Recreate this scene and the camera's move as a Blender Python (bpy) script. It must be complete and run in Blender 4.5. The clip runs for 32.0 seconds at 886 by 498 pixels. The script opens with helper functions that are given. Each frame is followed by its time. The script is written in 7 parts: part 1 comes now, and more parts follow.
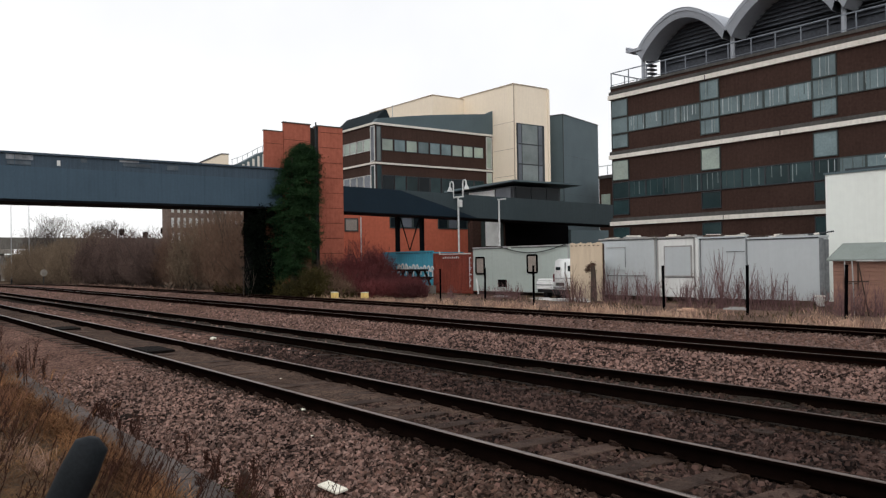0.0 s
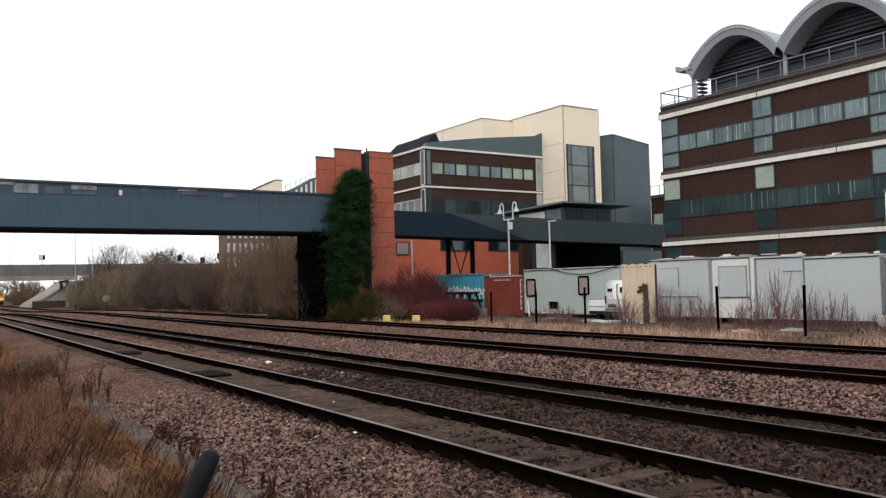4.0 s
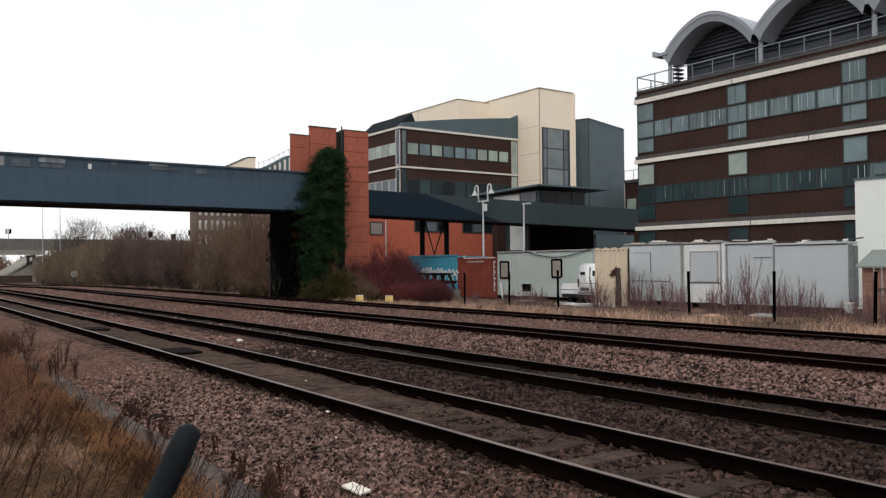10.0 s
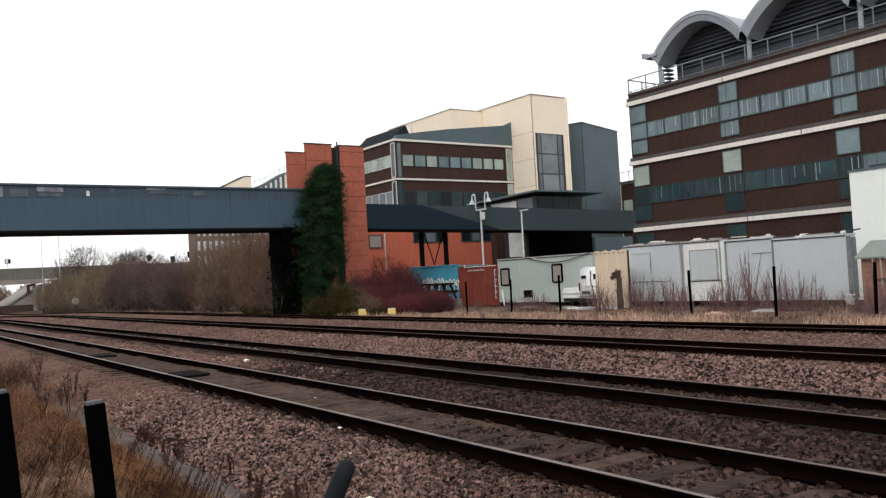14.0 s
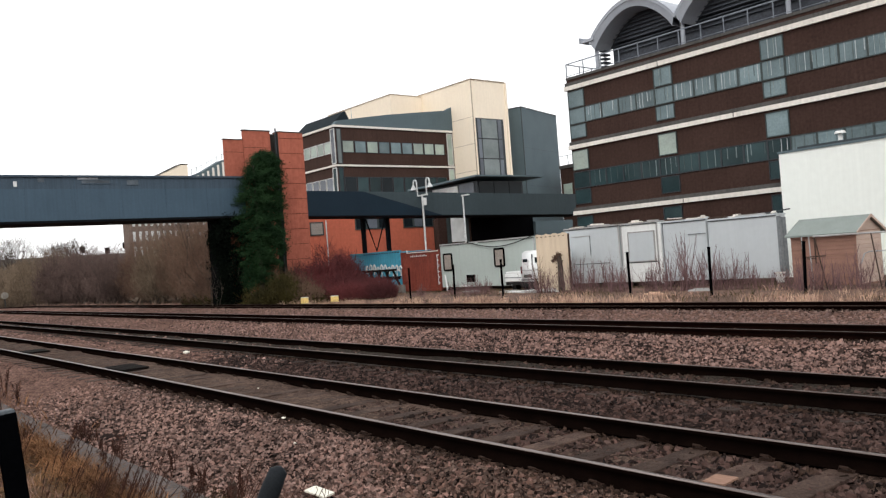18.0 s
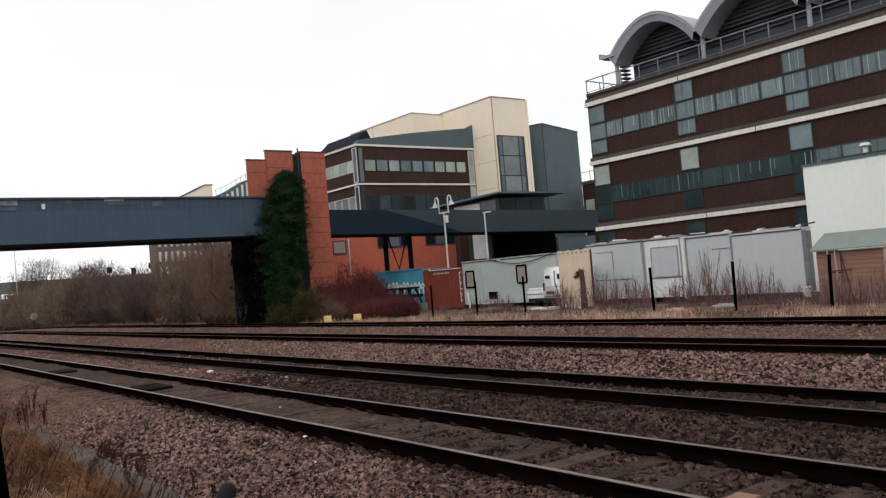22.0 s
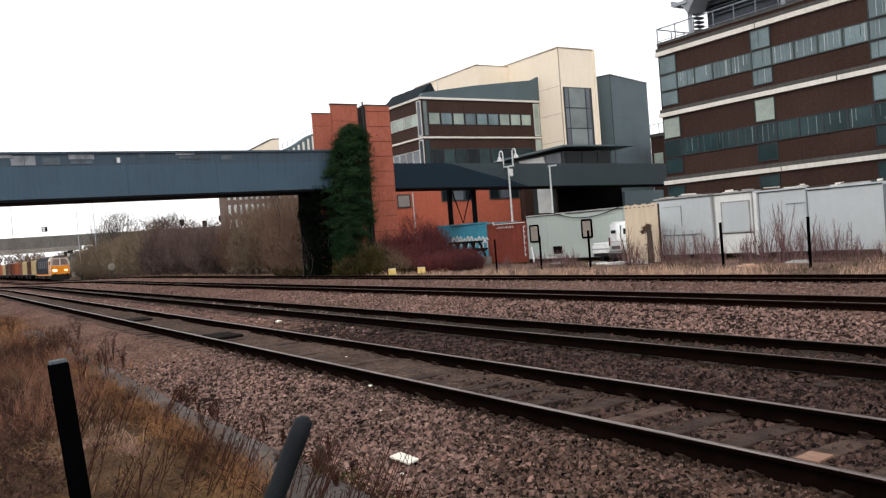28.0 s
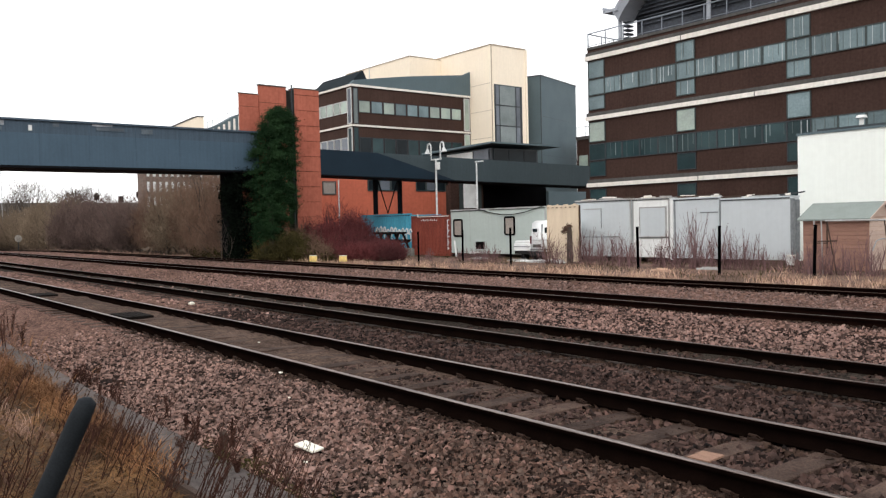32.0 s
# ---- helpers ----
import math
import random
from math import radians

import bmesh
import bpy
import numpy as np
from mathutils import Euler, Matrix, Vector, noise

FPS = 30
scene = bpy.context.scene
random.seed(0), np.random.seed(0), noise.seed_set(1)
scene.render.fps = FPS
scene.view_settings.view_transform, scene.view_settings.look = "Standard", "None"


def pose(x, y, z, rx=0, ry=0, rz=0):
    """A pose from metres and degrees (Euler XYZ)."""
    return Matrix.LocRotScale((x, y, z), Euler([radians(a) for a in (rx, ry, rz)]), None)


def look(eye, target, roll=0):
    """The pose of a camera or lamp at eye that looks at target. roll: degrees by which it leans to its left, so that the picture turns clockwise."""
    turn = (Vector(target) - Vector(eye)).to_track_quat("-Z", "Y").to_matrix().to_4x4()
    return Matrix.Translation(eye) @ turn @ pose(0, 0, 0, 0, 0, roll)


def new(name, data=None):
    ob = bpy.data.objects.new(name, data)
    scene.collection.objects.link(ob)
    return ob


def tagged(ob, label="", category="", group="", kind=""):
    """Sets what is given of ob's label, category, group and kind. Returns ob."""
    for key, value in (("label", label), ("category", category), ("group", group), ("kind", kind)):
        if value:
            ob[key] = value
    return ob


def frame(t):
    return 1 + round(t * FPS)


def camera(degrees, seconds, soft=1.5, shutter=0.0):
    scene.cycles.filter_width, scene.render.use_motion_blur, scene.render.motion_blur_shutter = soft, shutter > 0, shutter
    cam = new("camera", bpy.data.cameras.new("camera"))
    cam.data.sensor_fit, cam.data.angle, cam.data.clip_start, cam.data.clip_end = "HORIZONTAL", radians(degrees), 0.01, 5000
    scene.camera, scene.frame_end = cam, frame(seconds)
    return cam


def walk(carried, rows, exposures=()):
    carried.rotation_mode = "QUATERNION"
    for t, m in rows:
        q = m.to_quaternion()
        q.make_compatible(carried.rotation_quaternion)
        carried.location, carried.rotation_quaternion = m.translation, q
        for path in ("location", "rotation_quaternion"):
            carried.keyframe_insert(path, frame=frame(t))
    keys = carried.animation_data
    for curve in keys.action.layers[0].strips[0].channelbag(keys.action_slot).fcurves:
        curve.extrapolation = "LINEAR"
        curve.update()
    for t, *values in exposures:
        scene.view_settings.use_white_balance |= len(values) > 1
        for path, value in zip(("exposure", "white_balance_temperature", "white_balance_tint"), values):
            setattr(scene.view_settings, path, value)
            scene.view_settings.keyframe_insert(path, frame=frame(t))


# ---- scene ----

# Lens and path: a hand-held camera beside the line. x runs along the tracks, y across them, z = 0 is the rail top.
cam = camera(57.6, 32.0, soft=1.3)
PATH = [  # seconds, x, y, z, yaw, pitch, roll
    (0.0, -0.208, 0.094, 1.750, 52.84, 0.89, -0.88),
    (0.5, -0.167, 0.085, 1.761, 52.14, -0.06, -2.60),
    (1.0, -0.235, 0.093, 1.747, 53.45, 2.80, -2.39),
    (1.5, -0.198, 0.086, 1.755, 53.43, 2.30, -2.92),
    (2.0, -0.165, 0.074, 1.757, 53.77, 1.32, -1.14),
    (2.5, -0.121, 0.058, 1.771, 51.61, -1.95, -0.90),
    (3.0, -0.188, 0.071, 1.759, 54.84, 1.09, -3.85),
    (3.5, 0.017, 0.004, 1.794, 56.68, 2.44, -1.79),
    (5.5, -0.175, 0.060, 1.756, 55.31, 1.99, -0.21),
    (6.0, -0.170, 0.055, 1.757, 55.43, 2.06, 0.13),
    (6.5, -0.070, 0.024, 1.775, 55.86, 2.54, -0.71),
    (7.0, -0.147, 0.050, 1.761, 55.98, 2.71, -0.70),
    (7.5, -0.134, 0.045, 1.764, 54.74, 2.40, -0.19),
    (8.0, -0.110, 0.039, 1.768, 55.10, 2.23, -0.10),
    (8.5, 0.017, -0.003, 1.792, 57.00, 2.34, -0.07),
    (9.0, -0.115, 0.039, 1.769, 55.92, 1.70, 0.37),
    (9.5, 0.014, 0.000, 1.792, 56.91, 1.70, -0.46),
    (10.0, -0.120, 0.042, 1.766, 54.59, 1.17, -0.51),
    (10.5, -0.153, 0.053, 1.761, 55.68, 1.00, -0.98),
    (11.0, -0.078, 0.029, 1.775, 55.98, 1.10, -0.86),
    (11.5, -0.125, 0.044, 1.768, 56.34, 1.17, -1.21),
    (12.0, -0.006, 0.002, 1.793, 56.82, 1.57, -1.97),
    (12.5, 0.003, -0.003, 1.802, 56.75, 2.74, -2.28),
    (13.0, -0.043, -0.043, 1.794, 55.72, -1.81, -1.35),
    (13.5, -0.035, -0.084, 1.804, 54.53, 1.28, -2.13),
    (15.5, -0.029, -0.069, 1.810, 54.52, 2.24, -4.02),
    (16.0, -0.026, -0.075, 1.807, 55.06, 1.38, -3.73),
    (16.5, -0.031, -0.070, 1.807, 53.43, 0.81, -3.25),
    (17.0, -0.044, -0.048, 1.804, 52.48, 0.25, -2.86),
    (17.5, -0.077, -0.047, 1.805, 49.37, -0.68, -3.92),
    (18.0, -0.047, -0.063, 1.812, 50.48, 0.56, -4.30),
    (18.5, -0.047, -0.067, 1.810, 51.91, 0.84, -4.55),
    (19.0, 0.082, -0.080, 1.839, 50.65, 1.32, -6.27),
    (19.5, 0.018, -0.011, 1.800, 49.51, 2.09, -5.37),
    (20.0, 0.027, -0.053, 1.820, 49.56, 1.71, -4.02),
    (20.5, 0.041, -0.055, 1.822, 50.56, 1.73, -4.16),
    (21.0, -0.013, -0.037, 1.812, 53.34, 2.34, -5.19),
    (21.5, -0.022, -0.028, 1.809, 55.42, 1.86, -5.49),
    (22.0, 0.022, -0.045, 1.817, 52.01, 1.91, -4.84),
    (22.5, 0.036, -0.003, 1.814, 52.38, 1.75, -4.54),
    (23.0, 0.035, -0.042, 1.818, 50.95, 0.95, -4.06),
    (23.5, 0.037, -0.040, 1.819, 51.22, 0.27, -3.73),
    (24.0, 0.027, -0.039, 1.815, 51.92, 0.96, -4.46),
    (24.5, 0.041, -0.047, 1.818, 53.22, 0.98, -4.36),
    (25.0, -0.028, -0.025, 1.799, 54.50, -0.54, -3.31),
    (25.5, -0.026, -0.026, 1.801, 54.80, -0.61, -3.26),
    (26.0, -0.029, -0.026, 1.798, 55.05, -1.08, -3.32),
    (26.5, -0.036, -0.022, 1.795, 56.01, -1.14, -3.78),
    (28.5, -0.028, -0.031, 1.799, 56.84, -0.90, -4.47),
    (29.0, -0.000, -0.033, 1.807, 56.05, 0.19, -4.78),
    (29.5, -0.009, -0.029, 1.807, 56.53, -0.55, -4.96),
    (30.0, 0.027, -0.010, 1.812, 53.72, -0.19, -4.86),
    (30.5, 0.022, 0.040, 1.803, 51.39, 0.23, -2.68),
    (31.0, 0.023, 0.039, 1.803, 50.99, 1.05, -2.80),
    (31.5, 0.044, -0.016, 1.819, 50.68, -0.13, -2.02),
    (32.0, 0.007, 0.034, 1.791, 51.43, -1.85, -1.35),
]


def carried_pose(x, y, z, yaw, pitch, roll):
    return pose(x, y, z, 0, 0, yaw) @ pose(0, 0, 0, 90 + pitch) @ pose(0, 0, 0, 0, 0, roll)


# the clip's own camera brightens and darkens its picture
EXPOSURES = [(0.0, 0.05), (1.0, 0.36), (2.0, 0.22), (3.0, 0.38), (6.0, 0.09), (11.0, 0.07), (12.0, 0.08), (13.0, 0.52), (15.5, 0.00), (16.0, 0.00), (17.0, 0.51), (18.0, 0.53),
             (19.0, 0.30), (20.0, 0.31), (21.0, 0.25), (22.0, 0.05), (24.0, 0.35), (26.0, 0.30), (28.5, 0.52), (30.0, 0.54), (32.0, 0.68)]
walk(cam, [(t, carried_pose(*row)) for t, *row in PATH], EXPOSURES)

# ---- overcast daylight ----
world = bpy.data.worlds.new("overcast")
scene.world = world
world.use_nodes = True
wn, wl = world.node_tree.nodes, world.node_tree.links
wn.clear()
w_out = wn.new("ShaderNodeOutputWorld")
w_bg = wn.new("ShaderNodeBackground")
w_sky = wn.new("ShaderNodeTexSky")
w_sky.sky_type, w_sky.sun_disc = "NISHITA", False
w_sky.sun_elevation, w_sky.sun_rotation = radians(38), radians(150)
w_sky.air_density, w_sky.dust_density = 1.0, 3.0
w_scale = wn.new("ShaderNodeVectorMath")
w_scale.operation = "SCALE"
w_scale.inputs[3].default_value = 0.08
w_geo = wn.new("ShaderNodeTexCoord")
w_noise = wn.new("ShaderNodeTexNoise")
w_noise.inputs["Scale"].default_value, w_noise.inputs["Detail"].default_value = 2.2, 5.0
w_ramp = wn.new("ShaderNodeValToRGB")
w_ramp.color_ramp.elements[0].position, w_ramp.color_ramp.elements[0].color = 0.34, (0.985, 0.99, 1.01, 1)
w_ramp.color_ramp.elements[1].position, w_ramp.color_ramp.elements[1].color = 0.58, (1.12, 1.12, 1.125, 1)
w_mix = wn.new("ShaderNodeMix")
w_mix.data_type = "RGBA"
w_mix.inputs[0].default_value = 0.88
wl.new(w_sky.outputs[0], w_scale.inputs[0])
wl.new(w_geo.outputs["Generated"], w_noise.inputs["Vector"])
wl.new(w_noise.outputs["Fac"], w_ramp.inputs[0])
wl.new(w_scale.outputs[0], w_mix.inputs[6])
wl.new(w_ramp.outputs[0], w_mix.inputs[7])
wl.new(w_mix.outputs[2], w_bg.inputs[0])
w_bg.inputs[1].default_value = 1.0
wl.new(w_bg.outputs[0], w_out.inputs[0])

sun_data = bpy.data.lights.new("sun", "SUN")
sun_data.energy, sun_data.angle, sun_data.color = 0.6, radians(25), (1.0, 0.96, 0.9)
sun = new("sun", sun_data)
sun.matrix_world = look((20, -30, 50), (-25, 20, 0))
scene.view_settings.exposure = 0.0


# ---- materials ----
def mat(name, color, rough=0.8, metal=0.0, dark=None, scale=4.0, amount=0.6, bump=0.0, bump_scale=30.0, fine=0.25,
        stretch=(1, 1, 1), per_object=0.0, per_island=0.0, spec=None, streaks=0.0, coat=0.0, alt=None):
    """A procedural surface: two colours mixed by broad noise, fine grain, bump, optional run-down streaks."""
    m = bpy.data.materials.new(name)
    m.use_nodes = True
    n, l = m.node_tree.nodes, m.node_tree.links
    b = n["Principled BSDF"]
    spec = spec if spec is not None else (0.12 if rough >= 0.6 else 0.3)
    dark = dark or tuple(c * 0.6 for c in color)
    co = n.new("ShaderNodeTexCoord")
    mp = n.new("ShaderNodeMapping")
    mp.inputs["Scale"].default_value = stretch
    geo = n.new("ShaderNodeNewGeometry")
    l.new(geo.outputs["Position"], mp.inputs[0])
    big = n.new("ShaderNodeTexNoise")
    big.inputs["Scale"].default_value, big.inputs["Detail"].default_value = scale, 6
    small = n.new("ShaderNodeTexNoise")
    small.inputs["Scale"].default_value, small.inputs["Detail"].default_value = scale * 14, 3
    for x in (big, small):
        l.new(mp.outputs[0], x.inputs["Vector"])
    ramp = n.new("ShaderNodeMapRange")
    ramp.inputs[1].default_value, ramp.inputs[2].default_value = 0.35, 0.7
    ramp.inputs[4].default_value = amount
    l.new(big.outputs["Fac"], ramp.inputs[0])
    mix = n.new("ShaderNodeMix")
    mix.data_type = "RGBA"
    mix.inputs[6].default_value, mix.inputs[7].default_value = (*color, 1), (*dark, 1)
    l.new(ramp.outputs[0], mix.inputs[0])
    last = mix.outputs[2]
    if alt:  # some pieces are of another stone
        pick = n.new("ShaderNodeMath")
        pick.operation = "MULTIPLY"
        pick.inputs[1].default_value = 17.3
        l.new(geo.outputs["Random Per Island"], pick.inputs[0])
        frac = n.new("ShaderNodeMath")
        frac.operation = "FRACT"
        l.new(pick.outputs[0], frac.inputs[0])
        other = n.new("ShaderNodeMix")
        other.data_type = "RGBA"
        other.inputs[7].default_value = (*alt, 1)
        l.new(frac.outputs[0], other.inputs[0])
        l.new(last, other.inputs[6])
        last = other.outputs[2]
    gain = n.new("ShaderNodeMapRange")
    gain.inputs[1].default_value, gain.inputs[2].default_value = 0.3, 0.7
    gain.inputs[3].default_value, gain.inputs[4].default_value = 1 - fine, 1 + fine
    l.new(small.outputs["Fac"], gain.inputs[0])
    val = gain.outputs[0]
    if streaks:
        mp2 = n.new("ShaderNodeMapping")
        mp2.inputs["Scale"].default_value = (5, 5, 0.25)
        l.new(geo.outputs["Position"], mp2.inputs[0])
        run = n.new("ShaderNodeTexNoise")
        run.inputs["Scale"].default_value, run.inputs["Detail"].default_value = 1.6, 4
        l.new(mp2.outputs[0], run.inputs["Vector"])
        rr = n.new("ShaderNodeMapRange")
        rr.inputs[1].default_value, rr.inputs[2].default_value = 0.4, 0.75
        rr.inputs[3].default_value, rr.inputs[4].default_value = 1.0, 1.0 - streaks
        l.new(run.outputs["Fac"], rr.inputs[0])
        mu = n.new("ShaderNodeMath")
        mu.operation = "MULTIPLY"
        l.new(val, mu.inputs[0])
        l.new(rr.outputs[0], mu.inputs[1])
        val = mu.outputs[0]
    for amt, out in ((per_object, "obj"), (per_island, "isl")):
        if amt:
            src = n.new("ShaderNodeObjectInfo").outputs["Random"] if out == "obj" else geo.outputs["Random Per Island"]
            r = n.new("ShaderNodeMapRange")
            r.inputs[3].default_value, r.inputs[4].default_value = 1 - amt, 1 + amt
            l.new(src, r.inputs[0])
            mu = n.new("ShaderNodeMath")
            mu.operation = "MULTIPLY"
            l.new(val, mu.inputs[0])
            l.new(r.outputs[0], mu.inputs[1])
            val = mu.outputs[0]
    sc = n.new("ShaderNodeVectorMath")
    sc.operation = "SCALE"
    l.new(last, sc.inputs[0])
    l.new(val, sc.inputs[3])
    l.new(sc.outputs[0], b.inputs["Base Color"])
    rv = n.new("ShaderNodeMapRange")
    rv.inputs[3].default_value, rv.inputs[4].default_value = max(0.02, rough - 0.12), min(1.0, rough + 0.12)
    l.new(big.outputs["Fac"], rv.inputs[0])
    l.new(rv.outputs[0], b.inputs["Roughness"])
    b.inputs["Metallic"].default_value = metal
    b.inputs["Specular IOR Level"].default_value = spec
    b.inputs["Coat Weight"].default_value = coat
    if bump:
        bn = n.new("ShaderNodeTexNoise")
        bn.inputs["Scale"].default_value, bn.inputs["Detail"].default_value = bump_scale, 4
        l.new(mp.outputs[0], bn.inputs["Vector"])
        bp = n.new("ShaderNodeBump")
        bp.inputs["Strength"].default_value, bp.inputs["Distance"].default_value = bump, 0.02
        l.new(bn.outputs["Fac"], bp.inputs["Height"])
        l.new(bp.outputs[0], b.inputs["Normal"])
    return m


def glow(name, color, strength):
    m = mat(name, color, 0.3)
    b = m.node_tree.nodes["Principled BSDF"]
    b.inputs["Emission Color"].default_value = (*color, 1)
    b.inputs["Emission Strength"].default_value = strength
    return m


M = {}
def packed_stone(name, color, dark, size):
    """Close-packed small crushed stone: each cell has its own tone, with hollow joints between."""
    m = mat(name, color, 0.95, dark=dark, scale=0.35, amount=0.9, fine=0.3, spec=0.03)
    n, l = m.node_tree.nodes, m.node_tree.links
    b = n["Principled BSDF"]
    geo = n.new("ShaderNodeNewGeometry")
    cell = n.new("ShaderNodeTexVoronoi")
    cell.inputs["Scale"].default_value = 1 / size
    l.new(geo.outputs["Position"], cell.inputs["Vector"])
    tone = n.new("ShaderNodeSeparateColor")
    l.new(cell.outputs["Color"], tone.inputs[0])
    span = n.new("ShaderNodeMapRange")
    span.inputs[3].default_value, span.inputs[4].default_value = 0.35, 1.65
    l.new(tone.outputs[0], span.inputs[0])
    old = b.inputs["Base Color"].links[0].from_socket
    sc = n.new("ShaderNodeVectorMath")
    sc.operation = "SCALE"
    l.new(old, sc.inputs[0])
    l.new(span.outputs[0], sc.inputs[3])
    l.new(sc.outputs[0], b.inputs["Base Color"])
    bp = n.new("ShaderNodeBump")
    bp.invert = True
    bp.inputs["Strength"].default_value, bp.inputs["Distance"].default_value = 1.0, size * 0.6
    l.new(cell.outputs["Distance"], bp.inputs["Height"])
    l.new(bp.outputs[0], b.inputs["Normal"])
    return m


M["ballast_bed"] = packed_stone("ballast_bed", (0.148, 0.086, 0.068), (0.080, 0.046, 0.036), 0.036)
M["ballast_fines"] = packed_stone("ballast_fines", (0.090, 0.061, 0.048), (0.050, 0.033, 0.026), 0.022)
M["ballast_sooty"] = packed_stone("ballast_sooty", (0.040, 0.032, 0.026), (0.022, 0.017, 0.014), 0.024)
M["ballast_gap_shade"] = packed_stone("ballast_gap_shade", (0.018, 0.011, 0.009), (0.007, 0.004, 0.0035), 0.03)
M["stone_near"] = mat("stone_near", (0.208, 0.124, 0.101), 0.9, dark=(0.074, 0.043, 0.035), scale=0.35, amount=0.8, per_island=0.95, fine=0.3, spec=0.06, alt=(0.145, 0.097, 0.083))
M["stone_oily"] = mat("stone_oily", (0.060, 0.034, 0.028), 0.9, dark=(0.028, 0.0155, 0.0125), scale=0.35, amount=0.8, per_island=0.95, fine=0.3, spec=0.10, alt=(0.052, 0.033, 0.028))
M["stone_grimy"] = mat("stone_grimy", (0.046, 0.027, 0.020), 0.9, dark=(0.016, 0.010, 0.008), scale=0.35, amount=0.8, per_island=0.8, fine=0.3, spec=0.05, alt=(0.036, 0.023, 0.017))
M["stone_pink"] = mat("stone_pink", (0.205, 0.120, 0.098), 0.9, dark=(0.098, 0.056, 0.046), scale=0.3, amount=0.8, per_island=0.95, fine=0.3, spec=0.08, alt=(0.160, 0.106, 0.092))
M["stone_grey"] = mat("stone_grey", (0.188, 0.116, 0.097), 0.9, dark=(0.092, 0.056, 0.048), scale=0.3, amount=0.8, per_island=0.55, fine=0.25, spec=0.06, alt=(0.150, 0.103, 0.090))
M["soil"] = mat("soil", (0.085, 0.052, 0.030), 0.95, dark=(0.035, 0.023, 0.014), scale=0.6, amount=0.9, bump=0.8, bump_scale=9, fine=0.4)
M["straw_ground"] = mat("straw_ground", (0.165, 0.102, 0.078), 0.95, dark=(0.066, 0.042, 0.032), scale=0.8, amount=0.9, bump=0.8, bump_scale=12, fine=0.4)
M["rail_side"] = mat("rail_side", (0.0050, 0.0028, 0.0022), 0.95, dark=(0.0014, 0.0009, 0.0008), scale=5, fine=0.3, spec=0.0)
M["rail_head"] = mat("rail_head", (0.26, 0.21, 0.19), 0.33, metal=0.85, dark=(0.06, 0.042, 0.036), scale=3, amount=0.9, stretch=(0.3, 8, 1))
M["rail_head_dull"] = mat("rail_head_dull", (0.10, 0.072, 0.062), 0.5, metal=0.6, dark=(0.030, 0.020, 0.017), scale=3, amount=0.9, stretch=(0.3, 8, 1))
M["rail_head_rusty"] = mat("rail_head_rusty", (0.05, 0.03, 0.022), 0.7, dark=(0.025, 0.015, 0.012), scale=3, stretch=(0.3, 8, 1))
M["sleeper"] = mat("sleeper", (0.076, 0.049, 0.038), 0.9, dark=(0.026, 0.016, 0.013), scale=4, amount=0.9, bump=0.7, bump_scale=30, per_object=0.35, fine=0.4)
M["sleeper_dark"] = mat("sleeper_dark", (0.050, 0.034, 0.028), 0.9, dark=(0.022, 0.016, 0.013), scale=3, amount=0.8, bump=0.4, bump_scale=40, per_object=0.25)
M["clip"] = mat("clip", (0.026, 0.014, 0.010), 0.8, dark=(0.025, 0.015, 0.011), scale=20)
M["fresh_wood"] = mat("fresh_wood", (0.27, 0.16, 0.115), 0.85, dark=(0.15, 0.09, 0.065), scale=6, stretch=(1, 6, 1))
M["brick_brown"] = mat("brick_brown", (0.054, 0.0300, 0.0240), 0.85, dark=(0.040, 0.0222, 0.0178), scale=0.5, amount=0.7, fine=0.2, bump=0.2, streaks=0.2)
M["brick_umber"] = mat("brick_umber", (0.060, 0.034, 0.027), 0.85, dark=(0.043, 0.025, 0.020), scale=0.5, amount=0.7, fine=0.2, bump=0.2, streaks=0.2)
M["brick_red"] = mat("brick_red", (0.42, 0.130, 0.086), 0.85, dark=(0.33, 0.102, 0.068), scale=0.35, amount=0.7, fine=0.12, bump=0.15, streaks=0.15)
M["brick_orange"] = mat("brick_orange", (0.56, 0.150, 0.090), 0.8, dark=(0.44, 0.116, 0.072), scale=0.3, amount=0.6, fine=0.08, bump=0.1, streaks=0.08)
M["recess_shade"] = mat("recess_shade", (0.052, 0.050, 0.046), 0.9, dark=(0.032, 0.031, 0.029), scale=0.8, streaks=0.4)
M["mortar"] = mat("mortar", (0.13, 0.05, 0.032), 0.9, scale=3)
M["white_band"] = mat("white_band", (0.78, 0.74, 0.68), 0.7, dark=(0.62, 0.58, 0.52), scale=0.6, fine=0.06, streaks=0.15)
M["cream_edge"] = mat("cream_edge", (0.48, 0.39, 0.30), 0.8, dark=(0.38, 0.30, 0.23), scale=0.8, streaks=0.2)
M["far_brick"] = mat("far_brick", (0.17, 0.125, 0.105), 0.9, dark=(0.12, 0.09, 0.075), scale=0.2)
M["band_grey"] = mat("band_grey", (0.098, 0.095, 0.091), 0.8, dark=(0.062, 0.060, 0.057), scale=0.8, streaks=0.3, fine=0.1)
M["cream"] = mat("cream", (0.92, 0.81, 0.66), 0.75, dark=(0.86, 0.74, 0.59), scale=0.25, amount=0.6, fine=0.02, streaks=0.04)
M["slate_clad"] = mat("slate_clad", (0.105, 0.142, 0.158), 0.6, dark=(0.088, 0.120, 0.135), scale=0.4, fine=0.03, streaks=0.05)
M["slate_roof"] = mat("slate_roof", (0.022, 0.029, 0.034), 0.85, dark=(0.016, 0.021, 0.025), scale=0.5, fine=0.08, spec=0.03)
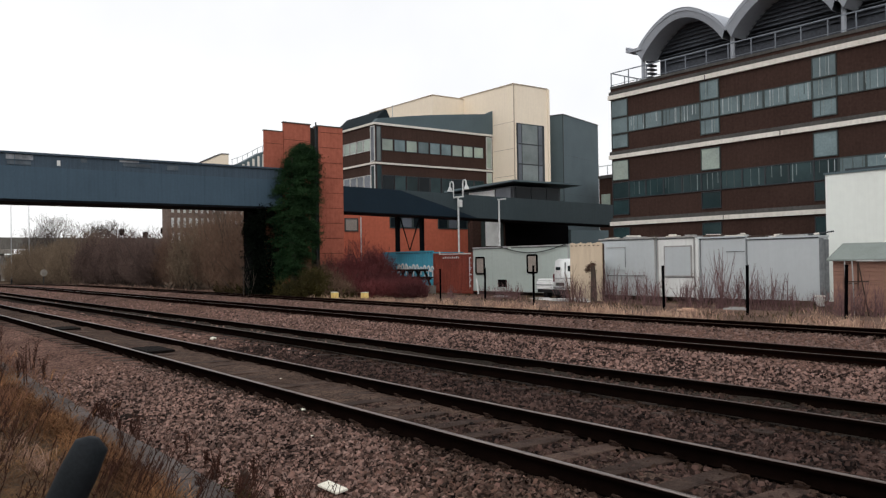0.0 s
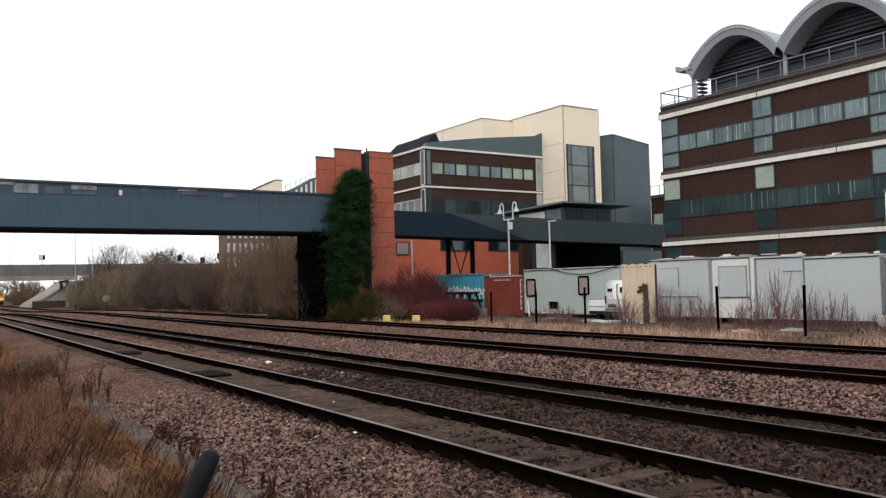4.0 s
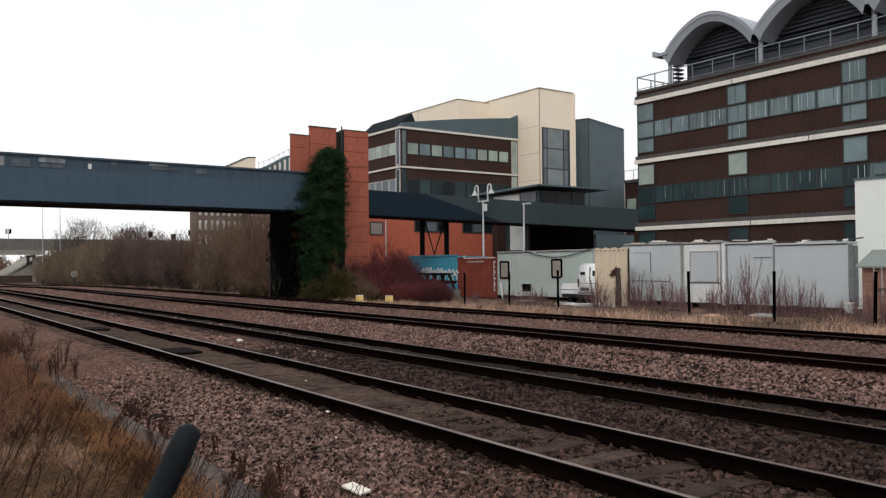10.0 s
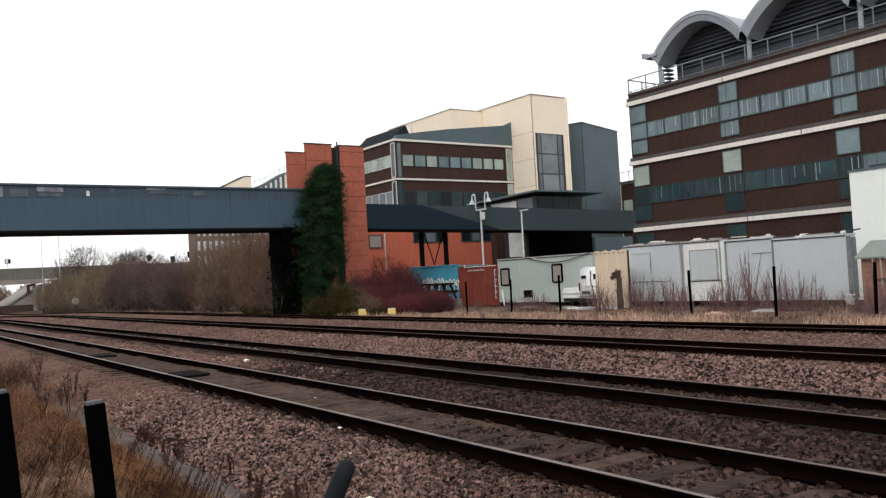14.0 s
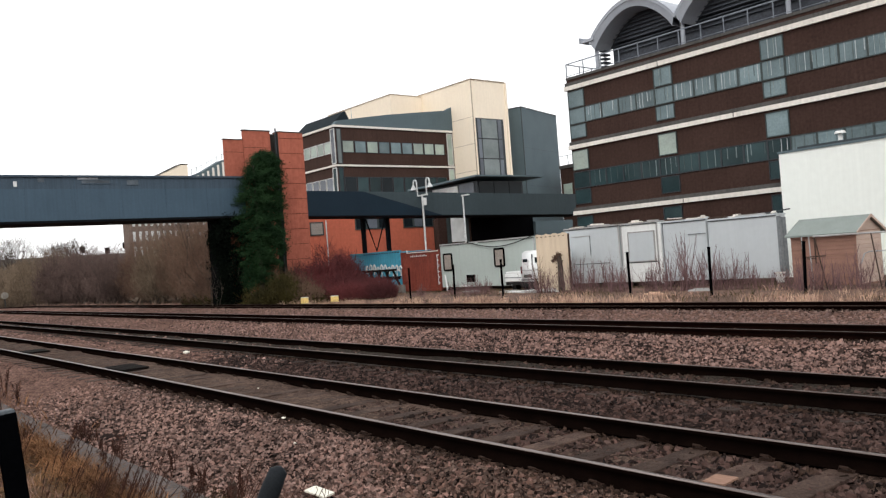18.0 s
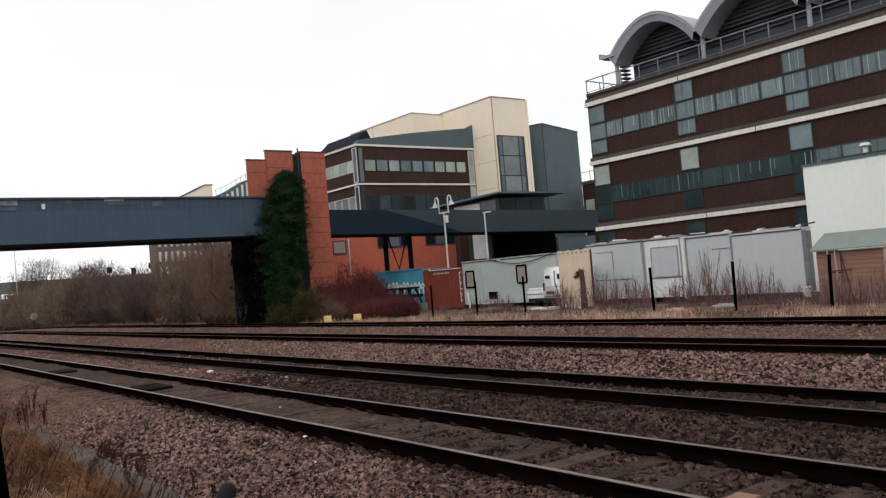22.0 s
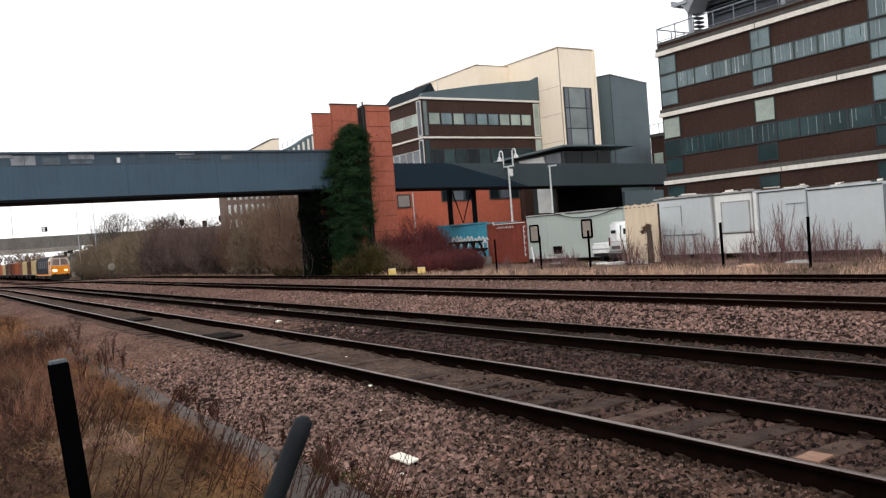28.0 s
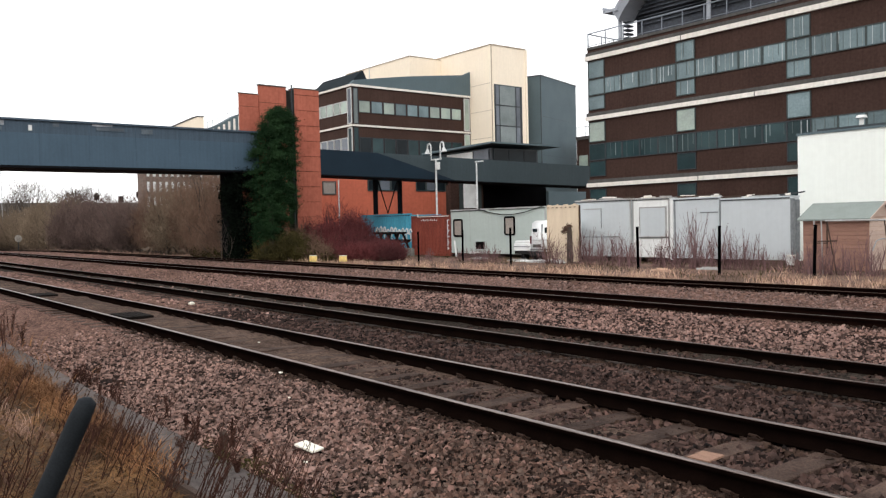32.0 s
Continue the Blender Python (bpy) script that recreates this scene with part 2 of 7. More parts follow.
M["slate_dark"] = mat("slate_dark", (0.035, 0.045, 0.052), 0.5, dark=(0.022, 0.03, 0.034), scale=0.4, fine=0.05)
M["frame_dark"] = mat("frame_dark", (0.03, 0.036, 0.042), 0.45, scale=2)
M["frame_green"] = mat("frame_green", (0.045, 0.060, 0.060), 0.5, scale=2, streaks=0.2)
M["frame_light"] = mat("frame_light", (0.55, 0.56, 0.55), 0.5, scale=2)
M["bridge_blue"] = mat("bridge_blue", (0.054, 0.094, 0.134), 0.55, dark=(0.046, 0.081, 0.116), scale=0.5, amount=0.8, fine=0.04, streaks=0.12)
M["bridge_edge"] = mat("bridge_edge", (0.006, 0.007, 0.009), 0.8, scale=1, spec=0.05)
M["bridge_roof"] = mat("bridge_roof", (0.066, 0.095, 0.127), 0.6, dark=(0.052, 0.076, 0.102), scale=0.8, streaks=0.25, fine=0.08)
M["walk_dark"] = mat("walk_dark", (0.013, 0.026, 0.040), 0.6, dark=(0.010, 0.019, 0.030), scale=0.5, fine=0.05, spec=0.12)
M["walk_grey"] = mat("walk_grey", (0.054, 0.074, 0.083), 0.6, dark=(0.043, 0.060, 0.068), scale=0.4, fine=0.05, streaks=0.1, spec=0.12)
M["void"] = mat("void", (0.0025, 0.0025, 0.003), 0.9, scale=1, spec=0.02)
M["concrete"] = mat("concrete", (0.31, 0.285, 0.25), 0.9, dark=(0.20, 0.185, 0.165), scale=0.3, amount=0.8, streaks=0.35, bump=0.2)
M["concrete_dark"] = mat("concrete_dark", (0.19, 0.18, 0.165), 0.9, dark=(0.12, 0.11, 0.10), scale=0.3, amount=0.8, streaks=0.35)
M["cabin_grey"] = mat("cabin_grey", (0.50, 0.535, 0.555), 0.55, dark=(0.43, 0.465, 0.485), scale=0.35, amount=0.6, fine=0.02, streaks=0.04)
M["cabin_end"] = mat("cabin_end", (0.20, 0.215, 0.225), 0.6, dark=(0.14, 0.15, 0.16), scale=0.5, streaks=0.3)
M["cabin_green"] = mat("cabin_green", (0.44, 0.50, 0.475), 0.6, dark=(0.37, 0.42, 0.40), scale=0.5, amount=0.7, fine=0.03, streaks=0.06)
M["cabin_trim"] = mat("cabin_trim", (0.44, 0.45, 0.45), 0.6, dark=(0.27, 0.25, 0.235), scale=1.2, amount=0.9, streaks=0.2, fine=0.1)
M["tarp"] = mat("tarp", (0.66, 0.545, 0.41), 0.8, dark=(0.54, 0.435, 0.325), scale=1.2, stretch=(4, 4, 0.5), fine=0.05)
M["container_blue"] = mat("container_blue", (0.065, 0.34, 0.48), 0.5, dark=(0.05, 0.27, 0.38), scale=0.8, streaks=0.12)
M["container_red"] = mat("container_red", (0.235, 0.058, 0.040), 0.6, dark=(0.165, 0.043, 0.031), scale=0.8, streaks=0.25)
M["white_paint"] = mat("white_paint", (0.74, 0.75, 0.74), 0.6, dark=(0.62, 0.63, 0.62), scale=0.4, fine=0.04, streaks=0.12)
M["white_wall"] = mat("white_wall", (0.83, 0.865, 0.825), 0.75, dark=(0.79, 0.825, 0.785), scale=0.25, fine=0.02, streaks=0.03)
M["van_white"] = mat("van_white", (0.90, 0.92, 0.92), 0.3, scale=1, fine=0.02, coat=0.4)
M["rubber"] = mat("rubber", (0.02, 0.02, 0.02), 0.85, scale=8)
M["galv"] = mat("galv", (0.42, 0.44, 0.46), 0.45, metal=0.5, scale=4)
M["lamp_white"] = mat("lamp_white", (0.62, 0.64, 0.64), 0.45, scale=4)
M["vault_edge"] = mat("vault_edge", (0.35, 0.375, 0.42), 0.5, dark=(0.29, 0.315, 0.355), scale=0.4, fine=0.04, streaks=0.06)
M["vault_under"] = mat("vault_under", (0.33, 0.355, 0.395), 0.6, dark=(0.28, 0.30, 0.335), scale=0.4, fine=0.04)
M["louvre"] = mat("louvre", (0.044, 0.050, 0.064), 0.5, dark=(0.034, 0.039, 0.050), scale=0.6)
M["louvre_slat"] = mat("louvre_slat", (0.105, 0.12, 0.145), 0.6, dark=(0.04, 0.045, 0.055), scale=0.5, amount=0.9)
M["grimy"] = mat("grimy", (0.33, 0.345, 0.37), 0.5, dark=(0.11, 0.12, 0.138), scale=1.6, amount=1.0, fine=0.2)
M["grimy_dark"] = mat("grimy_dark", (0.095, 0.118, 0.14), 0.5, dark=(0.05, 0.062, 0.075), scale=1.6, amount=1.0, fine=0.2)
M["post_black"] = mat("post_black", (0.0016, 0.0017, 0.0022), 0.8, scale=20, spec=0.0)
M["post_cap_grey"] = mat("post_cap_grey", (0.075, 0.085, 0.095), 0.6, scale=40)
M["post_steel"] = mat("post_steel", (0.011, 0.0135, 0.0165), 0.7, dark=(0.006, 0.008, 0.010), scale=60, spec=0.15)
M["shed_wood"] = mat("shed_wood", (0.285, 0.160, 0.122), 0.85, dark=(0.20, 0.112, 0.088), scale=1.5, stretch=(1, 1, 8), fine=0.15, per_object=0.1)
M["shed_gable"] = mat("shed_gable", (0.50, 0.385, 0.325), 0.85, dark=(0.40, 0.295, 0.25), scale=1.5, stretch=(1, 1, 8), fine=0.12, per_object=0.08)
M["felt_green"] = mat("felt_green", (0.225, 0.255, 0.24), 0.9, dark=(0.19, 0.215, 0.20), scale=2, fine=0.10)
M["trough"] = mat("trough", (0.098, 0.083, 0.078), 0.9, dark=(0.052, 0.042, 0.039), scale=1.5, amount=0.9, bump=0.3, fine=0.3, per_object=0.12)
M["yellow"] = mat("yellow", (0.82, 0.62, 0.22), 0.6, dark=(0.66, 0.46, 0.14), scale=4)
M["paper"] = mat("paper", (0.75, 0.72, 0.62), 0.8, dark=(0.62, 0.59, 0.50), scale=5)
M["board_dark"] = mat("board_dark", (0.010, 0.008, 0.007), 0.85, dark=(0.005, 0.004, 0.004), scale=6, bump=0.3, spec=0.04)
M["timber_edge"] = mat("timber_edge", (0.070, 0.048, 0.038), 0.9, dark=(0.032, 0.022, 0.018), scale=3, stretch=(0.4, 4, 4), bump=0.4)
M["twig_brown"] = mat("twig_brown", (0.165, 0.104, 0.075), 0.95, dark=(0.078, 0.048, 0.036), scale=0.25, amount=0.9, per_island=0.22, spec=0.02)
M["twig_olive"] = mat("twig_olive", (0.196, 0.147, 0.104), 0.95, dark=(0.108, 0.080, 0.058), scale=0.25, amount=0.9, per_island=0.22, spec=0.02)
M["twig_mauve"] = mat("twig_mauve", (0.134, 0.094, 0.082), 0.95, dark=(0.070, 0.048, 0.043), scale=0.25, amount=0.9, per_island=0.2, spec=0.02)
M["twig_red"] = mat("twig_red", (0.118, 0.031, 0.032), 0.9, dark=(0.058, 0.020, 0.021), scale=0.4, amount=0.9, per_island=0.25)
M["twig_purple"] = mat("twig_purple", (0.17, 0.10, 0.10), 0.85, dark=(0.10, 0.055, 0.055), scale=0.8, per_island=0.4)
M["bark"] = mat("bark", (0.075, 0.06, 0.05), 0.95, dark=(0.04, 0.03, 0.026), scale=4, stretch=(3, 3, 0.6), bump=0.6)
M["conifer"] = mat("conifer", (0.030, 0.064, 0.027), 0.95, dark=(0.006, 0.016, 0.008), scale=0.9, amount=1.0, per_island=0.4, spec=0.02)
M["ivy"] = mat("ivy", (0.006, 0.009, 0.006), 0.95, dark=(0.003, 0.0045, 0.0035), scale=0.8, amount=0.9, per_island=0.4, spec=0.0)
M["bramble"] = mat("bramble", (0.062, 0.052, 0.018), 0.95, dark=(0.016, 0.014, 0.008), scale=0.6, amount=0.9, per_island=0.5, spec=0.02)
M["straw"] = mat("straw", (0.42, 0.265, 0.205), 0.9, dark=(0.17, 0.102, 0.076), scale=0.5, amount=1.0, per_island=0.45)
M["straw_pale"] = mat("straw_pale", (0.62, 0.43, 0.31), 0.9, dark=(0.36, 0.23, 0.165), scale=0.6, amount=1.0, per_island=0.4)
M["grass_brown"] = mat("grass_brown", (0.26, 0.133, 0.065), 0.95, dark=(0.040, 0.021, 0.015), scale=0.55, amount=1.0, per_island=0.6, spec=0.02)
M["weed"] = mat("weed", (0.058, 0.028, 0.021), 0.95, dark=(0.020, 0.010, 0.008), scale=2, per_island=0.4, spec=0.02)
M["loco_orange"] = mat("loco_orange", (0.80, 0.27, 0.015), 0.45, dark=(0.62, 0.20, 0.012), scale=1, fine=0.05)
M["loco_blue"] = mat("loco_blue", (0.022, 0.024, 0.032), 0.75, scale=1, spec=0.08)
M["loco_cream"] = mat("loco_cream", (0.55, 0.45, 0.36), 0.5, scale=1)
M["loco_roof"] = mat("loco_roof", (0.10, 0.085, 0.08), 0.7, scale=1)
M["headlight"] = glow("headlight", (1.0, 0.93, 0.78), 7.0)
M["taillens"] = glow("taillens", (1.0, 0.8, 0.5), 1.4)
M["box_orange"] = mat("box_orange", (0.42, 0.12, 0.05), 0.6, dark=(0.3, 0.09, 0.04), scale=0.8, streaks=0.2)
M["box_brown"] = mat("box_brown", (0.10, 0.05, 0.04), 0.6, scale=0.8, streaks=0.2)
M["box_cream"] = mat("box_cream", (0.55, 0.44, 0.24), 0.6, scale=0.8, streaks=0.2)
M["box_rust"] = mat("box_rust", (0.24, 0.09, 0.06), 0.6, scale=0.8, streaks=0.2)
M["stone_single"] = mat("stone_single", (0.185, 0.108, 0.088), 0.9, dark=(0.075, 0.042, 0.034), scale=0.35, amount=0.9, per_object=0.75, fine=0.3, spec=0.06)
M["grass_mat"] = mat("grass_mat", (0.27, 0.147, 0.064), 0.9, dark=(0.034, 0.019, 0.012), scale=0.55, amount=1.0, per_island=0.45)
M["machine_green"] = mat("machine_green", (0.012, 0.032, 0.022), 0.45, dark=(0.008, 0.02, 0.014), scale=2, fine=0.1)
M["seat_red"] = mat("seat_red", (0.10, 0.02, 0.025), 0.6, scale=3)
M["scrub_dark"] = mat("scrub_dark", (0.085, 0.046, 0.036), 0.95, dark=(0.030, 0.018, 0.015), scale=1.5, amount=0.9, per_island=0.5, spec=0.02)
M["scrub"] = mat("scrub", (0.205, 0.102, 0.066), 0.95, dark=(0.060, 0.031, 0.022), scale=1.2, amount=0.9, per_island=0.45, spec=0.02)
M["blind"] = mat("blind", (0.235, 0.285, 0.29), 0.6, scale=2)
M["blind_pale"] = mat("blind_pale", (0.41, 0.46, 0.475), 0.6, scale=2)
M["blind_grey"] = mat("blind_grey", (0.10, 0.127, 0.13), 0.6, scale=2)
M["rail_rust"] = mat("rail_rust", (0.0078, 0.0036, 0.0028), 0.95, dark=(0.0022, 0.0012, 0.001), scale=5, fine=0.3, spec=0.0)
M["pane_beige"] = mat("pane_beige", (0.33, 0.29, 0.26), 0.4, dark=(0.25, 0.22, 0.20), scale=1.5)
M["stone_dull"] = mat("stone_dull", (0.112, 0.062, 0.047), 0.9, dark=(0.026, 0.015, 0.012), scale=0.35, amount=0.7, per_island=1.0, fine=0.3, spec=0.05, alt=(0.068, 0.048, 0.039))
M["rail_galv"] = mat("rail_galv", (0.19, 0.215, 0.25), 0.5, dark=(0.14, 0.16, 0.185), scale=4)


def glass(name, tint, rough=0.08, blinds=None, spec=0.3):
    """Window glass seen from outside in daylight: dark or curtained behind a glossy sheet."""
    m = mat(name, tint, rough, dark=blinds or tuple(c * 0.55 for c in tint), scale=0.7, amount=0.9, fine=0.1, per_object=0.3, spec=spec)
    return m


M["glass_pale"] = glass("glass_pale", (0.165, 0.225, 0.240), 0.12, (0.095, 0.135, 0.146))
M["glass_mid"] = glass("glass_mid", (0.22, 0.255, 0.255), 0.12, (0.15, 0.18, 0.18))
M["glass_green"] = glass("glass_green", (0.028, 0.052, 0.056), 0.1, (0.014, 0.027, 0.030), 0.14)
M["glass_dark"] = glass("glass_dark", (0.014, 0.020, 0.024), 0.08, spec=0.12)
M["glass_light"] = glass("glass_light", (0.36, 0.43, 0.37), 0.15, (0.24, 0.28, 0.26))
M["glass_bluegrey"] = glass("glass_bluegrey", (0.13, 0.145, 0.17), 0.1, (0.08, 0.09, 0.11))
M["glass_loco"] = glass("glass_loco", (0.20, 0.15, 0.14), 0.1)


# ---- building helpers ----
def put(name, me, material, parent=None, label=""):
    me.materials.append(material)
    ob = new(name, me)
    if parent is not None:
        ob.parent = parent
    if label:
        ob["label"] = label
    return ob


def part(name, bm, material, parent=None, label=""):
    me = bpy.data.meshes.new(name)
    bm.normal_update()
    bm.to_mesh(me)
    bm.free()
    return put(name, me, material, parent, label)


def base(name, x, y, z, label, category, group="", kind=""):
    ob = new(name)
    ob.location = (x, y, z)
    ob.empty_display_size = 0.2
    return tagged(ob, label, category, group, kind)


def add_box(bm, x0, x1, y0, y1, z0, z1, bevel=0.0):
    vs = [bm.verts.new((x, y, z)) for x in (x0, x1) for y in (y0, y1) for z in (z0, z1)]
    faces = [bm.faces.new([vs[i] for i in f]) for f in ((0, 1, 3, 2), (4, 6, 7, 5), (0, 4, 5, 1), (2, 3, 7, 6), (0, 2, 6, 4), (1, 5, 7, 3))]
    if bevel:
        edges = list({e for f in faces for e in f.edges})
        bmesh.ops.bevel(bm, geom=edges, offset=bevel, segments=2, affect="EDGES", profile=0.6)
    return faces


def boxes(*rows, bevel=0.0):
    bm = bmesh.new()
    for r in rows:
        add_box(bm, *r, bevel=bevel)
    return bm


def prism(points, axis, a, b):
    """A prism: the outline's two coordinates in the plane across axis, from a to b along it."""
    bm = bmesh.new()

    def at(p, v):
        return {"x": (v, p[0], p[1]), "y": (p[0], v, p[1]), "z": (p[0], p[1], v)}[axis]

    lo = [bm.verts.new(at(p, a)) for p in points]
    hi = [bm.verts.new(at(p, b)) for p in points]
    k = len(points)
    bm.faces.new(lo)
    bm.faces.new(hi[::-1])
    for i in range(k):
        bm.faces.new((lo[i], hi[i], hi[(i + 1) % k], lo[(i + 1) % k]))
    bmesh.ops.recalc_face_normals(bm, faces=bm.faces)
    return bm


def add_tube(bm, path, radii, sides=8):
    """A round bar along a path of points, with a radius for each."""
    rings = []
    path = [Vector(p) for p in path]
    for i, p in enumerate(path):
        d = (path[min(i + 1, len(path) - 1)] - path[max(i - 1, 0)]).normalized()
        u = d.orthogonal().normalized()
        v = d.cross(u)
        r = radii[i] if isinstance(radii, (list, tuple)) else radii
        rings.append([bm.verts.new(p + (u * math.cos(2 * math.pi * k / sides) + v * math.sin(2 * math.pi * k / sides)) * r) for k in range(sides)])
    for i in range(1, len(rings)):
        # line the rings up so that the bar does not twist
        best = min(range(sides), key=lambda s: (rings[i][s].co - rings[i - 1][0].co).length_squared)
        rings[i] = rings[i][best:] + rings[i][:best]
        step = 1 if (rings[i][1].co - rings[i - 1][1].co).length < (rings[i][-1].co - rings[i - 1][1].co).length else -1
        if step < 0:
            rings[i] = [rings[i][0]] + rings[i][:0:-1]
        for k in range(sides):
            bm.faces.new((rings[i - 1][k], rings[i - 1][(k + 1) % sides], rings[i][(k + 1) % sides], rings[i][k]))
    for ring in (rings[0], rings[-1]):
        bm.faces.new(ring)


def tube(path, radii, sides=8):
    bm = bmesh.new()
    add_tube(bm, path, radii, sides)
    bmesh.ops.recalc_face_normals(bm, faces=bm.faces)
    return bm


def raw_mesh(name, verts, faces):
    """A mesh from arrays: verts (n, 3), faces (m, k)."""
    me = bpy.data.meshes.new(name)
    verts, faces = np.asarray(verts, np.float32), np.asarray(faces, np.int32)
    k = faces.shape[1]
    me.vertices.add(len(verts))
    me.vertices.foreach_set("co", verts.ravel())
    me.loops.add(faces.size)
    me.loops.foreach_set("vertex_index", faces.ravel())
    me.polygons.add(len(faces))
    me.polygons.foreach_set("loop_start", np.arange(0, faces.size, k, dtype=np.int32))
    me.update(calc_edges=True)
    me.validate()
    return me


def smooth(ob):
    for p in ob.data.polygons:
        p.use_smooth = True
    return ob


# ---- the ground ----
GROUND = -0.42


def sag(x):
    """The line dips gently before the road bridge."""
    u = np.clip((-np.asarray(x, float) - 75) / 75, 0, 1)
    return -0.72 * u * u * (3 - 2 * u)


rng = np.random.default_rng(7)


def ground_height(x, y):
    """Height of the natural ground: level yard beyond the line, a low verge on the near side."""
    z = np.full_like(x, GROUND)
    near = np.clip((2.6 - y) / 2.2, 0, 1)
    z = z + near * 0.22 + 0.05 * np.sin(x * 0.9) * near
    far = np.clip((y - 21.0) / 3.0, 0, 1)
    z = z + far * 0.12 + 0.05 * np.sin(x * 0.37 + y) * far
    return z + sag(x)


gx = np.concatenate([[-3000, -1000, -400, -260], np.arange(-200, 40, 2.5), [60, 120, 400, 1500]])
gy = np.concatenate([[-1500, -300, -80, -30], np.arange(-14, 3, 0.5), np.arange(3, 60, 1.5), [80, 140, 400, 1200, 3000]])
XX, YY = np.meshgrid(gx, gy, indexing="ij")
ZZ = ground_height(XX, YY)
ids = np.arange(XX.size).reshape(XX.shape)
gf = np.stack([ids[:-1, :-1], ids[1:, :-1], ids[1:, 1:], ids[:-1, 1:]], -1).reshape(-1, 4)
ground = put("ground", raw_mesh("ground", np.stack([XX, YY, ZZ], -1).reshape(-1, 3), gf), M["soil"])
tagged(ground, "brown bare earth with dead grass along the railway", "ground", kind="structure")

straw_bed = tagged(part("verge", prism([(20.9, -0.44), (21.3, -0.27), (29.6, -0.24), (29.9, -0.44)], "x", -64, 14), M["straw_ground"]),
                   "verge of straw-coloured dead grass before the cabins", "verge", kind="structure")

# ---- ballast beds and tracks ----
CANT = {"a": (0.0075, 0.025), "b": (0.013, 0.068), "c": (0.063, 0.060), "d": (0.0625, 0.045)}  # lift of the track, fall from near to far rail
TRACKS = {"a": (5.06, 6.57), "b": (8.55, 10.05), "c": (13.38, 14.89), "d": (17.90, 19.41)}
BED = [(2.2, -0.44), (3.0, -0.34), (4.0, -0.24), (4.5, -0.15), (4.98, -0.15), (5.14, -0.182), (6.49, -0.184), (6.65, -0.155), (7.4, -0.17), (8.5, -0.16),
       (10.1, -0.165), (10.7, -0.2), (11.3, -0.25), (12.2, -0.2), (12.9, -0.06), (13.3, -0.045), (13.46, -0.09), (14.8, -0.12), (15.4, -0.11), (16.2, -0.19), (16.9, -0.17), (17.45, -0.03), (17.82, 0.0), (17.98, -0.06), (19.3, -0.1), (19.8, -0.12), (20.9, -0.36), (21.2, -0.46)]


def bed_height(y):
    return np.interp(y, [p[0] for p in BED], [p[1] for p in BED])


bx = np.concatenate([np.arange(-380, -40, 4.0), np.arange(-40, 16, 0.5), [20, 40, 80, 160]])
by = np.concatenate([np.arange(2.2, 11.2, 0.16), np.arange(11.2, 21.2, 0.25), [21.2]])
BX, BY = np.meshgrid(bx, by, indexing="ij")
BZ = sag(BX) + bed_height(BY) + 0.018 * np.sin(BX * 2.1 + BY * 3) * np.sin(BY * 1.7 - BX) + rng.normal(0, 0.008, BX.shape)
BZ += np.where((BY > 5.1) & (BY < 6.55), 0.026 * np.clip((-BX - 6.0) / 4.0, 0, 1), 0.0)  # fines fill the cribs of the nearest track
ids = np.arange(BX.size).reshape(BX.shape)
bf = np.stack([ids[:-1, :-1], ids[1:, :-1], ids[1:, 1:], ids[:-1, 1:]], -1).reshape(-1, 4)
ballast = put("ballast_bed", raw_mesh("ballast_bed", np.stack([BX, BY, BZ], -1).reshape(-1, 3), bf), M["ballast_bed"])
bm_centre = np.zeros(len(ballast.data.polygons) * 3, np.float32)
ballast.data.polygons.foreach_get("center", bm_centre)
ballast.data.materials.append(M["ballast_gap_shade"])  # near-black bed stands in for the shade between the loose stones
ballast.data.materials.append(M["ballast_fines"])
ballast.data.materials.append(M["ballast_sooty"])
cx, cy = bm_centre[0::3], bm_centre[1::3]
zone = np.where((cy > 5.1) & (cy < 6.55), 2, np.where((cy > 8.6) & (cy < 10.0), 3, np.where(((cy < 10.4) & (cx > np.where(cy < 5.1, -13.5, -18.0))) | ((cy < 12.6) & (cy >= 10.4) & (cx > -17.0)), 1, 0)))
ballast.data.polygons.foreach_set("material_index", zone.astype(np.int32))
tagged(ballast, "bed of brown and grey crushed stone ballast", "ballast", kind="structure")


def rail_mesh(x0, x1):
    """A flat-bottomed rail along x, head at z = 0, as two meshes: body and head."""
    foot = [(-0.07, -0.158), (0.07, -0.158), (0.07, -0.148), (0.012, -0.125), (0.009, -0.05), (0.033, -0.042), (0.036, -0.012), (0.034, -0.006),
            (-0.034, -0.006), (-0.036, -0.012), (-0.033, -0.042), (-0.009, -0.05), (-0.012, -0.125), (-0.07, -0.148)]
    head = [(-0.033, -0.006), (0.033, -0.006), (0.031, -0.002), (0.022, 0.0), (-0.022, 0.0), (-0.031, -0.002)]
    out = []
    xs = [x1] + [-75.0 - 7.5 * i for i in range(11)] + [x0]
    for outline in (foot, head):
        k = len(outline)
        v = [(x, p[0], p[1] + float(sag(x))) for x in xs for p in outline]
        f = [(i * k + j, i * k + (j + 1) % k, (i + 1) * k + (j + 1) % k, (i + 1) * k + j) for i in range(len(xs) - 1) for j in range(k)]
        out.append(raw_mesh("rail", v, f))
    return out


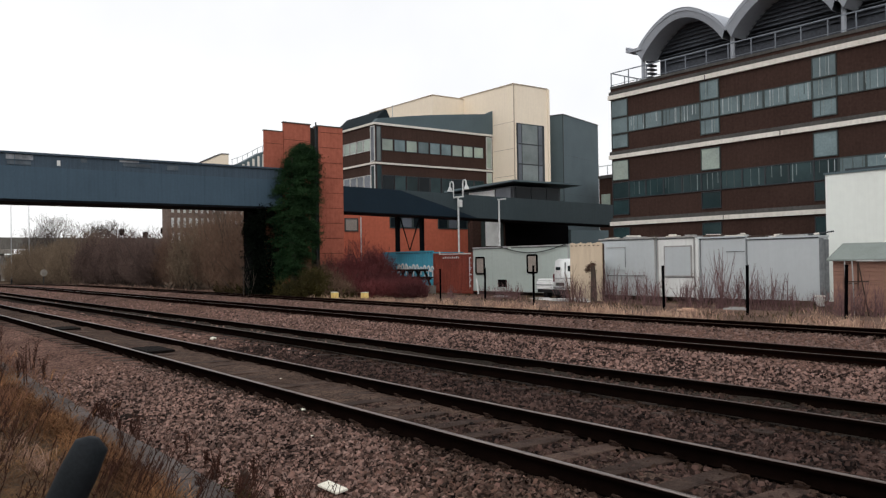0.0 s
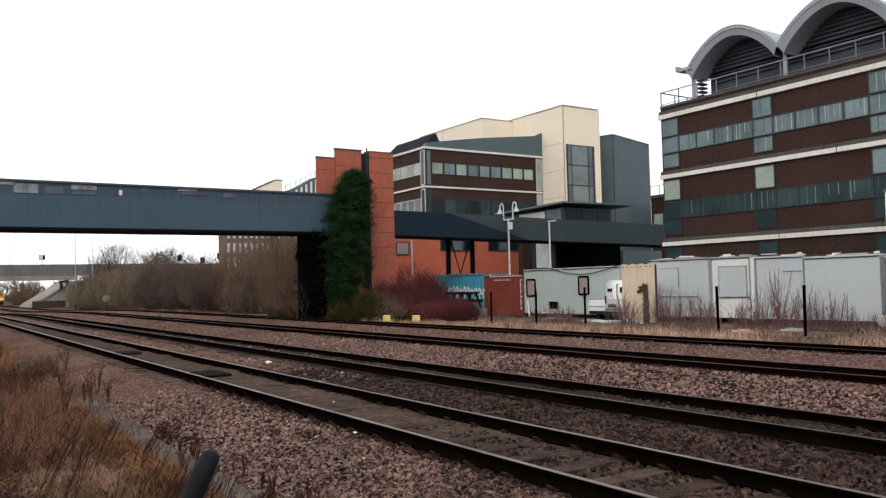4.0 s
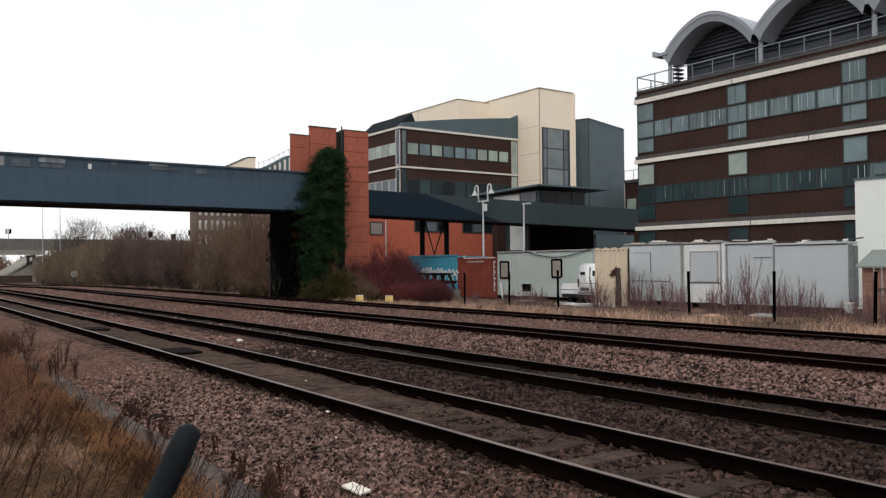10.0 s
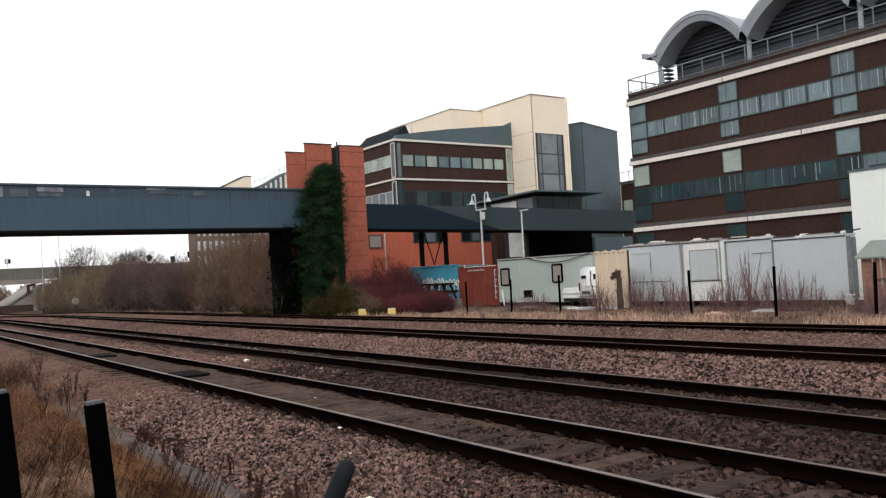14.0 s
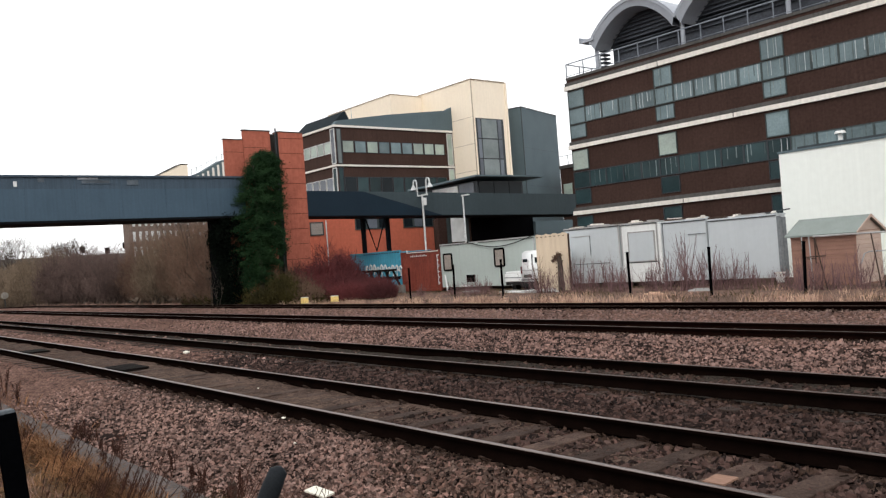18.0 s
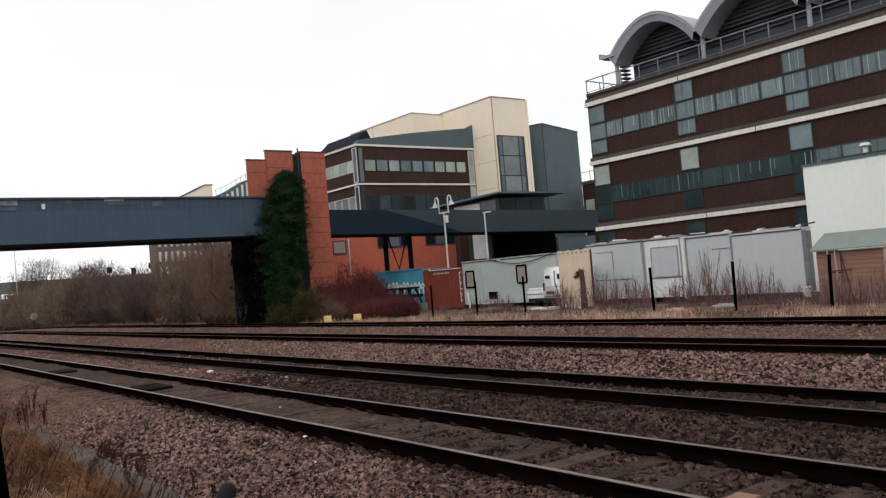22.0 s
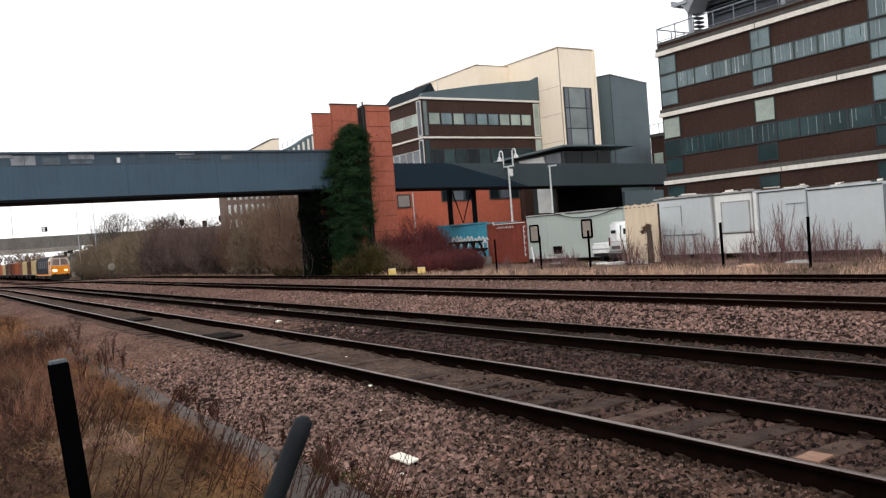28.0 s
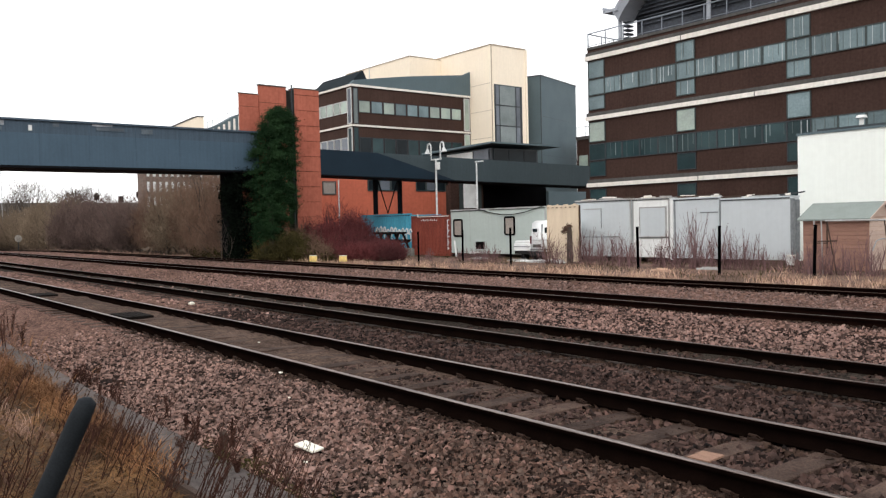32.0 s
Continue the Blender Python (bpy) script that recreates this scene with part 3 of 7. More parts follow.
track_root = {}
for key, (r0, r1) in TRACKS.items():
    mid = (r0 + r1) / 2
    name = {"a": "bright-topped rails on weathered grey sleepers", "b": "dark steel rails on half-buried sleepers",
            "c": "dark steel rails on ballast", "d": "rusty steel rails beside the yard, used by the freight train"}[key]
    root = base("railway_track", 0, mid, 0, "railway track of " + name, "track", "tracks", "structure")
    track_root[key] = root
    root.location.z = CANT[key][0]
    root.rotation_euler.x = -math.asin(CANT[key][1] / 1.505)
    body_me, head_me = rail_mesh(-380, 160)
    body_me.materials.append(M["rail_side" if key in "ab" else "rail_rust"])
    head_me.materials.append(M[{"a": "rail_head", "d": "rail_head_rusty"}.get(key, "rail_head_dull")])
    for y in (r0 - mid, r1 - mid):
        rail = new("rail", body_me)
        rail.parent, rail.location = root, (0, y, 0)
        top = new("rail_head", head_me)
        top.parent = rail
        top["label"] = "worn shiny running surface"

# sleepers of the nearest track one by one, the rest joined
sl = boxes((-0.125, 0.125, -1.25, 1.25, -0.12, 0.0), bevel=0.015)
sl_me = bpy.data.meshes.new("sleeper")
sl.to_mesh(sl_me)
sl.free()
sl_me.materials.append(M["sleeper"])
sl2_me = sl_me.copy()
sl2_me.materials.clear()
sl2_me.materials.append(M["sleeper_dark"])
for key in "ab":
    for i in range(70):
        s = new("sleeper", sl_me if key == "a" else sl2_me)
        s.parent = track_root[key]
        s.location = (3.54 - 0.664 * i + random.uniform(-0.03, 0.03), random.uniform(-0.02, 0.02), (-0.16 if key == "a" else -0.205) + random.uniform(-0.006, 0.004))
        s.rotation_euler = (0, 0, radians(random.uniform(-0.8, 0.8)))
for key in "abcd":
    bm = bmesh.new()
    x0 = -45 if key in "ab" else 6
    for i in range(200 if key in "ab" else 280):
        x = x0 - 0.664 * i
        add_box(bm, x - 0.125, x + 0.125, -1.25, 1.25, float(sag(x)) - 0.3, float(sag(x)) + (-0.17 if key == "a" else -0.18) + random.uniform(-0.006, 0.004))
    tagged(part("distant_sleepers", bm, M["sleeper" if key == "a" else "sleeper_dark"], track_root[key]), kind="stuff")

# ---- big brown office block, parallel to the line ----
def window_pane(name, x0, x1, y, z0, z1, parent, glass_key, frame_key="frame_dark", f=0.05, axis="x", out=-1):
    """A pane with its own frame, set just proud of a wall plane. axis x: along the wall at y; axis y: along a wall at x = y."""
    bm = bmesh.new()
    w = [(x0, x1, z0, z0 + f), (x0, x1, z1 - f, z1), (x0, x0 + f, z0 + f, z1 - f), (x1 - f, x1, z0 + f, z1 - f)]
    for a0, a1, b0, b1 in w:
        if axis == "x":
            add_box(bm, a0, a1, min(y, y + out * 0.06), max(y, y + out * 0.06), b0, b1)
        else:
            add_box(bm, min(y, y + out * 0.06), max(y, y + out * 0.06), a0, a1, b0, b1)
    fr = part(name, bm, M[frame_key], parent)
    g0, g1 = sorted((y + out * 0.006, y + out * 0.03))
    if axis == "x":
        bm = boxes((x0 + f, x1 - f, g0, g1, z0 + f, z1 - f))
    else:
        bm = boxes((g0, g1, x0 + f, x1 - f, z0 + f, z1 - f))
    part("pane", bm, M[glass_key], fr)
    return fr


BY0 = 39.0
office = base("office_block", -33.9, BY0, GROUND, "long four-storey office block of brown brick with white bands", "building")


def at_office(bm):
    bmesh.ops.translate(bm, verts=bm.verts, vec=(33.9, -BY0, -GROUND))
    return bm


def office_part(name, bm, m, parent=None, label=""):
    return part(name, at_office(bm), M[m], parent or office, label)


XL, XR = -33.9, 22.0
office_part("wall", boxes((XL, XR, BY0, BY0 + 14, GROUND, 12.35)), "brick_brown")
for z0, z1 in ((11.68, 11.94), (7.96, 8.2), (3.81, 4.05)):
    office_part("band", boxes((XL - 0.12, XR, BY0 - 0.16, BY0, z0, z1), (XL - 0.12, XL, BY0, BY0 + 14, z0, z1)), "white_band", label="white painted concrete band")
    office_part("string_course", boxes((XL - 0.08, XR, BY0 - 0.10, BY0, z1, z1 + 0.22)), "band_grey")
COLS = [(-33.85, -32.55)] + [(-27.4 + 6.5 * i, -26.16 + 6.5 * i) for i in range(7)]


def office_window(x0, x1, z0, z1, g):
    fr = window_pane("window", x0 + 33.9, x1 + 33.9, 0, z0 - GROUND, z1 - GROUND, office, g, "frame_green" if g != "glass_green" else "frame_dark", 0.05)
    return fr


for ci, (c0, c1) in enumerate(COLS):
    for z0, z1, g in ((10.53, 11.6, "glass_pale"), (9.5, 10.48, "glass_pale"), (8.6, 9.45, "glass_pale"), (6.6, 7.85, "glass_light" if ci < 2 else "glass_pale"),
                      (5.46, 6.5, "glass_green" if ci < 3 else "glass_pale"), (4.46, 5.41, "glass_green"), (2.6, 3.7, "glass_green")):
        office_window(c0, c1, z0, z1, g)
for i in range(7):
    a = COLS[i][1]
    b = COLS[i + 1][0]
    k = 4
    for j in range(k):
        x0, x1 = a + (b - a) * j / k, a + (b - a) * (j + 1) / k
        office_window(x0, x1, 9.5, 10.48, "glass_pale")
        office_window(x0, x1, 5.46, 6.5, "glass_green" if i < 2 else "glass_pale")
# pale vertical blinds hang in most of the panes as thin bright slats, some drawn, some parted
def blinds(x0, x1, z0, z1, n, tone):
    for q in range(n):
        x = x0 + (x1 - x0) * (q + random.uniform(0.1, 0.9)) / n
        drop = random.choice((0.0, 0.0, 0.0, 0.15, 0.35)) * (z1 - z0)
        office_part("blind", boxes((x, x + random.uniform(0.018, 0.05), BY0 - 0.045, BY0 - 0.032, z0 + drop, z1)), random.choice(tone))


for i in range(5):
    a, b = COLS[i][1], COLS[i + 1][0]
    for z0, z1, n, tone in ((9.57, 10.42, 19, ("blind", "blind_pale", "blind_pale", "blind_grey")), (5.54, 6.42, 11, ("blind", "blind_grey", "blind_grey"))):
        blinds(a + 0.1, b - 0.1, z0, z1, n, tone)
for i in range(1, 5):
    a, b = COLS[i]
    for z0, z1 in ((10.6, 11.53), (9.57, 10.42), (8.67, 9.38), (5.54, 6.42)):
        blinds(a + 0.1, b - 0.1, z0, z1, 3, ("blind", "blind_pale", "blind_grey"))
for z0, x in ((11.62, -27.0), (7.93, -22.6), (11.62, -14.2), (7.93, -9.9), (3.78, -26.0)):  # open joints in the concrete bands
    office_part("band_joint", boxes((x, x + 0.05, BY0 - 0.165, BY0 - 0.16, z0 + 0.035, z0 + 0.33)), "band_grey")
# roof deck, railing
office_part("roof_deck", boxes((XL, XR, BY0 - 0.05, BY0 + 14, 12.35, 12.5)), "band_grey")
for z in (12.6, 13.34):
    office_part("handrail" if z > 13.2 else "midrail", boxes((XL, XR, BY0 + 0.02, BY0 + 0.06, z, z + (0.06 if z > 13.2 else 0.025)), (XL, XL + 0.04, BY0 + 0.07, BY0 + 6, z, z + (0.06 if z > 13.2 else 0.025))), "rail_galv")
x = XL
while x < 4:
    office_part("railing_post", boxes((x, x + 0.05, BY0 + 0.02, BY0 + 0.07, 12.5, 13.34)), "rail_galv")
    x += 1.38
for i in range(5):
    office_part("railing_post", boxes((XL, XL + 0.05, BY0 + 1.3 + i * 1.2, BY0 + 1.35 + i * 1.2, 12.5, 13.34)), "rail_galv")
# plant-room wall and barrel vaults
VY = 40.6
office_part("plant_wall", boxes((-32.0, XR, VY + 0.9, VY + 9, 12.5, 14.4)), "louvre")
VW, VR = 6.25, 1.88
for i in range(7):
    x0 = -32.58 + VW * i
    n = 22
    outer, inner = [], []
    for j in range(n + 1):
        u = j / n
        xx = x0 + VW * u
        zz = 14.46 + VR * math.sin(math.pi * u) ** 0.82
        outer.append((xx, zz + 0.12))
        inner.append((xx, zz - 0.06))
    bm = bmesh.new()
    rings = []
    for yy in (VY - 0.7, VY + 8):
        rings.append(([bm.verts.new((p[0], yy, p[1])) for p in outer], [bm.verts.new((p[0], yy, p[1])) for p in inner]))
    (o0, i0), (o1, i1) = rings
    for j in range(n):
        bm.faces.new((o0[j], o0[j + 1], o1[j + 1], o1[j]))
        bm.faces.new((i0[j], i1[j], i1[j + 1], i0[j + 1]))
        bm.faces.new((o0[j], i0[j], i0[j + 1], o0[j + 1]))
    for a, b, c, d in ((o0[0], o1[0], i1[0], i0[0]), (o0[n], i0[n], i1[n], o1[n])):
        bm.faces.new((a, b, c, d))
    office_part("vault", bm, "vault_edge", label="pale grey barrel-vaulted roof")
    bm = bmesh.new()
    a = [bm.verts.new((p[0], VY - 0.72, p[1] + 0.03)) for p in outer]
    b = [bm.verts.new((p[0] + (VW / 2 - (p[0] - x0)) * 0.09, VY - 0.55, p[1] - 0.36)) for p in inner]
    c = [bm.verts.new((p[0] + (VW / 2 - (p[0] - x0)) * 0.09, VY + 0.9, p[1] - 0.36)) for p in inner]
    for j in range(n):
        bm.faces.new((a[j], b[j], b[j + 1], a[j + 1]))
        bm.faces.new((b[j], c[j], c[j + 1], b[j + 1]))
    office_part("vault_soffit", bm, "vault_under")
    office_part("tympanum", prism([(x0 + 0.3, 14.2)] + [(p[0], p[1] - 0.1) for p in inner[1:-1]] + [(x0 + VW - 0.3, 14.2)], "y", VY + 0.9, VY + 1.0), "louvre")
    for k in range(11):
        z = 13.75 + 0.23 * k
        u = 0.0 if z < 14.35 else math.asin(min(1.0, ((z + 0.1 - 14.25) / VR) ** (1 / 0.82))) / math.pi
        a0, a1 = x0 + VW * max(u, 0.11 if i == 0 else 0.0) + 0.05, x0 + VW * (1 - u) - 0.05
        if a1 - a0 > 0.4:
            office_part("louvre", prism([(VY + 0.74, z), (VY + 0.9, z + 0.04), (VY + 0.9, z + 0.09), (VY + 0.74, z + 0.05)], "x", a0, a1), "louvre_slat")
    office_part("column", tube([(x0 + 0.08, VY - 0.1, 12.5), (x0 + 0.08, VY - 0.1, 14.4)], 0.13, 10), "vault_edge")
office_part("gutter_spout", boxes((-33.2, -32.2, VY - 0.75, VY + 0.1, 14.62, 14.8), (-33.32, -33.2, VY - 0.78, VY + 0.12, 14.66, 14.98)), "vault_edge")
for i in range(6):
    office_part("louvre_fin", boxes((-32.62, -32.25, VY + 0.3, VY + 0.9, 12.8 + i * 0.25, 12.9 + i * 0.25)), "louvre")

# ---- footbridge over the tracks ----
FX0, FX1 = -46.6, -44.0
foot = base("footbridge", FX1, 21, GROUND, "enclosed blue-grey steel footbridge crossing the tracks", "footbridge")


def foot_part(name, bm, m, parent=None, label=""):
    bmesh.ops.translate(bm, verts=bm.verts, vec=(-FX1, -21, -GROUND))
    return part(name, bm, M[m], parent or foot, label)


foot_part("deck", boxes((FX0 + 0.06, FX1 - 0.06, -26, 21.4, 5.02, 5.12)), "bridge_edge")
y = -26.0
while y < 21.3:
    y1 = min(y + 2.37, 21.4)
    for xs in ((FX1 - 0.05, FX1), (FX0, FX0 + 0.05)):
        foot_part("side_panel", boxes((*xs, y + 0.004, y1 - 0.004, 5.12, 6.735)), "bridge_blue")
        foot_part("upper_panel", boxes((xs[0] + 0.01, xs[1] - 0.01, y, y1, 6.735, 7.34)), "bridge_roof")
    foot_part("rib", boxes((FX1, FX1 + 0.012, y - 0.012, y + 0.012, 5.14, 7.34)), "bridge_blue")
    y = y1
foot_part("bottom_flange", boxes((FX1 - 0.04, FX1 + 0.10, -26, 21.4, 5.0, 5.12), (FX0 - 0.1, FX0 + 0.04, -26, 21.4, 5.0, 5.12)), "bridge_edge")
foot_part("roof", boxes((FX0 - 0.08, FX1 + 0.08, -26, 21.4, 7.34, 7.44)), "bridge_roof")
for y0, y1, z0, z1, key in ((-13.9, -12.6, 7.12, 7.3, "grimy"), (-10.2, -9.0, 6.82, 7.2, "grimy_dark"), (-6.6, -5.4, 7.14, 7.3, "grimy"), (-3.4, -2.2, 6.8, 7.2, "grimy_dark"), (-0.9, 0.2, 7.12, 7.3, "grimy"),
                           (1.4, 2.4, 6.8, 7.26, "grimy_dark"), (3.2, 4.3, 7.16, 7.32, "grimy"), (4.22, 5.3, 6.79, 7.26, "grimy"), (5.6, 6.4, 6.8, 7.16, "grimy_dark"), (6.8, 8.0, 7.06, 7.3, "grimy"),
                           (6.85, 7.9, 6.82, 7.0, "grimy_dark"), (10.2, 10.5, 7.08, 7.3, "grimy_dark"), (12.1, 13.1, 7.22, 7.34, "grimy"), (12.3, 13.7, 7.02, 7.18, "grimy_dark"), (14.6, 15.2, 6.95, 7.2, "grimy_dark")):
    foot_part("window", boxes((FX1 - 0.012, FX1 + 0.004, y0, y1, z0, z1)), key, label="grimy translucent window strip")
    foot_part("window_sill", boxes((FX1 - 0.01, FX1 + 0.016, y0 - 0.03, y1 + 0.03, z0 - 0.03, z0)), "bridge_roof")
foot_part("notice", boxes((FX1, FX1 + 0.02, 9.08, 9.24, 6.85, 7.12)), "white_paint")
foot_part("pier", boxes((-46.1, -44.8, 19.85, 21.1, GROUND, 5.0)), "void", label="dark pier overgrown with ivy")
foot_part("pier", boxes((-46.1, -44.6, -18.6, -17.3, GROUND, 5.0)), "concrete_dark")

# ---- red brick stair tower ----
tower = base("stair_tower", -44, 24, GROUND, "stepped red brick stair tower at the end of the footbridge", "tower")


def tower_part(name, bm, m, parent=None, label=""):
    bmesh.ops.translate(bm, verts=bm.verts, vec=(44, -24, -GROUND))
    return part(name, bm, M[m], parent or tower, label)


for i in range(12):  # courses of panels with recessed joints
    z0, z1 = GROUND + i * 0.93, min(GROUND + (i + 1) * 0.93 - 0.028, 10.16)
    tower_part("brick_panel", boxes((-44.6, -43.98, 23.83, 25.53, z0, z1)), "brick_red")
tower_part("wall", boxes((-44.62, -44.05, 23.86, 25.5, GROUND, 10.1)), "mortar")
tower_part("wall", boxes((-44.42, -44.25, 21.64, 23.42, GROUND, 10.22)), "brick_red")
for z in (9.2, 7.7):
    tower_part("joint", boxes((-44.26, -44.245, 21.64, 23.42, z, z + 0.03), (-44.31, -44.295, 20.40, 21.62, z - 0.3, z - 0.27)), "mortar")
tower_part("wall", boxes((-44.42, -44.3, 20.40, 21.62, GROUND, 9.65)), "brick_red")
tower_part("side_wall", boxes((-50.5, -44.62, 25.2, 25.5, GROUND, 9.0)), "brick_red")
# streaked dark liner paints the shade of the right-hand block
tower_part("recess", boxes((-44.8, -44.5, 23.42, 23.86, GROUND, 10.12), (-44.5, -43.99, 23.80, 23.826, GROUND, 10.12)), "recess_shade", label="recess between the tower blocks, painted dark for its shade")
tower_part("downpipe", tube([(-44.1, 23.72, GROUND), (-44.1, 23.72, 10.4)], 0.05), "frame_dark")
tower_part("coping", boxes((-44.66, -43.95, 23.8, 25.56, 10.16, 10.22)), "band_grey")
tower_part("coping", boxes((-44.46, -44.2, 21.6, 23.45, 10.22, 10.28)), "band_grey")
tower_part("coping", boxes((-44.46, -44.26, 20.36, 21.6, 9.65, 9.7)), "band_grey")

# ---- dark link walkway from the tower to the offices ----
link = base("link_walkway", -44, 26, GROUND, "dark enclosed link walkway raised on steel trestles", "walkway")


def link_part(name, bm, m, parent=None, label=""):
    bmesh.ops.translate(bm, verts=bm.verts, vec=(44, -26, -GROUND))
    return part(name, bm, M[m], parent or link, label)


def lz(y, top):
    u = (y - 25.5) / 24.5
    return (6.56 - 0.40 * u) if top else (5.0 - 0.49 * u)


Y0, Y1, YA, YB = 25.53, 52.0, 29.8, 36.4
# one flat wall in two tones, parted along a diagonal
link_part("wall", prism([(Y0, lz(Y0, 0)), (YB, lz(YB, 0)), (YA, lz(YA, 1)), (Y0, lz(Y0, 1))], "x", -46.1, -44.0), "walk_dark", label="dark navy stretch of the wall")
link_part("wall", prism([(YB, lz(YB, 0)), (Y1, lz(Y1, 0)), (Y1, lz(Y1, 1)), (YA, lz(YA, 1))], "x", -46.1, -44.0), "walk_grey", label="dark grey stretch of the wall")
link_part("bottom_edge", prism([(Y0, lz(Y0, 0) - 0.06), (Y1, lz(Y1, 0) - 0.06), (Y1, lz(Y1, 0)), (Y0, lz(Y0, 0))], "x", -46.15, -43.97), "bridge_edge")
for yy in (30.72, 32.76):
    link_part("trestle_leg", boxes((-46.0, -45.75, yy, yy + 0.24, 2.475, 4.82)), "bridge_edge")
link_part("brace", tube([(-45.9, 31.1, 4.78), (-45.9, 31.85, 2.55), (-45.9, 32.7, 4.76)], 0.055, 6), "bridge_edge")

# ---- orange brick building behind the walkway ----
orange = base("brick_workshop", -53.8, 35.84, GROUND, "low orange-red brick workshop with strip windows", "building")


def orange_part(name, bm, m, parent=None, label=""):
    bmesh.ops.translate(bm, verts=bm.verts, vec=(53.8, -35.84, -GROUND))
    return part(name, bm, M[m], parent or orange, label)


orange_part("wall", boxes((-58, -53.8, 28.0, 43.4, GROUND, 6.1)), "brick_orange")
orange_part("roof", boxes((-58, -53.7, 28.0, 43.45, 6.1, 6.25)), "slate_dark")
for a, b, k in ((31.3, 32.5, 1), (35.42, 38.75, 3), (40.2, 43.35, 3)):
    for j in range(k):
        window_pane("window", a - 35.84 + (b - a) * j / k, a - 35.84 + (b - a) * (j + 1) / k, 0.0, (4.16 if k == 1 else 4.47) - GROUND, (5.2 if k == 1 else 5.4) - GROUND, orange,
                    "pane_beige" if k == 1 else "glass_dark" if j != 1 else "glass_bluegrey", "band_grey" if k == 1 else "frame_green", 0.09, "y", 1)
orange_part("downpipe", tube([(-53.7, 32.7, GROUND), (-53.7, 32.7, 5.3)], 0.05), "lamp_white")

# brown brick link; the shade of its undercroft is a solid black box
under = base("undercroft_block", -50, 42, GROUND, "brown brick link block, its undercroft shade painted as a black box", "building")


def under_part(name, bm, m, parent=None, label=""):
    bmesh.ops.translate(bm, verts=bm.verts, vec=(50, -42, -GROUND))
    return part(name, bm, M[m], parent or under, label)


under_part("wall", boxes((-50.35, -50, 40.85, 44.3, GROUND, 5.2)), "brick_brown")
# flat white colour stands for the sky reflected in the pane
under_part("window", boxes((-50.0, -49.95, 42.12, 43.62, 2.95, 5.15)), "van_white", label="tall window painted white for the sky in its glass")
for yy in (41.7, 43.63):
    under_part("window_frame", boxes((-50.0, -49.93, yy, yy + 0.4, 2.6, 5.15)), "frame_green")
# solid black block in place of the shaded opening
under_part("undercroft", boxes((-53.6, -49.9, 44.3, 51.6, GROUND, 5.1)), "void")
under_part("plinth", boxes((-60, -49.6, 51.6, 56.5, GROUND, 4.35)), "slate_clad", label="blue-grey clad plinth wall")

# ---- brown and cream office building in the middle ----
mid_b = base("stepped_office", -63, 40, GROUND, "stepped office building of brown brick, grey roof and cream render", "building")


def mid_part(name, bm, m, parent=None, label=""):
    bmesh.ops.translate(bm, verts=bm.verts, vec=(63, -40, -GROUND))
    return part(name, bm, M[m], parent or mid_b, label)


mid_part("wall", boxes((-80, -63, 40, 54.26, GROUND, 14.7)), "brick_umber")
for z0, z1 in ((14.5, 14.7), (10.86, 11.03)):
    mid_part("band", boxes((-63, -62.86, 39.86, 54.26, z0, z1)), "white_band")
    mid_part("band", boxes((-80, -63, 39.86, 40, z0, z1)), "white_band")
# wedge of the rising roof over the front, parapet over the side
mid_part("roof_slope", prism([(39.93, 14.72), (41.4, 16.1), (41.6, 16.1), (42.3, 14.72)], "x", -70.4, -63.42), "slate_roof", label="steep dark slate roof edge")
mid_part("roof_fascia", prism([(39.9, 14.72), (54.26, 14.72), (54.26, 17.15), (53.4, 16.75), (50.3, 16.42), (46.2, 15.95), (43.4, 15.55), (40.3, 15.08)], "x", -63.4, -62.9), "slate_clad", label="blue-grey sheet fascia of a rising roof")
for i in range(9):
    a = 40.72 + i * 1.378
    fr = window_pane("window", a - 40, a + 1.26 - 40, 0.0, 12.16 - GROUND, 13.28 - GROUND, mid_b, ("glass_light", "glass_pale", "glass_light", "glass_pale", "glass_pale", "glass_pale", "glass_light", "glass_light", "glass_light")[i], "frame_dark", 0.045, "y", 1)
for i in range(9):
    a = 40.72 + i * 1.378
    window_pane("window", a - 40, a + 1.3 - 40, 0.0, 8.3 - GROUND, 9.9 - GROUND, mid_b, "glass_green" if i % 3 else "glass_dark", "frame_dark", 0.07, "y", 1)
mid_part("brown_panel", boxes((-62.99, -62.95, 39.9, 54.26, 11.06, 11.15)), "brick_umber")
for i in range(5):
    a = -69.9 + i * 1.25
    window_pane("window", a + 63, a + 1.13 + 63, 0.0, 12.16 - GROUND, 13.28 - GROUND, mid_b, "glass_light", "frame_light", 0.06, "x", -1)
    window_pane("window", a + 63, a + 1.13 + 63, 0.0, 8.3 - GROUND, 9.9 - GROUND, mid_b, "glass_bluegrey", "frame_light", 0.06, "x", -1)
# corner glazing
for z0, z1, g in ((11.1, 14.4, "glass_bluegrey"), (7.0, 10.78, "glass_green")):
    window_pane("corner_window", 0.12, 0.66, 0.0, z0 - GROUND, z1 - GROUND, mid_b, "glass_mid" if z0 > 10 else g, "frame_dark", 0.07, "y", 1)
    window_pane("corner_window", -0.75, 0.0, 0.0, z0 - GROUND, z1 - GROUND, mid_b, g, "frame_light", 0.1, "x", -1)
for z0, z1 in ((11.1, 14.4), (7.0, 10.78)):
    window_pane("end_window", 13.4, 14.15, 0.0, z0 - GROUND, z1 - GROUND, mid_b, "glass_light", "frame_light", 0.1, "y", 1)
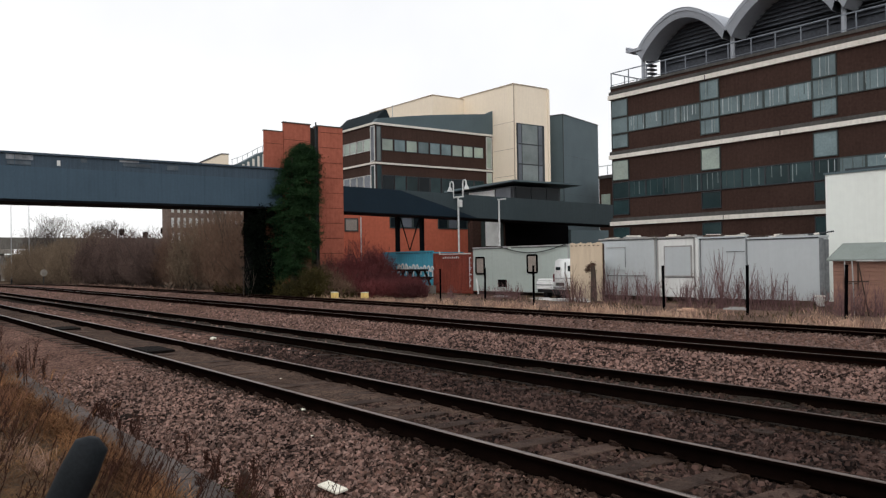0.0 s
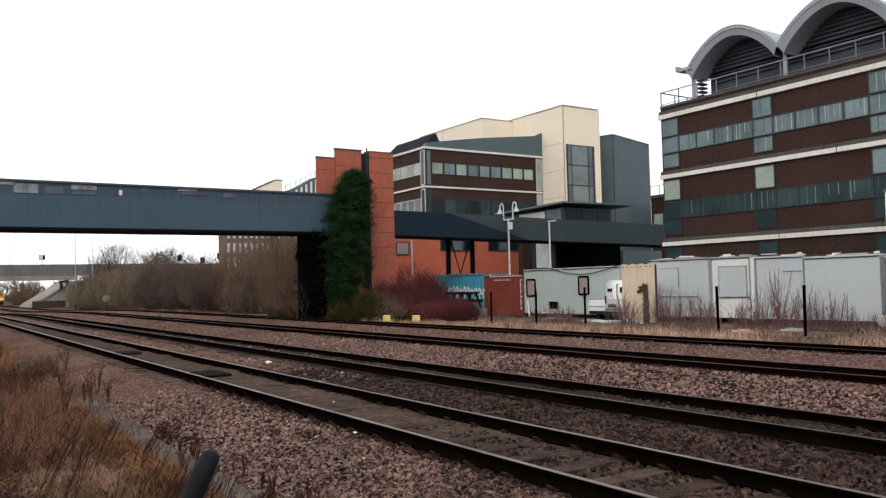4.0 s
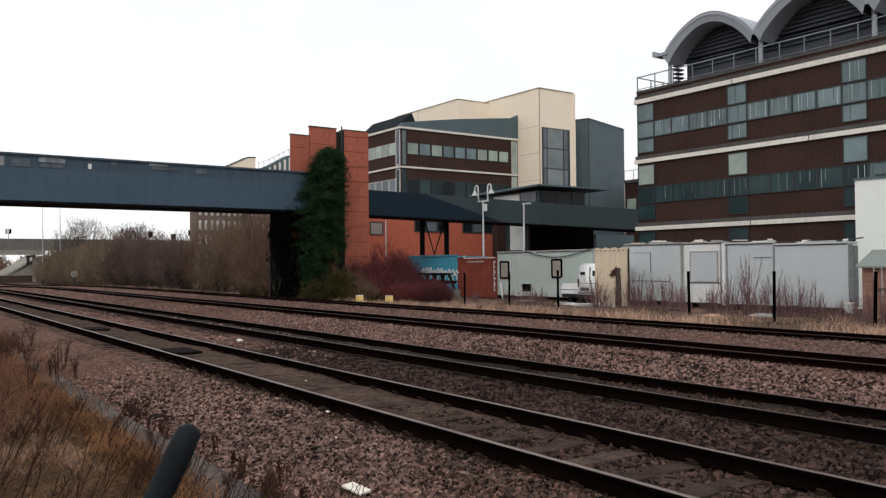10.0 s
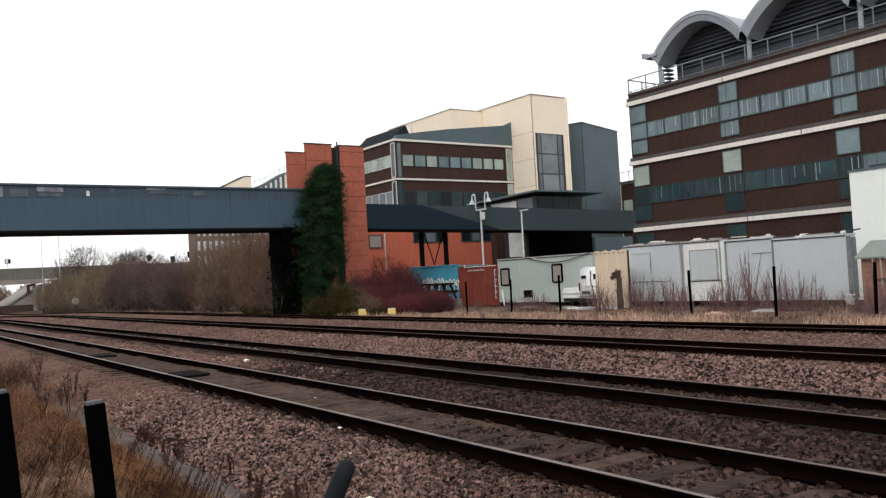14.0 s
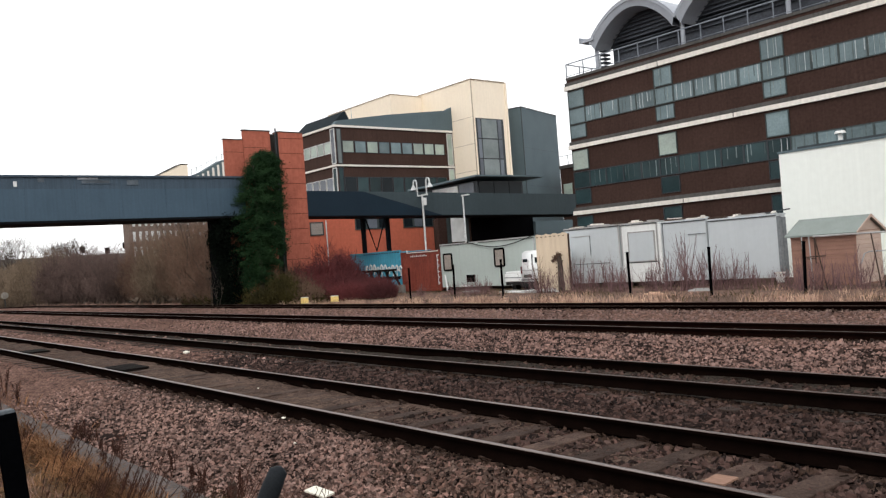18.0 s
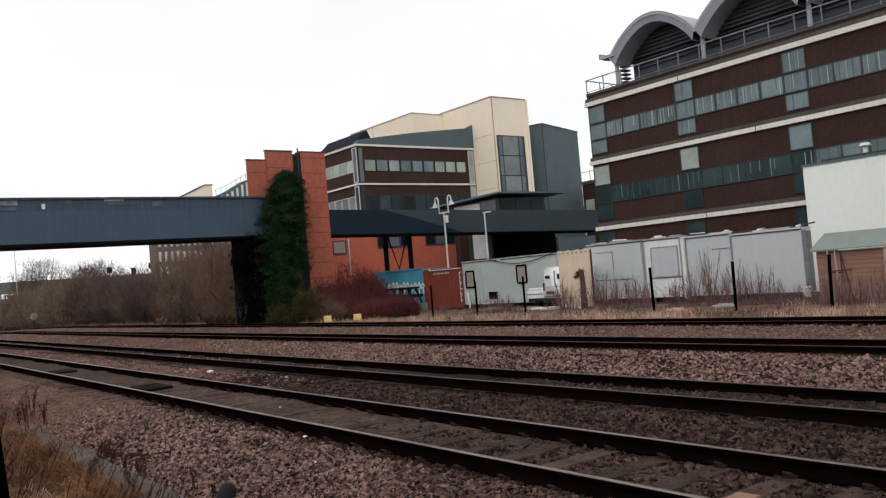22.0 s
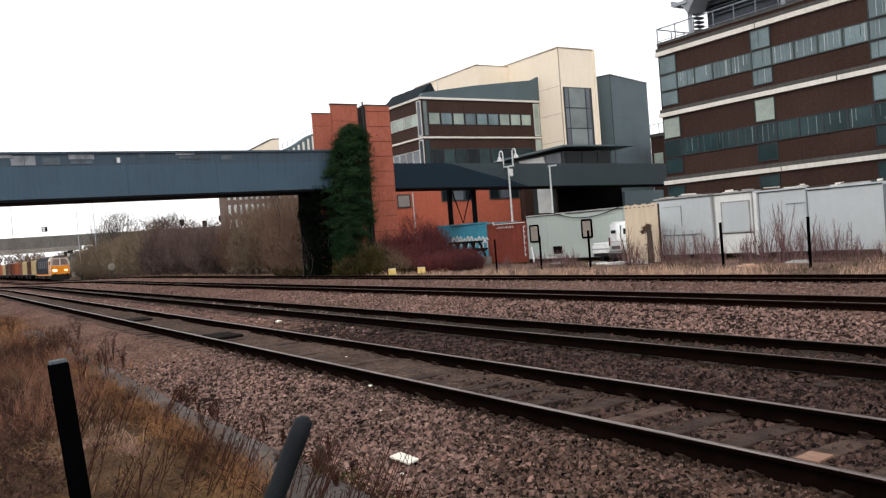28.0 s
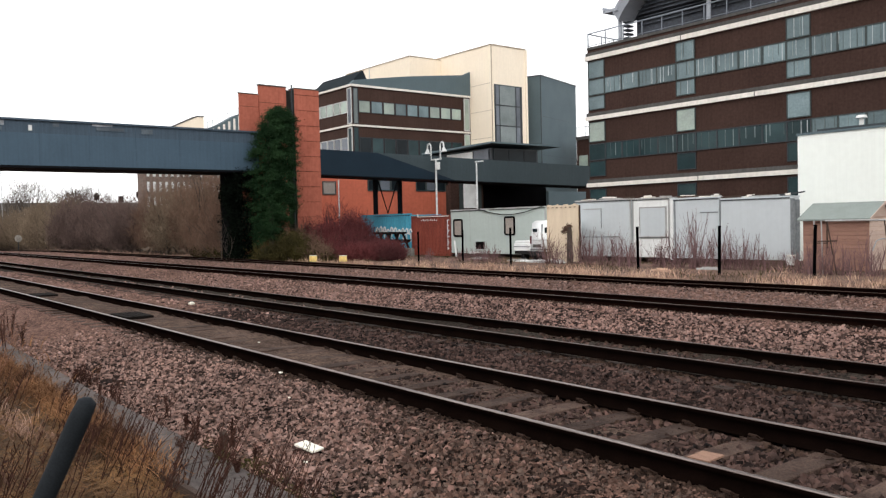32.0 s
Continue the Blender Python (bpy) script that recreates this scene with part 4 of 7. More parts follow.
# cream volumes
CX = -59.68
mid_part("cream_wall", boxes((-80, CX, 54.28, 58.95, GROUND, 19.36)), "cream")
mid_part("cream_wall", boxes((-80, -67.6, 50.1, 54.27, 14, 19.15)), "cream")
mid_part("coping", boxes((-80, CX + 0.08, 54.2, 59.0, 19.36, 19.43)), "cream_edge")
mid_part("coping", boxes((-80, -67.53, 50.03, 54.19, 19.15, 19.21)), "cream_edge")
for z in (10.2, 12.9, 15.6):
    mid_part("render_joint", boxes((-62.8, CX + 0.01, 54.265, 54.28, z, z + 0.035)), "cream_edge")
mid_part("edge_pier", boxes((-60.3, CX + 0.1, 58.95, 59.2, GROUND, 19.34)), "cream")
mid_part("corner_pipe", boxes((CX, CX + 0.05, 54.24, 54.34, GROUND, 19.3)), "cream_edge")
bay = mid_part("stair_glazing", boxes((CX, CX + 0.06, 54.6, 58.4, 5.0, 15.5)), "frame_dark")
for j in range(3):
    for k in range(4):
        w = (0.42, 2.1, 0.5)[j]
        a = 54.75 + (0, 0.55, 2.8)[j]
        z = 7.4 + k * 2.03
        mid_part("pane", boxes((CX + 0.06, CX + 0.09, a, a + w, z, z + 1.9)), "glass_mid" if j == 1 else "glass_bluegrey", bay)
mid_part("mast", tube([(-66, 44.0, 15.5), (-66, 44.0, 17.2)], 0.03, 6), "galv")

# grey clad block beside it
grey = base("clad_block", -60.5, 62.05, GROUND, "plain block in smooth blue-grey metal cladding", "building")
for nm, row, mm in (("wall", (-14, 0, 0, 9.0, 0, 17.58), "slate_clad"), ("coping", (-14.05, 0.05, -0.05, 9.05, 17.58, 17.68), "slate_dark"),
                    ("joint", (0, 0.008, 0, 9.0, 9.2, 9.22), "slate_dark"), ("joint", (0, 0.008, 0, 9.0, 13.3, 13.32), "slate_dark"), ("corner_trim", (-0.06, 0.015, -0.015, 0.06, 0, 17.58), "slate_dark")):
    part(nm, boxes(row), M[mm], grey)
grey.rotation_euler = (0, 0, radians(18))

# entrance pavilion with an overhanging roof, above the walkway
pav = base("entrance_pavilion", -47, 43, GROUND, "small glazed entrance pavilion with an overhanging flat roof", "building")


def pav_part(name, bm, m, parent=None, label=""):
    bmesh.ops.translate(bm, verts=bm.verts, vec=(47, -43, -GROUND))
    return part(name, bm, M[m], parent or pav, label)


pav_part("roof", prism([(-56, 7.72), (-47.0, 7.95), (-47.0, 8.08), (-56, 7.9)], "y", 42.6, 50.4), "slate_clad")
pav_part("wall", boxes((-56, -47.9, 43.4, 48.6, 5.15, 7.7)), "frame_dark")
pav_part("white_panel", boxes((-53.5, -50.2, 43.34, 43.4, 6.3, 7.55)), "white_paint")
for a, b in ((43.6, 45.2), (45.3, 46.9), (47.0, 48.4)):
    pav_part("window", boxes((-47.9, -47.86, a, b, 6.2, 7.6)), "glass_dark")
pav_part("window", boxes((-50.0, -48.2, 43.34, 43.38, 6.3, 7.6)), "glass_bluegrey")

# wing seen in the slot between the blocks
wing = base("rear_wing", -60, 68, GROUND, "rear wing of brown brick with a roof railing", "building")
for nm, rows, mm in (("wall", [(-61.1, -46, 68.2, 74, GROUND, 10.9)], "brick_brown"), ("band", [(-61.1, -46, 68.05, 68.2, 10.65, 11.0)], "band_grey"),
                     ("railing", [(-61.1, -46, 68.1, 68.16, 12.0, 12.06)] + [(-61.1 + 1.3 * k, -61.04 + 1.3 * k, 68.1, 68.16, 11.0, 12.0) for k in range(6)], "galv"),
                     ("window", [(-60.7, -59.5, 68.1, 68.2, 7.4, 8.9)], "glass_light"), ("window", [(-58.9, -57.7, 68.1, 68.2, 7.4, 8.9)], "glass_light")):
    bm = boxes(*rows)
    bmesh.ops.translate(bm, verts=bm.verts, vec=(60, -68, -GROUND))
    part(nm, bm, M[mm], wing)

# ---- site cabins, containers, van ----
CY = 32.0


def cabin(x0, x1, y, z1, m, label, skirt=0.18, depth=2.6, trim="cabin_trim"):
    root = base("site_cabin", (x0 + x1) / 2, y, GROUND + 0.14, label, "cabin", "cabins in the yard")
    w = (x1 - x0) / 2
    h = z1 - GROUND - 0.14
    part("body", boxes((-w, w, 0, depth, skirt, h - 0.1), bevel=0.03), M[m], root)
    part("roof_edge", boxes((-w - 0.02, w + 0.02, -0.03, depth + 0.03, h - 0.1, h - 0.03)), M[trim], root)
    # thin dark strip painted as the shadow below the roof edge
    part("gutter_shadow", boxes((-w, w, -0.035, -0.005, h - 0.145, h - 0.105)), M["frame_dark"], root)
    for sx in (-w + 0.15, w - 0.35):
        for sy in (0.2, depth - 0.4):
            part("leg", boxes((sx, sx + 0.2, sy, sy + 0.2, -0.02, skirt)), M["rubber"], root)
    for sx in (-w, w - 0.07):
        part("corner_post", boxes((sx, sx + 0.07, -0.015, 0.0, skirt, h - 0.12)), M[trim], root)
    return root, w, h


def cabin_panel(root, name, x0, x1, z0, z1, m, frame=None, t=0.03, label=""):
    p = part(name, boxes((x0, x1, -t, -0.002, z0, z1)), M[m], root, label)
    if frame:
        f = 0.06
        part("frame", boxes((x0 - f, x1 + f, -t - 0.01, -0.001, z1, z1 + f), (x0 - f, x1 + f, -t - 0.01, -0.001, z0 - f, z0), (x0 - f, x0, -t - 0.01, -0.001, z0, z1), (x1, x1 + f, -t - 0.01, -0.001, z0, z1)), M[frame], p)
    return p


c1, w1, h1 = cabin(-39.2, -31.0, CY, 2.62, "cabin_green", "pale green-grey site cabin with two small shuttered windows")
def round_frame(x0, x1, z0, z1, r, f, y0, y1):
    """A window gasket: a rounded rectangular ring standing out from the wall."""
    bm = bmesh.new()
    rings = []
    for inset in (0.0, f):
        pts = []
        for cx, cz, a0 in ((x1 - r, z1 - r, 0), (x0 + r, z1 - r, 90), (x0 + r, z0 + r, 180), (x1 - r, z0 + r, 270)):
            for k in range(4):
                a = radians(a0 + k * 30)
                pts.append((cx + (r - inset) * math.cos(a), cz + (r - inset) * math.sin(a)))
        rings.append([[bm.verts.new((x, y, z)) for x, z in pts] for y in (y0, y1)])
    n = 16
    for i in range(n):
        j = (i + 1) % n
        (of, ob), (nf, nb) = rings
        bm.faces.new((of[i], of[j], nf[j], nf[i]))
        bm.faces.new((of[j], of[i], ob[i], ob[j]))
        bm.faces.new((nf[i], nf[j], nb[j], nb[i]))
    bmesh.ops.recalc_face_normals(bm, faces=bm.faces)
    return bm


for xc, z0 in ((-38.5, 1.24), (-33.85, 1.32)):
    pn = cabin_panel(c1, "window", xc + 35.1 - 0.38, xc + 35.1 + 0.38, z0, z0 + 1.0, "pane_beige")
    part("gasket", round_frame(xc + 35.1 - 0.44, xc + 35.1 + 0.44, z0 - 0.05, z0 + 1.05, 0.13, 0.1, -0.06, -0.002), M["post_black"], pn)
vt = cabin_panel(c1, "vent", -1.75, -0.93, 0.45, 0.9, "void", "cabin_green")
for k in range(5):
    part("slat", boxes((-1.72, -0.96, -0.05, -0.03, 0.50 + k * 0.08, 0.53 + k * 0.08)), M["board_dark"], vt)
part("step", boxes((-1.85, -1.25, -0.5, -0.12, 0.2, 0.3), bevel=0.01), M["white_paint"], c1)
part("prop_board", tube([(-3.73, -0.06, 0.95), (-3.15, -0.42, 0.0)], 0.05, 4), M["white_paint"], c1)
part("seam", boxes((-2.3, -2.285, -0.008, 0.0, 0.2, 2.75)), M["cabin_trim"], c1)
part("roof_box", boxes((-0.72, -0.5, -0.1, 0.1, h1 - 0.26, h1 - 0.1), bevel=0.02), M["cabin_green"], c1)

c2, w2, h2 = cabin(-28.8, -25.2, CY, 2.82, "cabin_grey", "weathered pale grey site cabin with boarded openings")
sh = cabin_panel(c2, "shutter", -1.22, -0.05, 1.45, 2.58, "cabin_grey")
# grey and dark lines drawn as the shadow along the shutter's edges
part("top_shadow_line", boxes((-1.26, -0.02, -0.055, -0.03, 2.58, 2.62)), M["cabin_trim"], sh)
part("side_shadow_line", boxes((-0.07, -0.045, -0.04, -0.03, 1.6, 2.58)), M["frame_dark"], sh)
cabin_panel(c2, "shelf_rail", -1.25, 1.1, 1.15, 1.19, "cabin_end")
c3, w3, h3 = cabin(-25.1, -22.95, CY, 2.8, "white_paint", "off-white site cabin end with a wide door", depth=2.6)
cabin_panel(c3, "door", -0.6, 0.85, 1.2, 2.55, "cabin_grey", "cabin_trim")
cabin_panel(c3, "shelf_rail", -0.7, 1.0, 1.1, 1.15, "frame_dark")
c4, w4, h4 = cabin(-22.8, -20.35, CY, 2.72, "cabin_grey", "pale grey site cabin with a plain door", trim="cabin_grey")
dr4 = cabin_panel(c4, "door", 0.35, 1.15, 0.4, 2.25, "cabin_grey")
# the door's edge shadow, likewise drawn as thin coloured lines
part("top_shadow_line", boxes((0.3, 1.2, -0.055, -0.03, 2.25, 2.29)), M["cabin_end"], dr4)
part("side_shadow_line", boxes((0.335, 0.352, -0.035, 0.0, 0.9, 2.25)), M["cabin_trim"], dr4)
part("downpipe", tube([(-1.2, -0.09, 0.1), (-1.2, -0.09, 2.9)], 0.085), M["white_paint"], c4)
part("pipe_gap", boxes((-1.09, -1.05, -0.02, 0.0, 0.2, 2.85)), M["cabin_end"], c4)
c5, w5, h5 = cabin(-20.25, -17.05, CY, 2.62, "cabin_grey", "plain pale grey site cabin with a dark rounded end", depth=0.75, trim="cabin_grey")
part("rounded_end", tube([(w5 - 0.02, 0.14, 0.18), (w5 - 0.02, 0.14, 2.75)], 0.13, 16), M["cabin_end"], c5)
part("end_panel", boxes((w5, w5 + 0.03, 0.2, 0.73, 0.2, 2.7)), M["cabin_end"], c5)
# litter of boards and a pole on the roofs
for i, (x, ln, zz) in enumerate(((-28.1, 0.9, 2.8), (-26.6, 1.2, 2.8), (-25.45, 0.45, 2.8), (-24.3, 0.7, 2.78), (-23.3, 0.5, 2.78), (-22.0, 1.1, 2.7), (-21.2, 1.7, 2.7), (-20.6, 0.4, 2.7), (-19.9, 1.0, 2.6), (-18.9, 0.6, 2.6), (-18.3, 1.3, 2.6))):
    bd = base("roof_board", x, CY + 0.2, zz, "weathered timber board lying on a cabin roof", "board", "boards on the cabin roofs")
    part("plank", boxes((-ln / 2, ln / 2, -0.12, 0.12, -0.01, 0.03 + 0.02 * (i % 3)), bevel=0.008), M[("white_band", "cabin_trim", "timber_edge")[i % 3]], bd)
    part("batten", boxes((-ln / 2 + 0.1, ln / 4, -0.02, 0.04, 0.03, 0.09 + 0.02 * (i % 2))), M[("timber_edge", "white_band")[i % 2]], bd)
    bd.rotation_euler = (0, radians(random.uniform(-2.5, 2.5)), radians(random.uniform(-12, 12)))
pole = base("roof_pole", -17.3, CY + 0.3, 2.6, "thin dark pole jutting out from a cabin roof", "pole")
part("shaft", tube([(-0.9, 0, 0.03), (0.0, 0, 0.05), (0.72, 0, 0.13)], 0.03, 6), M["frame_dark"], pole)
part("sleeve", tube([(-0.1, 0, 0.045), (0.12, 0, 0.06)], 0.045, 8), M["white_band"], pole)

# ribbed containers
def container(x0, x1, y, z1, m, label, depth=2.4):
    root = base("shipping_container", (x0 + x1) / 2, y, GROUND + 0.12, label, "container", "shipping containers")
    w, h = (x1 - x0) / 2, z1 - GROUND - 0.12
    part("body", boxes((-w + 0.05, w - 0.05, 0.04, depth - 0.04, 0.12, h - 0.1)), M[m], root)
    n = int((x1 - x0) / 0.28)
    for i in range(n):
        a = -w + 0.12 + i * (2 * w - 0.24) / n
        part("rib", prism([(a, 0.04), (a + 0.05, 0.0), (a + 0.14, 0.0), (a + 0.19, 0.04)], "z", 0.14, h - 0.12), M[m], root)
    for z0, zz in ((0.0, 0.14), (h - 0.12, h)):
        part("rail", boxes((-w, w, -0.01, 0.05, z0, zz)), M[m], root)
    for sx in (-w, w - 0.12):
        part("corner_post", boxes((sx, sx + 0.12, -0.02, 0.1, 0.0, h)), M[m], root)
    return root


cb = container(-49.55, -43.47, CY + 0.02, 2.49, "container_blue", "bright blue shipping container with white paint marks", 2.7)
for i in range(10):  # illegible loops of white paint, some of it run down
    a = -1.12 + i * 0.44
    hh = random.uniform(0.26, 0.44)
    z0 = 1.52 - 0.018 * i
    part("painted_mark", tube([(a, -0.02, z0), (a + 0.05, -0.02, z0 + hh * 0.8), (a + 0.17, -0.02, z0 + hh), (a + 0.28, -0.02, z0 + hh * 0.7), (a + 0.3, -0.02, z0 + hh * (0.1 if i % 3 else 0.5))], 0.055, 5), M["white_paint"], cb)
    part("paint_run", boxes((a + 0.12, a + random.uniform(0.16, 0.22), -0.03, -0.012, z0 - random.uniform(0.1, 0.5), z0 + 0.12)), M["white_paint"], cb)
for i in range(14):
    part("top_notch", boxes((-1.3 + i * 0.31, -1.12 + i * 0.31, -0.02, -0.01, 2.62, 2.68)), M["slate_dark"], cb)
cr = container(-43.45, -39.35, CY + 0.05, 2.3, "container_red", "rust-red shipping container with white marks on its corner")
for i in range(8):  # a column of illegible white marks
    z = 0.4 + i * 0.24
    part("painted_mark", boxes((1.78, 1.84, -0.04, -0.022, z, z + 0.2)), M["white_paint"], cr)
    part("painted_mark", boxes((1.78, 1.98 + random.uniform(-0.06, 0.02), -0.04, -0.022, z + (0.07, 0.16, 0.0)[i % 3], z + (0.12, 0.21, 0.05)[i % 3])), M["white_paint"], cr)

for i in range(9):
    part("painted_mark", boxes((-0.95 + i * 0.2, -0.88 + i * 0.2, -0.03, -0.012, 2.24, 2.32 + 0.05 * (i % 2))), M["white_paint"], cr)
part("bracket", boxes((-1.3, 1.95, -0.05, -0.01, 2.5, 2.55), (-1.34, -1.26, -0.05, -0.01, 2.5, 2.72)), M["white_band"], cr)
# picnic bench before the blue container
bank = base("loading_bank", -43.2, 30.0, GROUND + 0.1, "low concrete loading bank before the blue container", "bank")
part("slab", boxes((-1.7, 1.7, -0.8, 0.8, 0, 0.55), bevel=0.02), M["concrete_dark"], bank)
part("kerb", boxes((-1.7, 1.7, -0.9, -0.8, 0, 0.5)), M["concrete_dark"], bank)
bench = base("picnic_bench", -43.2, 30.0, GROUND + 0.65, "long black wooden picnic bench", "bench")
part("tabletop", boxes((-1.5, 1.5, -0.36, 0.36, 0.92, 1.05), bevel=0.02), M["board_dark"], bench)
for sy in (-0.72, 0.46):
    part("seat", boxes((-1.5, 1.5, sy, sy + 0.26, 0.46, 0.56), bevel=0.02), M["board_dark"], bench)
for sx in (-1.32, -0.45, 0.45, 1.32):
    for sy in (-1, 1):
        part("leg", tube([(sx, sy * 0.62, 0), (sx, sy * 0.18, 0.94)], 0.075, 4), M["board_dark"], bench)
    part("cross_beam", boxes((sx - 0.05, sx + 0.05, -0.68, 0.68, 0.36, 0.46)), M["board_dark"], bench)

# hoarding with a buff sheet
hoard = base("sheeted_hoarding", -27.3, 29.35, GROUND + 0.1, "hoarding hung with a buff tarpaulin sheet", "hoarding")
bm = bmesh.new()
n = 26
top, low = [], []
for i in range(n + 1):
    x = -1.04 + 2.08 * i / n
    yy = 0.018 * math.sin(i * 1.7) + 0.015 * math.sin(i * 0.6)
    top.append((bm.verts.new((x, yy * 0.5, 2.86 + 0.03 * math.sin(i * 0.9) + 0.02 * math.sin(i * 2.3))), bm.verts.new((x, yy * 0.5 + 0.04, 2.86 + 0.03 * math.sin(i * 0.9) + 0.02 * math.sin(i * 2.3)))))
    low.append((bm.verts.new((x, yy - 0.04, 0.05)), bm.verts.new((x, yy, 0.05))))
for i in range(n):
    bm.faces.new((top[i][0], low[i][0], low[i + 1][0], top[i + 1][0]))
    bm.faces.new((top[i][1], top[i + 1][1], low[i + 1][1], low[i][1]))
smooth(part("sheet", bm, M["tarp"], hoard))
for x in (-0.98, 0.0, 0.98):
    part("post", boxes((x - 0.05, x + 0.05, 0.08, 0.18, -0.05, 2.82)), M["timber_edge"], hoard)
for i in range(7):
    x = -0.95 + i * 0.29
    part("lashing", boxes((x, x + 0.1, -0.05, -0.02, 2.72, 2.755)), M["timber_edge"], hoard)

# white van, seen from behind and beside, half behind the hoarding
van = base("white_van", -29.02, 29.65, GROUND + 0.08, "white panel van parked behind the hoarding", "van")
side = [(0.0, 0.42), (2.2, 0.42), (2.2, 2.02), (2.0, 2.14), (0.35, 2.14), (0.1, 2.02), (0.0, 1.15)]
bm = prism(side, "x", -0.86, 0.86)
bmesh.ops.bevel(bm, geom=[e for e in bm.edges if abs(e.verts[0].co.x - e.verts[1].co.x) < 0.01], offset=0.09, segments=3, affect="EDGES")
smooth(part("body", bm, M["van_white"], van))
part("bumper", boxes((-0.84, 0.84, -0.12, 0.05, 0.30, 0.56), bevel=0.04), M["rubber"], van)
part("sill", boxes((-0.8, 0.8, 0.05, 2.1, 0.22, 0.43)), M["rubber"], van)
part("rear_window", boxes((-0.66, -0.36, 0.0, 0.06, 1.56, 1.72), bevel=0.015), M["glass_dark"], van)
part("rear_window", boxes((0.2, 0.66, 0.0, 0.06, 1.5, 1.78), bevel=0.015), M["glass_dark"], van)
part("number_plate", boxes((-0.62, -0.06, -0.03, 0.0, 0.76, 0.92)), M["band_grey"], van)
part("lower_trim", boxes((-0.82, 0.82, -0.02, 0.01, 0.62, 0.68)), M["cabin_end"], van)
part("waist_trim", boxes((-0.82, 0.82, -0.015, 0.02, 1.12, 1.16)), M["cabin_trim"], van)
part("door_gap", boxes((-0.008, 0.008, -0.008, 0.1, 0.68, 1.95)), M["cabin_end"], van)
for sx in (-0.84, 0.74):
    part("tail_lamp", boxes((sx, sx + 0.1, -0.02, 0.03, 0.95, 1.35), bevel=0.01), M["seat_red"], van)
for sx in (-0.82, 0.6):
    for sy in (0.45, 1.75):
        wh = part("wheel", tube([(sx, sy, 0.30), (sx + 0.22, sy, 0.30)], 0.31, 18), M["rubber"], van)
        part("hub", tube([(sx - 0.01, sy, 0.30), (sx + 0.23, sy, 0.30)], 0.17, 14), M["galv"], wh)
# low white trailer beside the van
trl = base("box_trailer", -30.75, 29.9, GROUND + 0.08, "low white box trailer standing beside the van", "trailer")
part("body", boxes((-0.62, 0.62, 0.0, 1.5, 0.55, 0.98), bevel=0.06), M["van_white"], trl)
part("lid", boxes((-0.55, 0.62, 0.03, 1.45, 0.98, 1.1), bevel=0.05), M["van_white"], trl)
part("trim", boxes((-0.62, 0.62, -0.02, 0.0, 0.76, 0.80)), M["cabin_end"], trl)
part("chassis", boxes((-0.58, 0.58, 0.05, 1.45, 0.38, 0.55)), M["rubber"], trl)
for sx in (-0.6, 0.42):
    part("wheel", tube([(sx, 0.75, 0.24), (sx + 0.16, 0.75, 0.24)], 0.25, 16), M["rubber"], trl)
part("prop_stand", boxes((-0.05, 0.05, 0.12, 0.2, -0.02, 0.4)), M["rubber"], trl)

# pale boards and scrap before the van
for x, y, l, w, t, mm in ((-28.3, 28.6, 3.0, 0.35, 7, "white_paint"), (-26.9, 28.3, 1.5, 0.3, -5, "white_paint"), (-27.6, 28.05, 1.7, 0.16, 3, "cabin_trim"), (-29.9, 28.8, 1.3, 0.2, 12, "cabin_trim"), (-33.6, 29.4, 1.0, 0.3, 10, "cabin_trim"),
                          (-40.3, 27.0, 0.8, 0.3, 15, "cabin_trim"), (-17.9, 27.4, 0.9, 0.3, 3, "cabin_trim"), (-18.9, 25.8, 0.8, 0.25, -8, "straw_pale")):
    pl = base("scrap_board", x, y, -0.26, "pale weathered board lying in the dead grass", "board", "boards in the grass")
    part("plank", boxes((-l / 2, l / 2, -w / 2, w / 2, 0.0, 0.07), bevel=0.01), M[mm], pl)
    part("batten", boxes((-l / 2 + 0.2, l / 2 - 0.1, -0.06, 0.02, 0.07, 0.12)), M[mm], pl)
    pl.rotation_euler = (0, radians(-2 if l > 2 else 0), radians(t))
tub = base("plastic_tub", -16.68, 31.3, -0.25, "white plastic tub beside a cabin", "tub")
part("body", tube([(0, 0, 0), (0, 0, 0.04), (0, 0, 0.40)], [0.14, 0.155, 0.19], 16), M["white_paint"], tub)
part("rim", tube([(0, 0, 0.38), (0, 0, 0.42)], [0.2, 0.2], 16), M["white_band"], tub)

# drooping cable along the cabin
cable = tagged(part("slack_cable", tube([(-36.6 + i * 0.5, 31.9, 2.6 - 0.42 * math.sin(math.pi * i / 11)) for i in range(12)], 0.025, 6), M["rubber"]), "slack black cable hung along the green cabin", "cable")

# ---- white flat-roofed building and shed ----
wb = base("white_building", -18.8, 36, GROUND, "plain white rendered building with a thin grey coping", "building")
for nm, rows, mm in (("wall", [(-18.8, 6, 36, 38.6, GROUND, 5.4)], "white_wall"), ("coping", [(-18.85, 6, 35.95, 38.6, 5.4, 5.5)], "slate_clad"),
                     ("flashing", [(-18.0, 6, 36.2, 36.4, 5.5, 5.62)], "slate_dark")):
    bm = boxes(*rows)
    bmesh.ops.translate(bm, verts=bm.verts, vec=(18.8, -36, -GROUND))
    part(nm, bm, M[mm], wb)
bm = tube([(-16.3, 36.8, 5.5), (-16.3, 36.8, 6.0)], 0.1, 10)
add_tube(bm, [(-16.3, 36.8, 5.98), (-16.3, 36.8, 6.1)], [0.26, 0.2], 10)
bmesh.ops.translate(bm, verts=bm.verts, vec=(18.8, -36, -GROUND))
part("roof_cowl", bm, M["white_paint"], wb)
